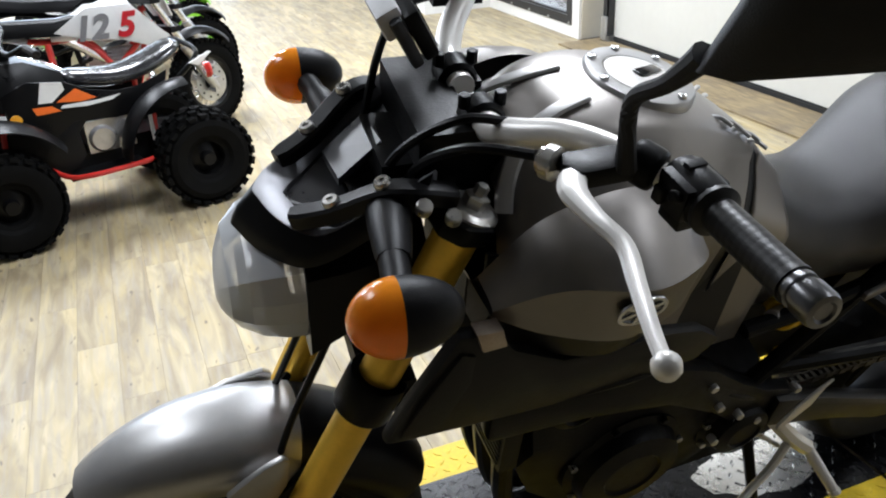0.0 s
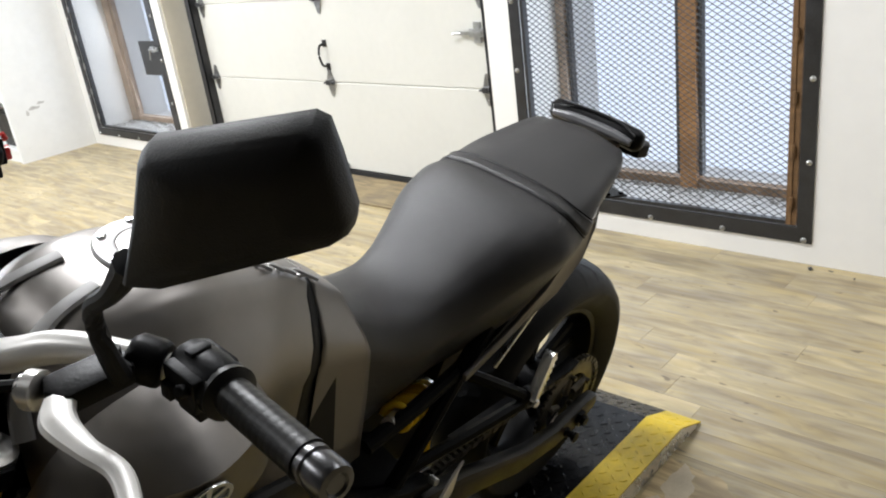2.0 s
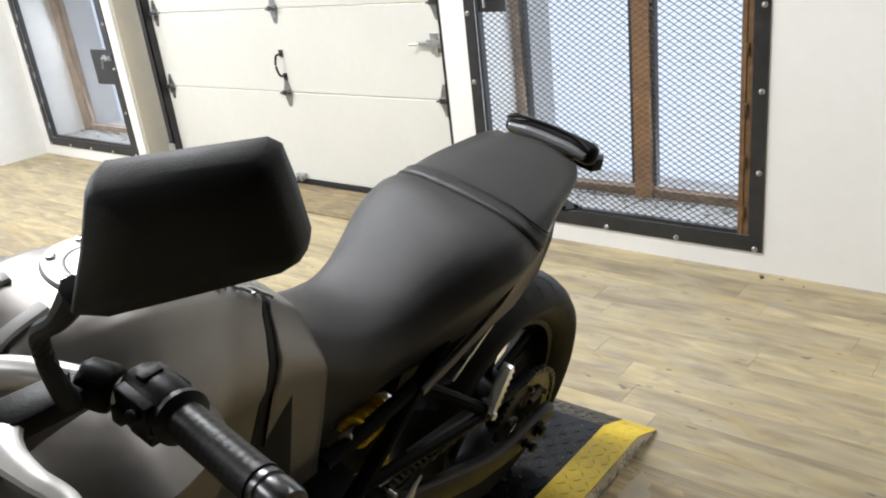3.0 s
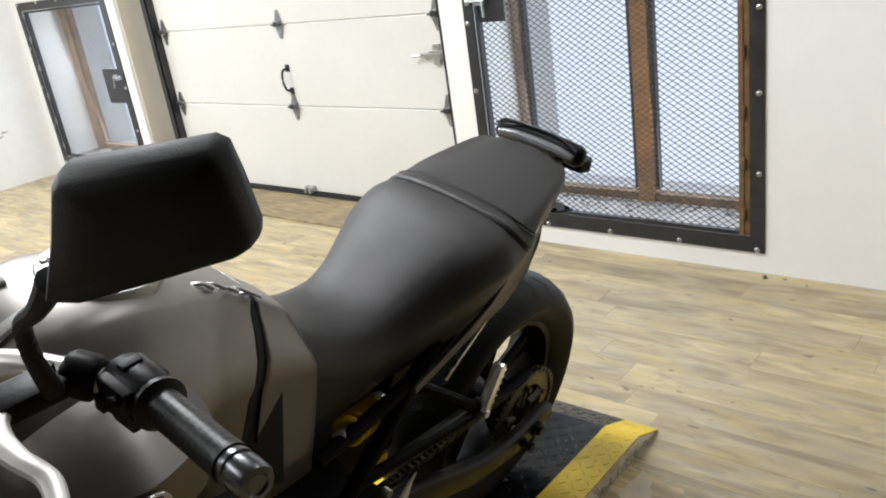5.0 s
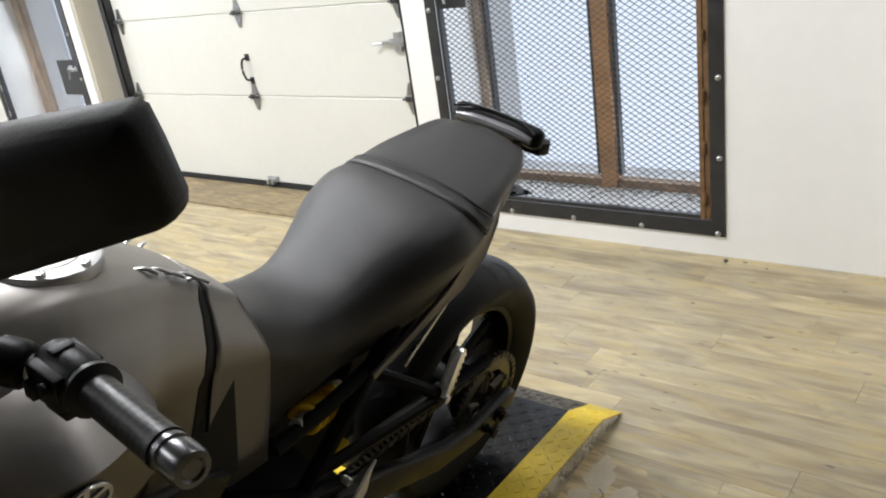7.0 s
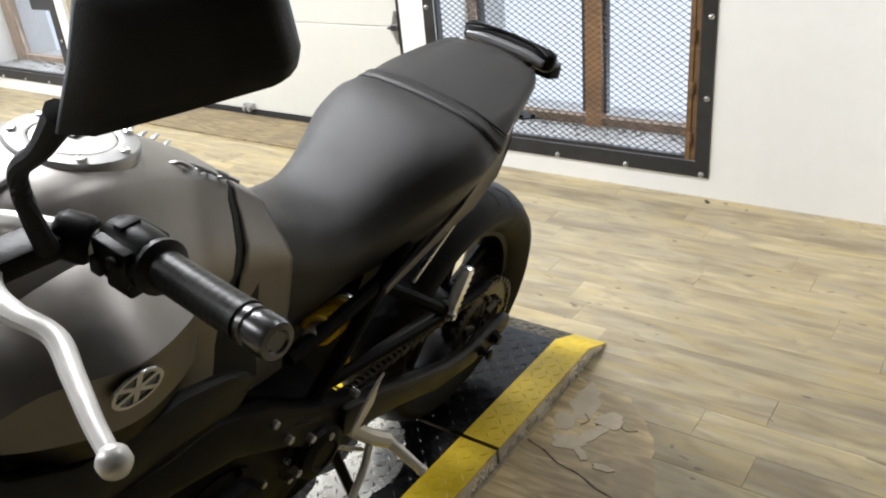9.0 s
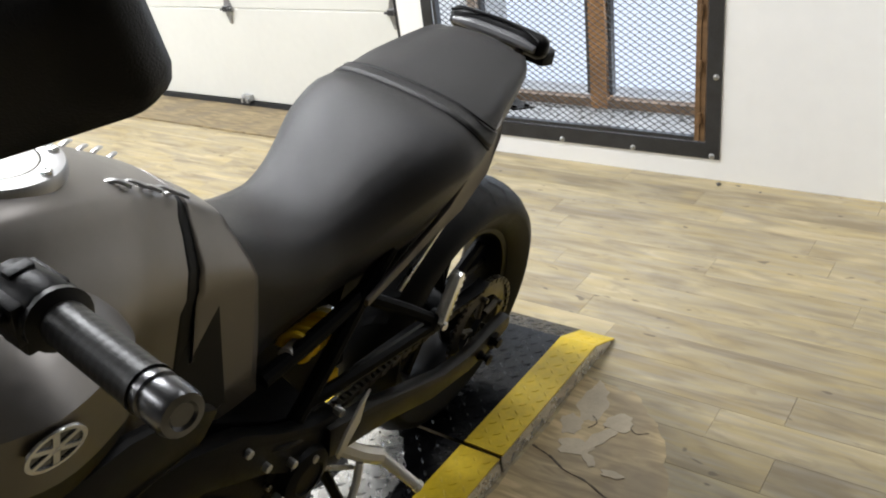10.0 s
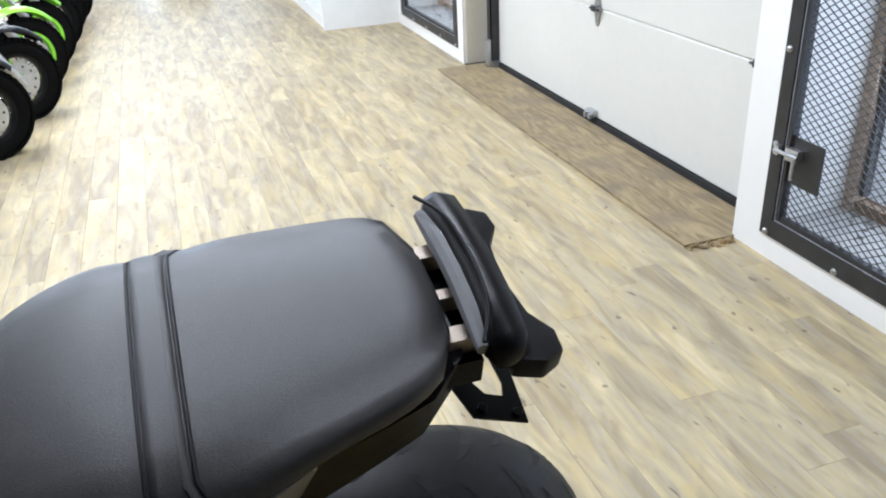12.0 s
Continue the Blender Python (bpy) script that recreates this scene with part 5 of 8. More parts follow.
for k in range(3):
    bm = bmesh.new()
    y = 0.08 - 0.08 * k
    hose(bm, [(0.97, y, 0.60), (0.995, y, 0.57), (1.00, y, 0.45), (0.97, y * 0.8, 0.27), (0.92, y * 0.6, 0.20), (0.80, y * 0.5, 0.19)], 0.019, 24, 10)
    bpart("exhaust_header", bm, M_BLKMET, "dark steel header pipe")
bm = bmesh.new()
box(bm, 1.00, 1.03, -0.12, 0.12, 0.46, 0.74)
rad = bpart("radiator", bm, M_BLKMET, "black radiator", smooth=0)
bm = bmesh.new()
for k in range(24):
    box(bm, 1.029, 1.033, -0.112, 0.112, 0.472 + 0.011 * k, 0.475 + 0.011 * k)
tagged(bpart("radiator_fins", bm, M_BLKMET, "fine black cooling fins", rad, smooth=0), kind="stuff")
bm = bmesh.new()
box(bm, 0.30, 0.64, -0.105, 0.004, 0.36, 0.70)
bevelled(bm, 0.02)
bpart("battery_box", bm, M_MBLACK, "black inner box under the seat")
bm = bmesh.new()
box(bm, 0.70, 1.03, -0.12, 0.12, 0.66, 0.86)
box(bm, 1.02, 1.10, -0.07, 0.07, 0.70, 0.98)
bevelled(bm, 0.02)
bpart("airbox", bm, M_MBLACK, "black airbox and steering head")
side_plate("exhaust_can", [(0.62, 0.17), (0.42, 0.17), (0.33, 0.20), (0.33, 0.26), (0.45, 0.31), (0.62, 0.30)], -0.02, 0.20, M_BLKMET, "black stubby exhaust box", 0.02)

# shock absorber
bm = bmesh.new()
p, q = Vector((0.562, 0.104, 0.640)), Vector((0.356, 0.036, 0.548))
ax = axis_to(p, q)
pts = [ax @ Vector((0.023 * math.cos(2 * math.pi * i / 12), 0.023 * math.sin(2 * math.pi * i / 12), 0.018 + 0.135 * i / 60)) for i in range(61)]
hose(bm, pts, 0.0060, 150, 8)
sp = bpart("shock_spring", bm, M_SPRING, "yellow shock spring")
bm = bmesh.new()
lathe(bm, [(0, -0.01), (0.012, -0.01), (0.014, 0.018), (0.014, 0.155), (0.029, 0.156), (0.029, 0.168), (0.023, 0.172), (0.023, 0.215), (0.018, 0.225), (0.018, 0.25), (0, 0.251)], 18, ax)
bpart("shock_body", bm, M_ALU, "silver shock body")
bm = bmesh.new()
rod(bm, (0.325, -0.010, 0.338), (0.402, 0.036, 0.384), 0.012, 10, 0.009)
box(bm, 0.342, 0.372, 0.006, 0.026, 0.350, 0.385)
bevelled(bm, 0.001)
bpart("linkage_rod", bm, M_SPRING, "yellow-gold suspension linkage rod")

# rider controls on the near side
for s in (1, -1):
    side_plate("heel_guard", [(0.450, 0.530), (0.462, 0.515), (0.474, 0.470), (0.505, 0.436), (0.525, 0.420), (0.528, 0.436), (0.505, 0.476), (0.472, 0.515)], s * 0.182, 0.006, M_SALU, "silver heel guard", 0.002)
    bm = bmesh.new()
    hose(bm, [(0.470, s * 0.130, 0.365), (0.420, s * 0.150, 0.310), (0.378, s * 0.166, 0.276)], 0.017, 10, 8)
    rod(bm, (0.378, s * 0.166, 0.276), (0.352, s * 0.243, 0.224), 0.0125, 12, 0.0105)
    lathe(bm, [(0, 0), (0.0125, 0.001), (0.012, 0.010), (0, 0.012)], 10, axis_to((0.3525, s * 0.241, 0.2252), (0.342, s * 0.272, 0.204)))
    bpart("rider_peg", bm, M_SALU, "aluminium rider foot peg")
bm = bmesh.new()
hose(bm, [(0.43, 0.160, 0.300), (0.455, 0.172, 0.262), (0.50, 0.185, 0.225), (0.54, 0.20, 0.210)], 0.008, 12, 8)
rod(bm, (0.540, 0.190, 0.210), (0.540, 0.238, 0.210), 0.009, 10)
bpart("shift_lever", bm, M_SALU, "aluminium gear lever")
bm = bmesh.new()
rod(bm, (0.437, 0.150, 0.285), (0.599, 0.150, 0.440), 0.005, 8)
rod(bm, (0.585, 0.150, 0.427), (0.607, 0.150, 0.448), 0.008, 8)
bpart("shift_rod", bm, M_ALU, "steel gear linkage rod")
bm = bmesh.new()
hose(bm, [(0.47, 0.10, 0.28), (0.455, 0.16, 0.16), (0.435, 0.195, 0.062)], 0.011, 12, 8)
slab(bm, [(-0.03, -0.018), (0.03, -0.018), (0.035, 0.012), (-0.025, 0.018)], 0.006, pose(0.435, 0.196, 0.055, -17))
bpart("side_stand", bm, M_BLKMET, "black side stand, down")
for i, pts in enumerate(([(0.66, 0.135, 0.52), (0.60, 0.15, 0.47), (0.57, 0.145, 0.42), (0.60, 0.14, 0.36)], [(0.70, 0.14, 0.56), (0.62, 0.155, 0.52), (0.55, 0.14, 0.47)], [(0.98, 0.15, 0.70), (0.85, 0.155, 0.655), (0.72, 0.15, 0.60), (0.66, 0.145, 0.50)])):
    bm = bmesh.new()
    hose(bm, pts, 0.005, 20, 7)
    bpart("cable", bm, M_BLACK, "black cable")
for x, z in ((0.665, 0.52), (0.61, 0.475), (0.56, 0.44), (0.70, 0.585), (0.64, 0.415), (0.89, 0.69), (0.50, 0.50)):
    bm = bmesh.new()
    rod(bm, (x, 0.150, z), (x, 0.168, z), 0.0075, 8)
    bpart("frame_bolt", bm, M_ALU, "bright bolt head")

# ---- the motorcycle's front end, turned with the bars ----
def fork_x(z):
    return 1.124 + 0.419 * (0.976 - z)


def fork_pt(s, z):
    return Vector((fork_x(z), s * 0.106, z))


for s in (1, -1):
    bm = bmesh.new()
    rod(bm, fork_pt(s, 0.975), fork_pt(s, 0.45), 0.0262, 24)
    leg = bpart("fork_tube", bm, M_GOLD, "gold anodised fork tube", steer=True)
    bm = bmesh.new()
    rod(bm, fork_pt(s, 0.45), fork_pt(s, 0.32), 0.0205, 20)
    bpart("stanchion", bm, M_CHROME, "polished fork stanchion", steer=True)
    bm = bmesh.new()
    rod(bm, fork_pt(s, 0.33), fork_pt(s, 0.255), 0.029, 16)
    box(bm, -0.03, 0.03, -0.02, 0.02, -0.035, 0.035, Matrix.Translation(fork_pt(s, 0.285) + Vector((0.01, 0, 0))))
    bpart("axle_lug", bm, M_BLKMET, "black axle lug", steer=True)
    bm = bmesh.new()
    m = axis_to(fork_pt(s, 0.996), fork_pt(s, 1.10))
    lathe(bm, [(0.032, -0.004), (0.032, 0.004), (0.026, 0.008), (0.024, 0.0085), (0, 0.0085)], 28, m)
    lathe(bm, [(0.0145, 0.008), (0.0145, 0.020), (0.012, 0.022), (0.008, 0.0225), (0.008, 0.032), (0.0065, 0.034), (0, 0.034)], 6, m)
    bpart("fork_cap", bm, M_ALU, "silver fork cap with adjuster", steer=True)
    bm = bmesh.new()
    m = axis_to(fork_pt(s, 0.735), fork_pt(s, 0.9))
    lathe(bm, [(0.027, -0.03), (0.037, -0.03), (0.039, -0.026), (0.039, 0.026), (0.037, 0.03), (0.027, 0.03)], 24, m, closed=True)
    for dz in (-0.014, 0.014):
        rod(bm, m @ Vector((-0.018, s * -0.040, dz)), m @ Vector((0.018, s * -0.040, dz)), 0.007, 8)
    bpart("lower_clamp", bm, M_BLKMET, "black lower fork clamp", steer=True)
    # mudguard stay
    side_plate("mudguard_stay", [(1.27, 0.56), (1.31, 0.580), (1.35, 0.53), (1.375, 0.38), (1.355, 0.34), (1.32, 0.40), (1.29, 0.49)], s * 0.088, 0.012, M_BLACK, "black mudguard stay", 0.004, steer=True)

bm = bmesh.new()
slab(bm, [(1.165, -0.05), (1.160, -0.135), (1.135, -0.148), (1.100, -0.140), (1.085, -0.10), (1.070, -0.04), (1.070, 0.04), (1.085, 0.10), (1.100, 0.140), (1.135, 0.148), (1.160, 0.135), (1.165, 0.05)], 0.024, Matrix.Translation((0, 0, 0.986)) @ Matrix.Translation((1.12, 0, 0)) @ Matrix.Rotation(radians(-23), 4, "Y") @ Matrix.Translation((-1.12, 0, 0)))
bevelled(bm, 0.006)
bpart("top_yoke", bm, M_BLKMET, "black top yoke", steer=True)
bm = bmesh.new()
box(bm, 1.17, 1.235, -0.12, 0.12, 0.715, 0.755)
bevelled(bm, 0.01)
bpart("lower_yoke", bm, M_BLKMET, "black lower yoke", steer=True)
bm = bmesh.new()
lathe(bm, [(0, 0), (0.022, 0), (0.022, 0.010), (0.015, 0.016), (0, 0.016)], 6, axis_to((1.118, 0, 0.985), (1.07, 0, 1.10)))
bpart("steering_nut", bm, M_ALU, "steel steering nut", steer=True)
bm = bmesh.new()
lathe(bm, [(0, 0), (0.019, 0), (0.019, 0.022), (0.014, 0.026), (0, 0.026)], 20, axis_to((1.165, 0, 0.985), (1.12, 0, 1.09)))
bpart("ignition_lock", bm, M_BLKMET, "black ignition lock", steer=True)

# --- handlebar ---
def bar(s, r=0.0135):
    return [(1.090, s * 0.02, 1.072), (1.089, s * 0.075, 1.076), (1.074, s * 0.118, 1.094), (1.046, s * 0.158, 1.114), (1.016, s * 0.205, 1.122), (0.984, s * 0.25, 1.115), (0.966, s * 0.30, 1.112)]


for s in (1, -1):
    bm = bmesh.new()
    hose(bm, bar(s), 0.0145, 34, 14, 1.0, [1.12, 1.12, 1.10, 1.0, 0.86, 0.80, 0.78])
    bpart("handlebar", bm, M_SALU, "satin silver handlebar", steer=True)
    bm = bmesh.new()
    rod(bm, (1.090, s * 0.030, 1.072), (1.090, s * 0.064, 1.074), 0.024, 18)
    box(bm, 1.062, 1.118, s * 0.047 - 0.017, s * 0.047 + 0.017, 1.000, 1.072)
    for dx in (-0.02, 0.02):
        rod(bm, (1.090 + dx, s * 0.047, 1.087), (1.090 + dx, s * 0.047, 1.103), 0.007, 8)
    bpart("bar_clamp", bm, M_BLKMET, "black bar clamp", steer=True)
    gi, ge = Vector((0.9655, s * 0.292, 1.111)), Vector((0.9655, s * 0.402, 1.122))
    bm = bmesh.new()
    ax = axis_to(gi, ge)
    L_ = (ge - gi).length
    pr = [(0, -0.002), (0.024, -0.002), (0.0245, 0.004), (0.0165, 0.008)]
    n = 11
    for k in range(n):
        z0 = 0.010 + (L_ - 0.016) * k / n
        z1 = 0.010 + (L_ - 0.016) * (k + 0.8) / n
        pr += [(0.0168, z0), (0.0169, z0 + 0.001), (0.0169, z1 - 0.001), (0.0168, z1)]
    pr += [(0.0175, L_ - 0.004), (0.0175, L_), (0, L_)]
    lathe(bm, pr, 22, ax)
    bpart("grip", bm, M_RUBBER, "black rubber grip", steer=True)
    bm = bmesh.new()
    lathe(bm, [(0, 0), (0.0155, 0), (0.0165, 0.003), (0.0165, 0.008), (0.0145, 0.009), (0.0145, 0.013), (0.0165, 0.014), (0.0165, 0.030), (0.0150, 0.034), (0.010, 0.035), (0.008, 0.033), (0, 0.033)], 22, axis_to(ge, ge + (ge - gi)))
    bpart("bar_end", bm, M_DCHROME, "dark polished bar-end weight", steer=True)
    # switch housing
    sw = bmesh.new()
    m = axis_to((0.972, s * 0.244, 1.113), (0.9655, s * 0.292, 1.111))
    lathe(sw, [(0, -0.006), (0.020, -0.006), (0.024, 0.0), (0.025, 0.030), (0.024, 0.044), (0.020, 0.048), (0, 0.048)], 14, m)
    box(sw, -0.026, 0.020, -0.016, 0.018, 0.0, 0.040, m)
    box(sw, -0.018, 0.018, -0.034, -0.012, 0.004, 0.034, m)
    bevelled(sw, 0.003)
    sh = bpart("switch_housing", sw, M_BLACK, "black switch housing", steer=True)
    bm = bmesh.new()
    box(bm, -0.010, 0.010, 0.018, 0.026, 0.008, 0.018, m)
    rod(bm, m @ Vector((-0.024, 0.006, 0.030)), m @ Vector((-0.034, 0.010, 0.030)), 0.006, 8)
    box(bm, -0.032, -0.022, -0.012, 0.004, 0.004, 0.016, m)
    bevelled(bm, 0.0015)
    bpart("switch_button", bm, M_RED if s < 0 else M_DGREY, "red stop switch" if s < 0 else "grey switch buttons", sh, steer=True)
    # perch and lever
    bm = bmesh.new()
    rod(bm, (1.008, s * 0.215, 1.122), (0.990, s * 0.240, 1.117), 0.021, 14)
    slab(bm, [(-0.02, -0.015), (0.055, -0.022), (0.064, -0.005), (0.058, 0.014), (0.0, 0.018)], 0.020, Matrix.Translation((1.018, s * 0.222, 1.122)) @ Matrix.Rotation(s * radians(8), 4, "Z"))
    bevelled(bm, 0.004)
    rod(bm, (1.025, s * 0.226, 1.130), (1.025, s * 0.226, 1.145), 0.006, 8)
    pc = bpart("lever_perch", bm, M_BLKMET, "black lever perch", steer=True)
    bm = bmesh.new()
    lathe(bm, [(0, 0), (0.013, 0), (0.0165, 0.002), (0.0165, 0.012), (0.012, 0.014), (0.012, 0.018), (0, 0.019)], 18, axis_to((1.078, s * 0.212, 1.120), (1.096, s * 0.186, 1.118)))
    bpart("cable_adjuster", bm, M_ALU, "knurled silver cable adjuster", pc, steer=True)
    bm = bmesh.new()
    hose(bm, [(1.074, s * 0.235, 1.124), (1.084, s * 0.258, 1.124), (1.080, s * 0.292, 1.123), (1.071, s * 0.328, 1.121), (1.082, s * 0.372, 1.121), (1.094, s * 0.415, 1.122), (1.100, s * 0.442, 1.122)], 0.0090, 40, 10, 0.62, [1.35, 1.55, 1.12, 1.0, 0.88, 0.78, 0.72])
    lathe(bm, [(0, -0.0112)] + [(0.0112 * math.cos(a), 0.0112 * math.sin(a)) for a in [-1.1, -0.6, 0, 0.6, 1.1]] + [(0, 0.0112)], 16, Matrix.Translation((1.1015, s * 0.451, 1.122)))
    bpart("clutch_lever" if s > 0 else "brake_lever", bm, M_SALU, "satin silver ball-end lever", steer=True)
    # mirror
    bm = bmesh.new()
    hose(bm, [(1.030, s * 0.246, 1.132), (1.040, s * 0.250, 1.170), (1.044, s * 0.254, 1.207), (1.042, s * 0.290, 1.240), (1.036, s * 0.315, 1.274)], 0.0085, 22, 10, 1.0, [1.1, 0.9, 0.85, 0.9, 1.35])
    bpart("mirror_stem", bm, M_MBLACK, "black mirror stem", steer=True)
    bm = bmesh.new()
    face = [(-0.004, -0.004), (0.023, 0.044), (0.042, 0.083), (0.050, 0.0885), (0.146, 0.094), (0.153, 0.089), (0.155, 0.068), (0.156, 0.031), (0.153, 0.022), (0.146, 0.018), (0.080, 0.004), (0.020, -0.008)]
    c_ = Vector((0.09, 0.045))
    eu, ev = Vector((-0.631, s * 0.747, 0.21)), Vector((0.229, s * -0.08, 0.97))
    en = (eu.cross(ev) * s).normalized()
    if en.x < 0:
        en = -en
    o_ = Vector((1.035, s * 0.313, 1.270))
    mm = Matrix(((eu.x, ev.x, en.x, o_.x), (eu.y, ev.y, en.y, o_.y), (eu.z, ev.z, en.z, o_.z), (0, 0, 0, 1)))
    def ring_(k, d):
        return [tuple(mm @ Vector((c_.x + (x - c_.x) * k, c_.y + (y - c_.y) * k, d))) for x, y in face]
    loft(bm, [ring_(0.95, -0.010), ring_(1.0, -0.007), ring_(1.0, 0.002), ring_(0.965, 0.014), ring_(0.90, 0.021), ring_(0.45, 0.027)])
    bevelled(bm, 0.002)
    mir = bpart("mirror", bm, M_MBLACK, "black mirror shell", steer=True, smooth=0.9)
    bm = bmesh.new()
    vs = [bm.verts.new(p) for p in ring_(0.92, -0.0105)]
    bm.faces.new(vs)
    bpart("mirror_glass", bm, M_CHROME, "mirror glass", mir, steer=True, smooth=0)
    # indicator
    bm = bmesh.new()
    hose(bm, [(1.205, s * 0.105, 1.012), (1.214, s * 0.150, 1.019), (1.222, s * 0.195, 1.022)], 0.020, 10, 12, 0.9, [1.25, 1.1, 0.85])
    hose(bm, [(1.222, s * 0.190, 1.022), (1.225, s * 0.215, 1.021), (1.228, s * 0.236, 1.020)], 0.015, 8, 12)
    ind = bpart("indicator_stalk", bm, M_DGREY, "black indicator stalk", steer=True)
    def dome(front):
        bm = bmesh.new()
        n = 9
        pr = []
        for i in range(n):
            a = math.pi / 2 * i / (n - 1)
            pr.append((max(0.0, math.cos(a)) * 1.0, math.sin(a)))
        pr[-1] = (0.0, 1.0)
        vs = lathe(bm, pr, 24)
        lathe(bm, [(0, 0), (1, 0)], 24)
        depth = 0.046 if front else -0.062
        m = Matrix.Translation((1.236, s * 0.262, 1.016)) @ Matrix.Rotation(radians(-1), 4, "Y") @ Matrix(((0, 0, depth, 0), (0.0345, 0, 0, 0), (0, 0.0395, 0, 0), (0, 0, 0, 1)))
        bmesh.ops.transform(bm, matrix=m, verts=bm.verts)
        bmesh.ops.remove_doubles(bm, verts=bm.verts, dist=1e-5)
        if s < 0:
            bmesh.ops.translate(bm, vec=(0.004, -0.004, -0.044), verts=bm.verts)
        return bm
    drop = Matrix.Translation((0.004, -0.004, -0.044)) if s < 0 else Matrix.Identity(4)
    ind.data.transform(STEER @ drop @ STEER.inverted())
    bpart("indicator_body", dome(False), M_DGREY, "black indicator shell", ind, steer=True)
    bpart("indicator_lens", dome(True), M_AMBER, "orange indicator lens", ind, steer=True)

# front brake reservoir on the far bar
M_LID = material("smoky_grey_plastic", (0.05, 0.052, 0.057), 0.6, 0.0, 30, 0.1, spec=0.25)
bm = bmesh.new()
box(bm, 1.015, 1.080, -0.232, -0.172, 1.100, 1.140)
bevelled(bm, 0.006)
res = bpart("brake_reservoir", bm, M_BLKMET, "black brake fluid reservoir", steer=True)
bm = bmesh.new()
box(bm, 1.010, 1.085, -0.237, -0.167, 1.140, 1.166)
bevelled(bm, 0.005)
lid = bpart("reservoir_lid", bm, M_LID, "grey smooth reservoir lid", res, steer=True)

# --- instrument pod ---
bm = bmesh.new()
mm = Matrix.Translation((1.145, -0.060, 1.140)) @ Matrix.Rotation(radians(-62), 4, "Y")
box(bm, -0.030, 0.030, -0.050, 0.050, -0.004, 0.014, mm)
bevelled(bm, 0.005)
pod = bpart("instrument_pod", bm, M_BLACK, "black instrument pod", steer=True)
bm = bmesh.new()
box(bm, -0.023, 0.023, -0.043, 0.043, 0.0142, 0.0155, mm)
bpart("screen", bm, M_GLOSSB, "dark display glass", pod, steer=True, smooth=0)
bm = bmesh.new()
box(bm, -0.031, 0.030, -0.051, 0.051, -0.020, -0.005, mm)
bevelled(bm, 0.006)
bpart("pod_shell", bm, M_LID, "grey rear shell of the pod", pod, steer=True)
bm = bmesh.new()
box(bm, 0.006, 0.040, -0.050, 0.040, -0.030, -0.002, mm)
bevelled(bm, 0.006)
bpart("pod_cover", bm, M_PLASTW, "pale grey pod cover", pod, steer=True)
bm = bmesh.new()
box(bm, 1.10, 1.165, -0.10, 0.075, 1.015, 1.075)
box(bm, 1.14, 1.20, -0.055, 0.055, 0.985, 1.030)
bevelled(bm, 0.008)
bpart("pod_bracket", bm, M_BLKMET, "black pod bracket", steer=True)
for pts in ([(1.06, 0.10, 1.09), (1.13, 0.09, 1.10), (1.19, 0.05, 1.03), (1.20, 0.03, 0.92)], [(1.09, 0.19, 1.118), (1.14, 0.14, 1.10), (1.17, 0.07, 1.03), (1.16, 0.02, 0.93)], [(1.03, -0.16, 1.12), (1.14, -0.12, 1.12), (1.20, -0.05, 1.00), (1.21, -0.02, 0.86)],
            [(1.22, 0.03, 0.86), (1.28, 0.05, 0.74), (1.33, 0.06, 0.62), (1.38, 0.075, 0.45)], [(1.21, -0.03, 0.86), (1.265, -0.03, 0.78), (1.30, -0.045, 0.68), (1.36, -0.07, 0.50)]):
    bm = bmesh.new()
    hose(bm, pts, 0.0052, 26, 8)
    bpart("cable", bm, M_BLACK, "black control cable", steer=True)

# --- headlamp and cowl ---
bm = bmesh.new()
HL = [(1.150, 0.070, 0.875, 0.945), (1.19, 0.092, 0.850, 0.955), (1.25, 0.100, 0.815, 0.948), (1.292, 0.096, 0.785, 0.940)]
loft(bm, [[(x, w, zb + 0.02), (x, w * 0.8, zb), (x, 0, zb - 0.004), (x, -w * 0.8, zb), (x, -w, zb + 0.02), (x, -w, zt - 0.02), (x, -w * 0.7, zt), (x, 0, zt + 0.004), (x, w * 0.7, zt), (x, w, zt - 0.02)] for x, w, zb, zt in HL])
bevelled(bm, 0.006)
shell = bpart("headlamp_shell", bm, M_BLACK, "black headlamp shell", steer=True)
LR = [(1.293, 1.0), (1.325, 0.98), (1.352, 0.88), (1.374, 0.68), (1.386, 0.42), (1.390, 0.18)]


def lamp_ring(x, k, shrink=0.0):
    o = [(0.092, 0.015), (0.096, 0.050), (0.085, 0.082), (0.045, 0.094), (-0.045, 0.094), (-0.085, 0.082), (-0.096, 0.050), (-0.092, 0.015), (-0.064, -0.036), (-0.036, -0.058), (0.036, -0.058), (0.064, -0.036)]
    return [(x - 0.30 * max(0, -z) * k - shrink, y * k * (1 - shrink * 4), 0.842 + z * k * (1 - shrink * 4)) for y, z in o]


bm = bmesh.new()
loft(bm, [lamp_ring(x, k) for x, k in LR])
bpart("headlamp_lens", bm, M_LENS, "clear faceted headlamp lens, whitened as if lit", shell, steer=True, smooth=0.35)
bm = bmesh.new()
R = [[bm.verts.new(p) for p in lamp_ring(x, k, 0.006)] for x, k in ((1.345, 0.93), (1.335, 0.78), (1.318, 0.50), (1.312, 0.20))]
for a, b in zip(R, R[1:]):
    for i in range(12):
        bm.faces.new((a[i], a[(i + 1) % 12], b[(i + 1) % 12], b[i]))
bm.faces.new(R[-1])
bpart("reflector", bm, M_REFL, "bright faceted reflector", shell, steer=True, smooth=0)
bm = bmesh.new()
box(bm, 1.316, 1.362, -0.006, 0.006, 0.800, 0.905)
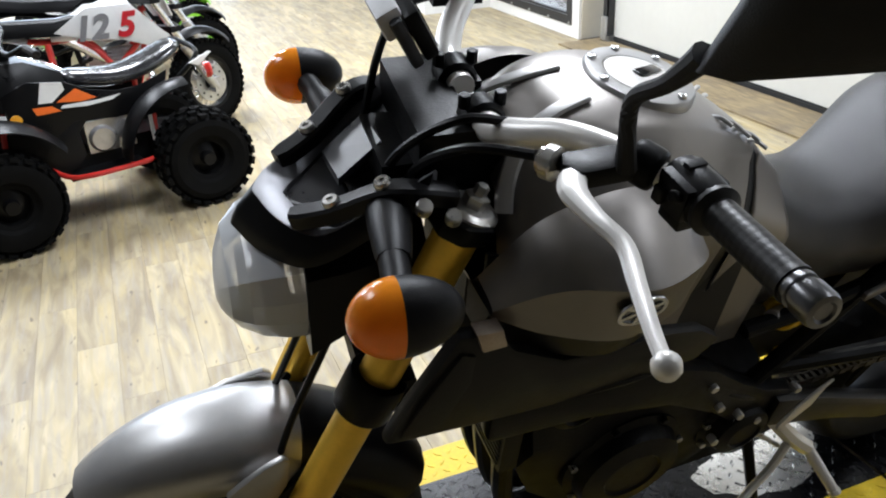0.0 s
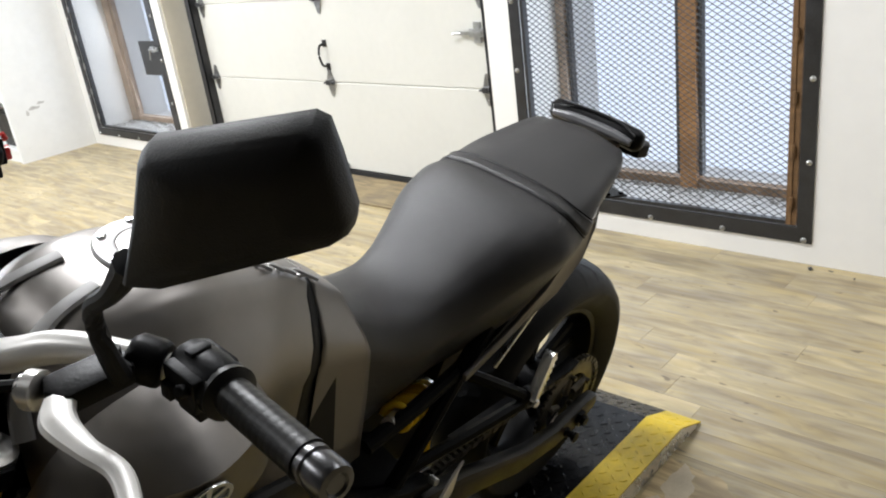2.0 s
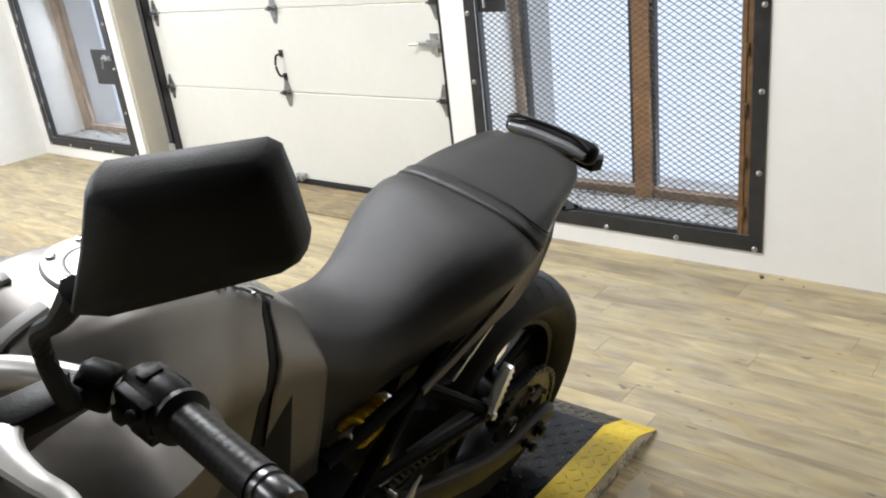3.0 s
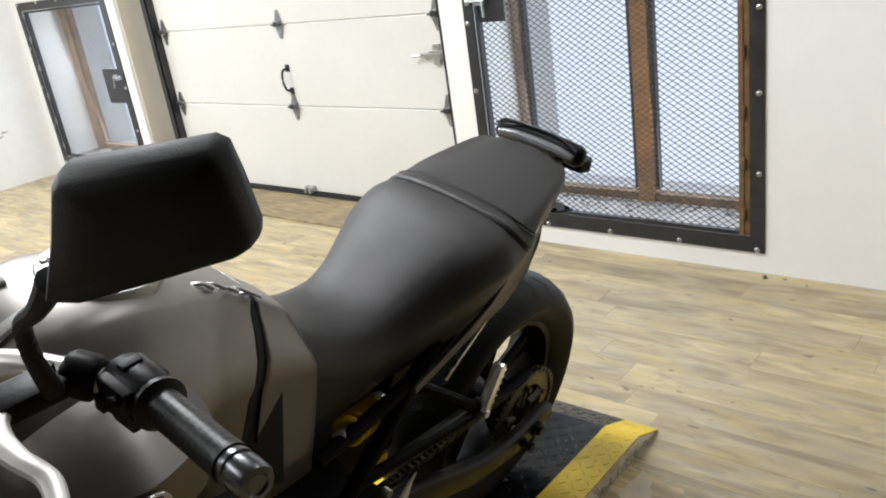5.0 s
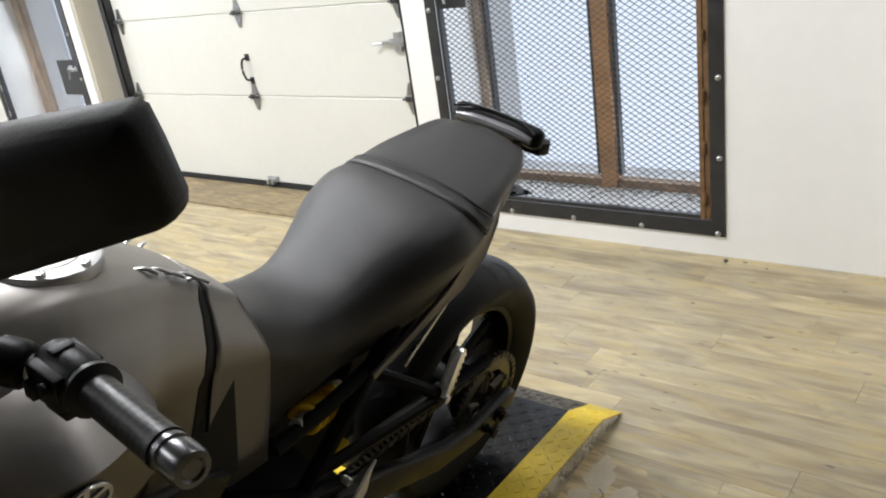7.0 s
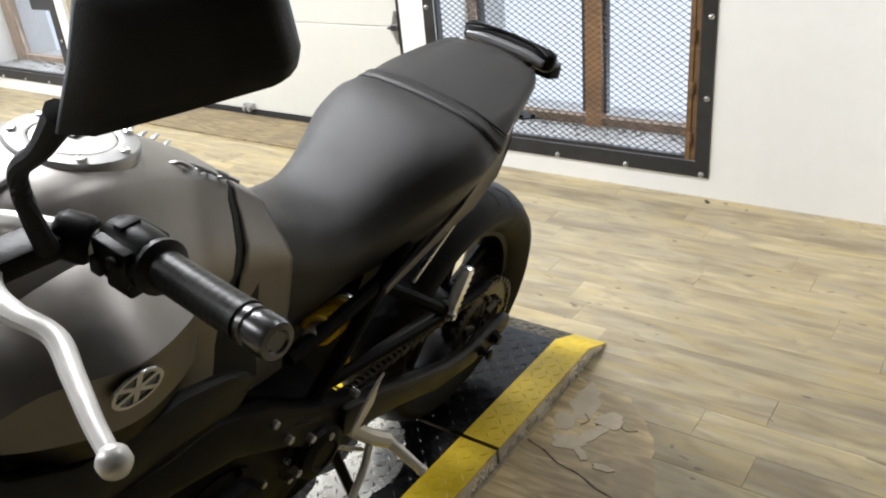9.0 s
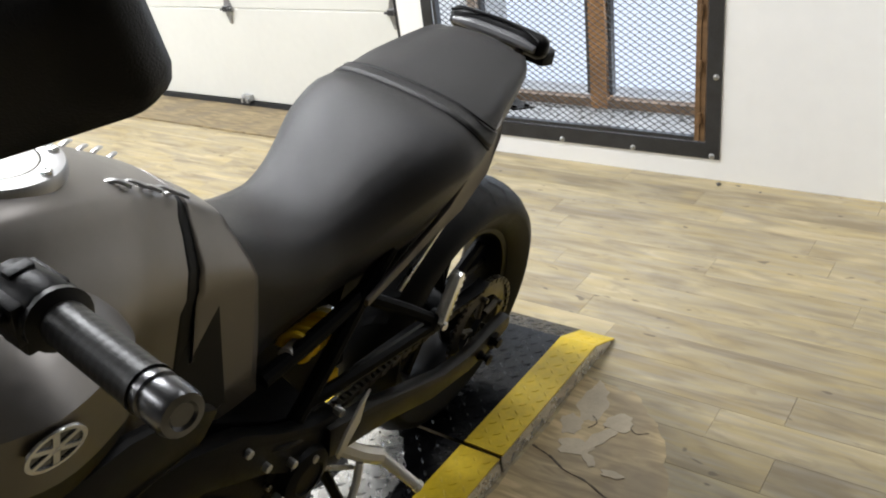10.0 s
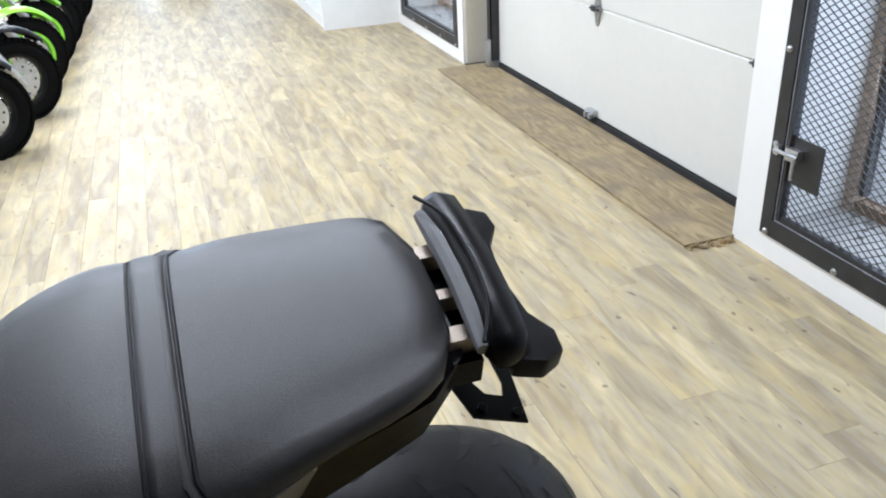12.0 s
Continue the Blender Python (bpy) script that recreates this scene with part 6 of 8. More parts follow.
lathe(bm, [(0, 0.03), (0.012, 0.03), (0.016, 0.02), (0.016, 0)], 14, axis_to((1.316, 0, 0.845), (1.4, 0, 0.845)))
bpart("bulb_shield", bm, M_REFL, "silver bulb shield", shell, steer=True)
# cowl: a sharp black lip that comes to a point, with a flat grey band inside it and the screen below
def cowl_line(half, n=41):
    return smooth_path(half + [(x, -y, z) for x, y, z in half[-2::-1]], n)


LIP_LOW = cowl_line([(1.170, 0.118, 1.020), (1.222, 0.113, 0.985), (1.268, 0.103, 0.951), (1.300, 0.088, 0.937), (1.336, 0.046, 0.933), (1.356, 0.012, 0.940), (1.361, 0.0, 0.942)])
LIP_TOP = cowl_line([(1.160, 0.108, 1.052), (1.215, 0.104, 1.017), (1.266, 0.092, 0.980), (1.293, 0.073, 0.972), (1.317, 0.042, 0.976), (1.330, 0.011, 0.981), (1.333, 0.0, 0.982)])
BAND_IN = cowl_line([(1.150, 0.092, 1.042), (1.200, 0.088, 1.008), (1.243, 0.074, 0.972), (1.268, 0.052, 0.964), (1.288, 0.026, 0.968), (1.298, 0.006, 0.973), (1.300, 0.0, 0.974)])
down = Vector((0, 0, -1))
bm = bmesh.new()
rings = []
for a, b, c in zip(LIP_LOW, LIP_TOP, BAND_IN):
    m = (a + b) / 2 + ((a - c) * Vector((1, 1, 0))).normalized() * 0.005
    rings.append([tuple(p) for p in (a, (a + m) / 2 + (m - b) * 0.06, m, b, b.lerp(c, 0.15) + down * 0.006, a.lerp(c, 0.35) + down * 0.004)])
loft(bm, rings)
cowl = bpart("cowl_lip", bm, M_BLACK, "satin black headlamp cowl", steer=True, smooth=0.7)
bm = bmesh.new()
loft(bm, [[tuple(p) for p in (b - down * 0.0015, b.lerp(c, 0.5) - down * 0.004, c, c + down * 0.012, b.lerp(c, 0.3) + down * 0.008)] for b, c in zip(LIP_TOP, BAND_IN)])
bpart("cowl_band", bm, M_COWLGREY, "grey cowl band", cowl, steer=True, smooth=0.6)
bm = bmesh.new()
edge = [c + down * 0.008 for c in BAND_IN]
loft(bm, [[tuple(p + down * 0.008) for p in edge], [tuple(p) for p in edge]])
bpart("fly_screen", bm, M_SCREEN, "dark grey fly screen", cowl, steer=True, smooth=0)
bm = bmesh.new()
q = [(1.246, -0.050, 0.990), (1.196, -0.062, 1.026), (1.190, 0.010, 1.034), (1.240, 0.018, 0.996)]
loft(bm, [[(x, y, z - 0.010) for x, y, z in q], q])
bevelled(bm, 0.003)
bpart("meter_plate", bm, M_SCREEN, "raised grey plate under the clocks", cowl, steer=True, smooth=0)
for s in (1, -1):
    bm = bmesh.new()
    C = smooth_path([(1.300, s * 0.056, 0.986), (1.258, s * 0.074, 1.002), (1.211, s * 0.098, 1.034), (1.180, s * 0.110, 1.040), (1.135, s * 0.112, 1.030)], 13)
    rings = []
    for i, c in enumerate(C):
        d = (C[min(i + 1, 12)] - C[max(i - 1, 0)]).normalized()
        side = d.cross(Vector((0, 0, 1))).normalized()
        up = side.cross(d)
        h = 0.0135 if i else 0.009
        rings.append([tuple(c + side * u * h + up * v) for u, v in ((-1, -0.014), (-1, 0.001), (-0.7, 0.004), (0.7, 0.004), (1, 0.001), (1, -0.014))])
    loft(bm, rings)
    br = bpart("screen_bracket", bm, M_DGREY, "dark grey screen bracket", steer=True, smooth=0.5)
    for x, y, z in ((1.258, 0.074, 1.006), (1.209, 0.098, 1.039)):
        bm = bmesh.new()
        lathe(bm, [(0.0095, 0), (0.0095, 0.004), (0.0078, 0.0068), (0.004, 0.0068), (0.004, 0.0045), (0, 0.0045)], 14, axis_to((x, s * y, z), (x + 0.03, s * y, z + 0.09)))
        bpart("bracket_bolt", bm, M_ALU, "silver button-head bolt", br, steer=True)
    for x, y, z in ((1.175, 0.128, 1.022), (1.145, 0.135, 1.010)):
        bm = bmesh.new()
        rod(bm, (x, s * y, z), (x, s * (y + 0.006), z + 0.012), 0.009, 10)
        bpart("clamp_bolt", bm, M_ALU, "bright bolt", steer=True)

# --- mudguard ---
def mudguard(name, a0, a1, k0, k1, mat, label, w0=1.0):
    bm = bmesh.new()
    rings = []
    cx, cz, R = 1.408, 0.285, 0.318
    for i in range(19):
        t = i / 18
        a = radians(a0 + (a1 - a0) * t)
        k = (k0 + (k1 - k0) * t)
        k = math.sin(math.pi * min(1, max(0.0, k))) ** 0.5
        w = (0.026 + 0.058 * k) * w0
        ring = []
        for y, d in ((-1, -0.062), (-0.97, -0.030), (-0.82, -0.007), (-0.45, 0.008), (0, 0.012), (0.45, 0.008), (0.82, -0.007), (0.97, -0.030), (1, -0.062)):
            ring.append((cx + (R + d * (0.5 + 0.5 * k)) * math.cos(a), y * w, cz + (R + d * (0.5 + 0.5 * k)) * math.sin(a)))
        for y, d in ((0.96, -0.062), (0.90, -0.034), (0, -0.002), (-0.90, -0.034), (-0.96, -0.062)):
            ring.append((cx + (R + (d - 0.004) * (0.5 + 0.5 * k)) * math.cos(a), y * w * 0.97, cz + (R + (d - 0.004) * (0.5 + 0.5 * k)) * math.sin(a)))
        rings.append(ring)
    loft(bm, rings)
    return bpart(name, bm, mat, label, steer=True, smooth=1.2)


mudguard("front_mudguard", 50, 108, 0.06, 0.55, M_SILVERP, "matt silver-grey front mudguard")
mudguard("mudguard_rear", 108.5, 152, 0.55, 0.80, M_BLACK, "black rear half of the mudguard", 0.97)

for y, o in ((0.088, [(1.427, 0.569), (1.395, 0.595), (1.371, 0.612), (1.348, 0.621), (1.340, 0.610), (1.346, 0.560), (1.362, 0.531)]), (-0.085, [(1.436, 0.545), (1.432, 0.573), (1.391, 0.590), (1.337, 0.596), (1.325, 0.585), (1.333, 0.531)])):
    side_plate("mudguard_fin", o, y, 0.010, M_SILVERP, "silver-grey mudguard side fin", 0.003)

# ---- the parked machines and the far end of the shop ----
M_KNOB = material("black_knobby_rubber", (0.004, 0.004, 0.004), 0.75, 0.0, 20, 0.25, 0.3, 150, spec=0.06)
M_BLKPL = material("black_moulded_plastic", (0.004, 0.004, 0.0045), 0.34, 0.0, 12, 0.2, rough_var=0.08, spec=0.16)
M_ORANGE = material("orange_decal", (0.78, 0.15, 0.02), 0.30, 0.0, 12, 0.08)
M_WHITEPL = material("white_moulded_plastic", (0.72, 0.72, 0.71), 0.30, 0.0, 9, 0.05)
M_GREYDEC = material("grey_decal", (0.22, 0.22, 0.23), 0.35, 0.0, 12, 0.1)
M_REDFR = material("red_frame_paint", (0.50, 0.025, 0.018), 0.30, 0.0, 14, 0.12, coat=0.3)
M_LIME = material("lime_green_plastic", (0.24, 0.62, 0.03), 0.32, 0.0, 12, 0.08)
M_REDPL = material("red_moulded_plastic", (0.52, 0.02, 0.03), 0.30, 0.0, 12, 0.08)
M_CASTALU = material("rough_cast_aluminium", (0.52, 0.52, 0.53), 0.36, 0.85, 30, 0.2, 0.2, 120)
M_FILM = material("seat_vinyl_under_film", (0.020, 0.020, 0.022), 0.22, 0.0, 26, 0.4, 0.9, 34, coat=0.7, rough_var=0.12)
M_REFLECT = material("amber_reflector", (0.80, 0.36, 0.02), 0.25, 0.0, 30, 0.08, coat=0.4)
M_LAMPRED = material("red_lamp_plastic", (0.48, 0.02, 0.015), 0.18, 0.0, 30, 0.1, coat=0.4)
M_CARD = material("white_carton", (0.70, 0.70, 0.69), 0.6, 0.0, 6, 0.06)
M_BLUE = material("blue_carton_print", (0.075, 0.15, 0.30), 0.6, 0.0, 14, 0.25)
M_SHELF = material("white_shelf_laminate", (0.76, 0.76, 0.745), 0.5, 0.0, 2.2, 0.05, 0.05)
M_SMUDGE = material("grey_scuff", (0.46, 0.45, 0.43), 0.6, 0.0, 30, 0.3)
M_HELMET = material("glossy_black_shell", (0.015, 0.015, 0.017), 0.12, 0.0, 20, 0.2, coat=0.5)


def across(x, y, z):
    """The pose at a point whose z axis points along the vehicle's y."""
    return Matrix.Translation((x, y, z)) @ Matrix.Rotation(radians(90), 4, "X")


def side_slab(name, outline, y, thick, mat, parent, label="", bevel=0.006, flare=None):
    """A moulded panel: an outline in x, z, thickness along y, bulged by flare."""
    bm = bmesh.new()
    slab(bm, outline, thick, Matrix.Translation((0, y, 0)) @ XZ)
    if flare:
        for v in bm.verts:
            v.co.y += flare(v.co.x, v.co.z)
    if bevel:
        bevelled(bm, bevel)
    return part(name, bm, mat, parent, label)


def tyre_on(th, name, x, y, z, R, w, rim_r, mat_rim, knobs, spokes, disc_side=0, label=""):
    """Tyre with tread blocks, rim, hub, spokes and a brake disc."""
    tm = across(x, y, z)
    h = w / 2
    bm = bmesh.new()
    k = 0.010 if knobs else 0.0
    pr = [(rim_r - 0.003, -h * 0.72), (rim_r + 0.010, -h * 0.88), ((rim_r + R) / 2, -h), (R - 0.022 - k, -h * 0.92), (R - 0.006 - k, -h * 0.6), (R - k, 0)]
    pr += [(r, -v) for r, v in pr[-2::-1]]
    lathe(bm, pr, 44, tm)
    wh = part(name, bm, M_KNOB, th, label, smooth=0.5)
    if knobs:
        bm = bmesh.new()
        n = knobs
        for i in range(n):
            for row, (hh, rr) in enumerate(((-0.80, -0.008), (-0.30, 0), (0.30, 0), (0.80, -0.008))):
                a = 2 * math.pi * (i + 0.5 * (row % 2)) / n
                m = tm @ Matrix.Rotation(a, 4, "Z") @ Matrix.Translation((R - 0.012 + rr, 0, hh * h))
                box(bm, 0, 0.014, -0.30 * 6.283 * R / n, 0.30 * 6.283 * R / n, -h * 0.19, h * 0.19, m)
        tagged(part("tread", bm, M_KNOB, wh, "chunky black tread blocks", smooth=0), kind="stuff")
    bm = bmesh.new()
    rp = [(rim_r + 0.008, -h * 0.74), (rim_r - 0.012, -h * 0.66), (rim_r - 0.018, 0), (rim_r - 0.012, h * 0.66), (rim_r + 0.008, h * 0.74), (rim_r - 0.020, h * 0.62), (rim_r - 0.026, 0), (rim_r - 0.020, -h * 0.62)]
    lathe(bm, rp, 40, tm, closed=True)
    part("rim", bm, mat_rim, wh)
    bm = bmesh.new()
    lathe(bm, [(0, -h * 0.8), (0.026, -h * 0.8), (0.030, -h * 0.5), (0.030, h * 0.5), (0.026, h * 0.8), (0, h * 0.8)], 18, tm)
    part("hub", bm, M_CASTALU if mat_rim not in (M_BLKPL, M_KNOB) else M_BLKPL, wh)
    for i in range(spokes):
        bm = bmesh.new()
        a = 2 * math.pi * i / spokes
        if spokes > 12:
            s = 1 if i % 2 else -1
            b = a + 0.35 * (1 if (i // 2) % 2 else -1)
            p = tm @ Vector((0.028 * math.cos(a), 0.028 * math.sin(a), s * h * 0.45))
            q = tm @ Vector(((rim_r - 0.018) * math.cos(b), (rim_r - 0.018) * math.sin(b), s * h * 0.1))
            rod(bm, p, q, 0.0022, 6)
        else:
            p = tm @ Vector((0.026 * math.cos(a), 0.026 * math.sin(a), 0))
            q = tm @ Vector(((rim_r - 0.016) * math.cos(a), (rim_r - 0.016) * math.sin(a), 0))
            rod(bm, p, q, 0.016, 8, 0.011)
        part("spoke", bm, mat_rim if spokes <= 12 else M_CHROME, wh)
    if disc_side:
        bm = bmesh.new()
        dz = disc_side * h * 0.9
        lathe(bm, [(0.045, dz - 0.0018), (rim_r * 0.66, dz - 0.0018), (rim_r * 0.66, dz + 0.0018), (0.045, dz + 0.0018)], 32, tm, closed=True)
        part("brake_disc", bm, M_ZINC, wh, "steel brake disc")
        for i in range(10):
            bm = bmesh.new()
            a = 2 * math.pi * i / 10
            p = tm @ Vector((rim_r * 0.52 * math.cos(a), rim_r * 0.52 * math.sin(a), dz - disc_side * 0.0005))
            q = tm @ Vector((rim_r * 0.52 * math.cos(a), rim_r * 0.52 * math.sin(a), dz + disc_side * 0.0026))
            rod(bm, p, q, 0.007, 8)
            part("disc_slot", bm, M_SEAL, wh)
    return wh


def fender_strip(bm, cx, cz, R, a0, a1, w, t=0.004, crown=0.02, y=0.0, tip=0.45):
    """A curved mudguard round an axle between two angles, narrowing to its tips."""
    rings = []
    n = 18
    for i in range(n + 1):
        u = i / n
        a = radians(a0 + (a1 - a0) * u)
        ww = w / 2 * (tip + (1 - tip) * math.sin(math.pi * min(max(u, 0.02), 0.98)) ** 0.6)
        top, low = [], []
        for s in (-1, -0.85, -0.4, 0, 0.4, 0.85, 1):
            r = R - crown * s * s
            top.append((cx + (r + t) * math.cos(a), y + s * ww, cz + (r + t) * math.sin(a)))
            low.append((cx + r * math.cos(a), y + s * ww * 0.97, cz + r * math.sin(a)))
        rings.append(top + low[::-1])
    loft(bm, rings)


def parked_bike(at, yaw, lean, body, rim, frame, label, plate="", shroud=None, spokes=28):
    """Small dirt bike, front wheel at its origin, body running back along -x."""
    th = thing("parked_motorcycle", label, "motorcycle", Matrix.Translation((*at, 0)) @ Matrix.Rotation(radians(yaw), 4, "Z") @ Matrix.Rotation(radians(lean), 4, "X"), "row of parked motorcycles")
    R, z = 0.232, 0.232
    tyre_on(th, "front_wheel", 0, 0, z, R, 0.075, 0.150, rim, 40, spokes, 1, "black tyre on a spoked wheel")
    tyre_on(th, "rear_wheel", -1.02, 0, 0.205, 0.205, 0.09, 0.130, rim, 36, spokes, 0, "black tyre on a spoked wheel")
    for s in (1, -1):
        bm = bmesh.new()
        rod(bm, (0.0, s * 0.075, z - 0.03), (-0.16, s * 0.075, 0.46), 0.024, 14, 0.027)
        box(bm, -0.03, 0.03, s * 0.075 - 0.02, s * 0.075 + 0.02, z - 0.045, z + 0.03)
        part("fork_leg", bm, M_CASTALU, th, "bare alloy fork leg")
        bm = bmesh.new()
        rod(bm, (-0.155, s * 0.075, 0.45), (-0.315, s * 0.075, 0.72), 0.018, 14)
        part("fork_tube", bm, M_CHROME, th)
        bm = bmesh.new()
        rod(bm, (-0.335, s * 0.21, 0.83), (-0.375, s * 0.35, 0.835), 0.016, 12)
        part("grip", bm, M_RUBBER, th)
        bm = bmesh.new()
        hose(bm, [(-0.30, s * 0.20, 0.83), (-0.275, s * 0.26, 0.825), (-0.285, s * 0.34, 0.815)], 0.006, 10, 6, 0.6)
        part("lever", bm, M_CASTALU if rim is not M_LIME else M_BLKPL, th)
    for zz, xx in ((0.55, -0.215), (0.70, -0.305)):
        bm = bmesh.new()
        box(bm, xx - 0.03, xx + 0.03, -0.105, 0.105, zz - 0.014, zz + 0.014)
        bevelled(bm, 0.006)
        part("fork_clamp", bm, M_BLKPL, th)
    bm = bmesh.new()
    hose(bm, [(-0.375, -0.35, 0.835), (-0.335, -0.20, 0.83), (-0.31, -0.10, 0.775), (-0.31, 0.10, 0.775), (-0.335, 0.20, 0.83), (-0.375, 0.35, 0.835)], 0.011, 30, 10)
    part("handlebar", bm, M_BLKPL if rim is not M_BLKPL else M_CASTALU, th)
    bm = bmesh.new()
    fender_strip(bm, -0.03, z + 0.01, R + 0.055, 42, 128, 0.13, crown=0.03)
    part("front_fender", bm, M_BLKPL if plate else body, th)
    bm = bmesh.new()
    slab(bm, [(-0.075, -0.10), (0.075, -0.10), (0.10, 0.02), (0.07, 0.10), (-0.07, 0.10), (-0.10, 0.02)], 0.010, Matrix.Translation((-0.245, 0, 0.70)) @ Matrix.Rotation(radians(62), 4, "Y") @ Matrix.Rotation(radians(90), 4, "Z"))
    bevelled(bm, 0.004)
    part("front_plate", bm, body, th)
    # tank with side shrouds
    bm = bmesh.new()
    rings = []
    for x, wd, z0, z1 in ((-0.30, 0.05, 0.56, 0.64), (-0.36, 0.09, 0.52, 0.71), (-0.48, 0.11, 0.52, 0.72), (-0.62, 0.09, 0.54, 0.67), (-0.74, 0.05, 0.55, 0.61)):
        rings.append([(x, wd * math.cos(a) * (1 - 0.15 * math.sin(a)), (z0 + z1) / 2 + (z1 - z0) / 2 * math.sin(a)) for a in [i * math.pi / 8 for i in range(16)]])
    loft(bm, rings)
    tank = part("tank", bm, body if shroud is None else M_BLKPL, th)
    for s in (1, -1):
        pts = [(-0.17, 0.50), (-0.25, 0.58), (-0.36, 0.70), (-0.56, 0.70), (-0.72, 0.60), (-0.60, 0.56), (-0.42, 0.535), (-0.30, 0.49)]
        sh = side_slab("shroud", pts if s > 0 else pts[::-1], s * 0.125, 0.008, shroud or body, th, flare=lambda x, zz, s=s: s * (0.035 * max(0, x + 0.55) - 0.10 * max(0, zz - 0.62)))
        if plate:
            for i, (xa, mt) in enumerate(((-0.31, M_REDPL), (-0.43, M_GREYDEC), (-0.51, M_GREYDEC))):
                if i < len(plate):
                    cu = bpy.data.curves.new("number_decal", "FONT")
                    cu.body, cu.size, cu.extrude, cu.shear, cu.offset = plate[::-1][i], 0.155, 0.0006, 0.3, 0.006
                    cu.materials.append(mt)
                    ob = new("number_decal", cu)
                    ob.parent = sh
                    dx = -0.13
                    yo = s * (0.135 + 0.035 * (xa + 0.60))
                    ob.matrix_local = Matrix.Translation((xa + (0.0 if s < 0 else 0.09) + dx, yo, 0.555)) @ Matrix.Rotation(radians(-3.0 * s) if s > 0 else radians(2), 4, "Z") @ Matrix.Rotation(radians(90 if s < 0 else 90), 4, "X") @ (Matrix.Identity(4) if s < 0 else Matrix.Rotation(radians(180), 4, "Y"))
    bm = bmesh.new()
    rings = []
    for x, wd, z0, z1 in ((-0.56, 0.055, 0.60, 0.675), (-0.70, 0.08, 0.58, 0.655), (-0.95, 0.085, 0.60, 0.67), (-1.15, 0.07, 0.63, 0.705)):
        rings.append([(x, wd * c, z0 + (z1 - z0) * d) for c, d in ((-1, 0.0), (-1, 0.7), (-0.7, 1), (0.7, 1), (1, 0.7), (1, 0.0))])
    loft(bm, rings)
    part("seat", bm, M_BLKPL, th, "black vinyl seat", smooth=0.9)
    bm = bmesh.new()
    fender_strip(bm, -1.02, 0.26, 0.36, 60, 150, 0.15, crown=0.03)
    part("rear_fender", bm, body, th)
    tubes = [("frame_tube", [(-0.28, 0, 0.66), (-0.45, 0, 0.60), (-0.75, 0, 0.55), (-1.05, 0, 0.62)])]
    for s in (1, -1):
        tubes += [("frame_tube", [(-0.27, s * 0.03, 0.60), (-0.36, s * 0.07, 0.36), (-0.46, s * 0.08, 0.20), (-0.68, s * 0.08, 0.19), (-0.74, s * 0.08, 0.32), (-0.76, s * 0.07, 0.55)]),
                  ("frame_tube", [(-0.30, s * 0.05, 0.55), (-0.48, s * 0.085, 0.40), (-0.74, s * 0.08, 0.30)]), ("frame_tube", [(-0.48, s * 0.085, 0.40), (-0.55, s * 0.08, 0.50), (-0.62, s * 0.06, 0.55)]),
                  ("swingarm", [(-0.72, s * 0.07, 0.28), (-0.90, s * 0.075, 0.24), (-1.04, s * 0.075, 0.205)])]
    for nm, pts in tubes:
        bm = bmesh.new()
        hose(bm, pts, 0.014, 18, 8)
        part(nm, bm, frame, th)
    bm = bmesh.new()
    box(bm, -0.70, -0.44, -0.075, 0.075, 0.21, 0.36)
    bevelled(bm, 0.02)
    lathe(bm, [(0, -0.11), (0.06, -0.11), (0.07, -0.095), (0.07, 0.095), (0.06, 0.11), (0, 0.11)], 20, across(-0.50, 0, 0.28))
    lathe(bm, [(0, -0.10), (0.05, -0.10), (0.055, 0.10), (0, 0.10)], 20, across(-0.62, 0, 0.30))
    box(bm, -0.48, -0.38, -0.045, 0.045, 0.34, 0.49)
    en = part("engine", bm, M_CASTALU, th, "cast aluminium engine")
    bm = bmesh.new()
    for i in range(6):
        box(bm, -0.50, -0.36, -0.06, 0.06, 0.385 + i * 0.018, 0.393 + i * 0.018)
    tagged(part("cooling_fins", bm, M_CASTALU, en, "thin cast cooling fins", smooth=0), kind="stuff")
    bm = bmesh.new()
    hose(bm, [(-0.40, -0.03, 0.44), (-0.32, -0.06, 0.36), (-0.36, -0.11, 0.26), (-0.58, -0.13, 0.30), (-0.78, -0.13, 0.44), (-0.95, -0.13, 0.50)], 0.018, 26, 10, 1.0, (1, 1, 1, 1, 1.9, 2.0))
    part("exhaust", bm, M_CHROME, th)
    bm = bmesh.new()
    rod(bm, (-0.55, 0.11, 0.22), (-0.50, 0.23, 0.005), 0.008, 8)
    part("side_stand", bm, M_BLKPL, th)
    # the bars and front wheel are turned to the left on the steering lock
    lock = Matrix.Translation((-0.20, 0, 0)) @ Matrix.Rotation(radians(30), 4, "Z") @ Matrix.Translation((0.20, 0, 0))
    for o in th.children:
        if o.name.split(".")[0] in ("front_wheel", "fork_leg", "fork_tube", "grip", "lever", "fork_clamp", "handlebar", "front_fender", "front_plate"):
            for q in [o] + list(o.children):
                q.data.transform(lock)
    return th


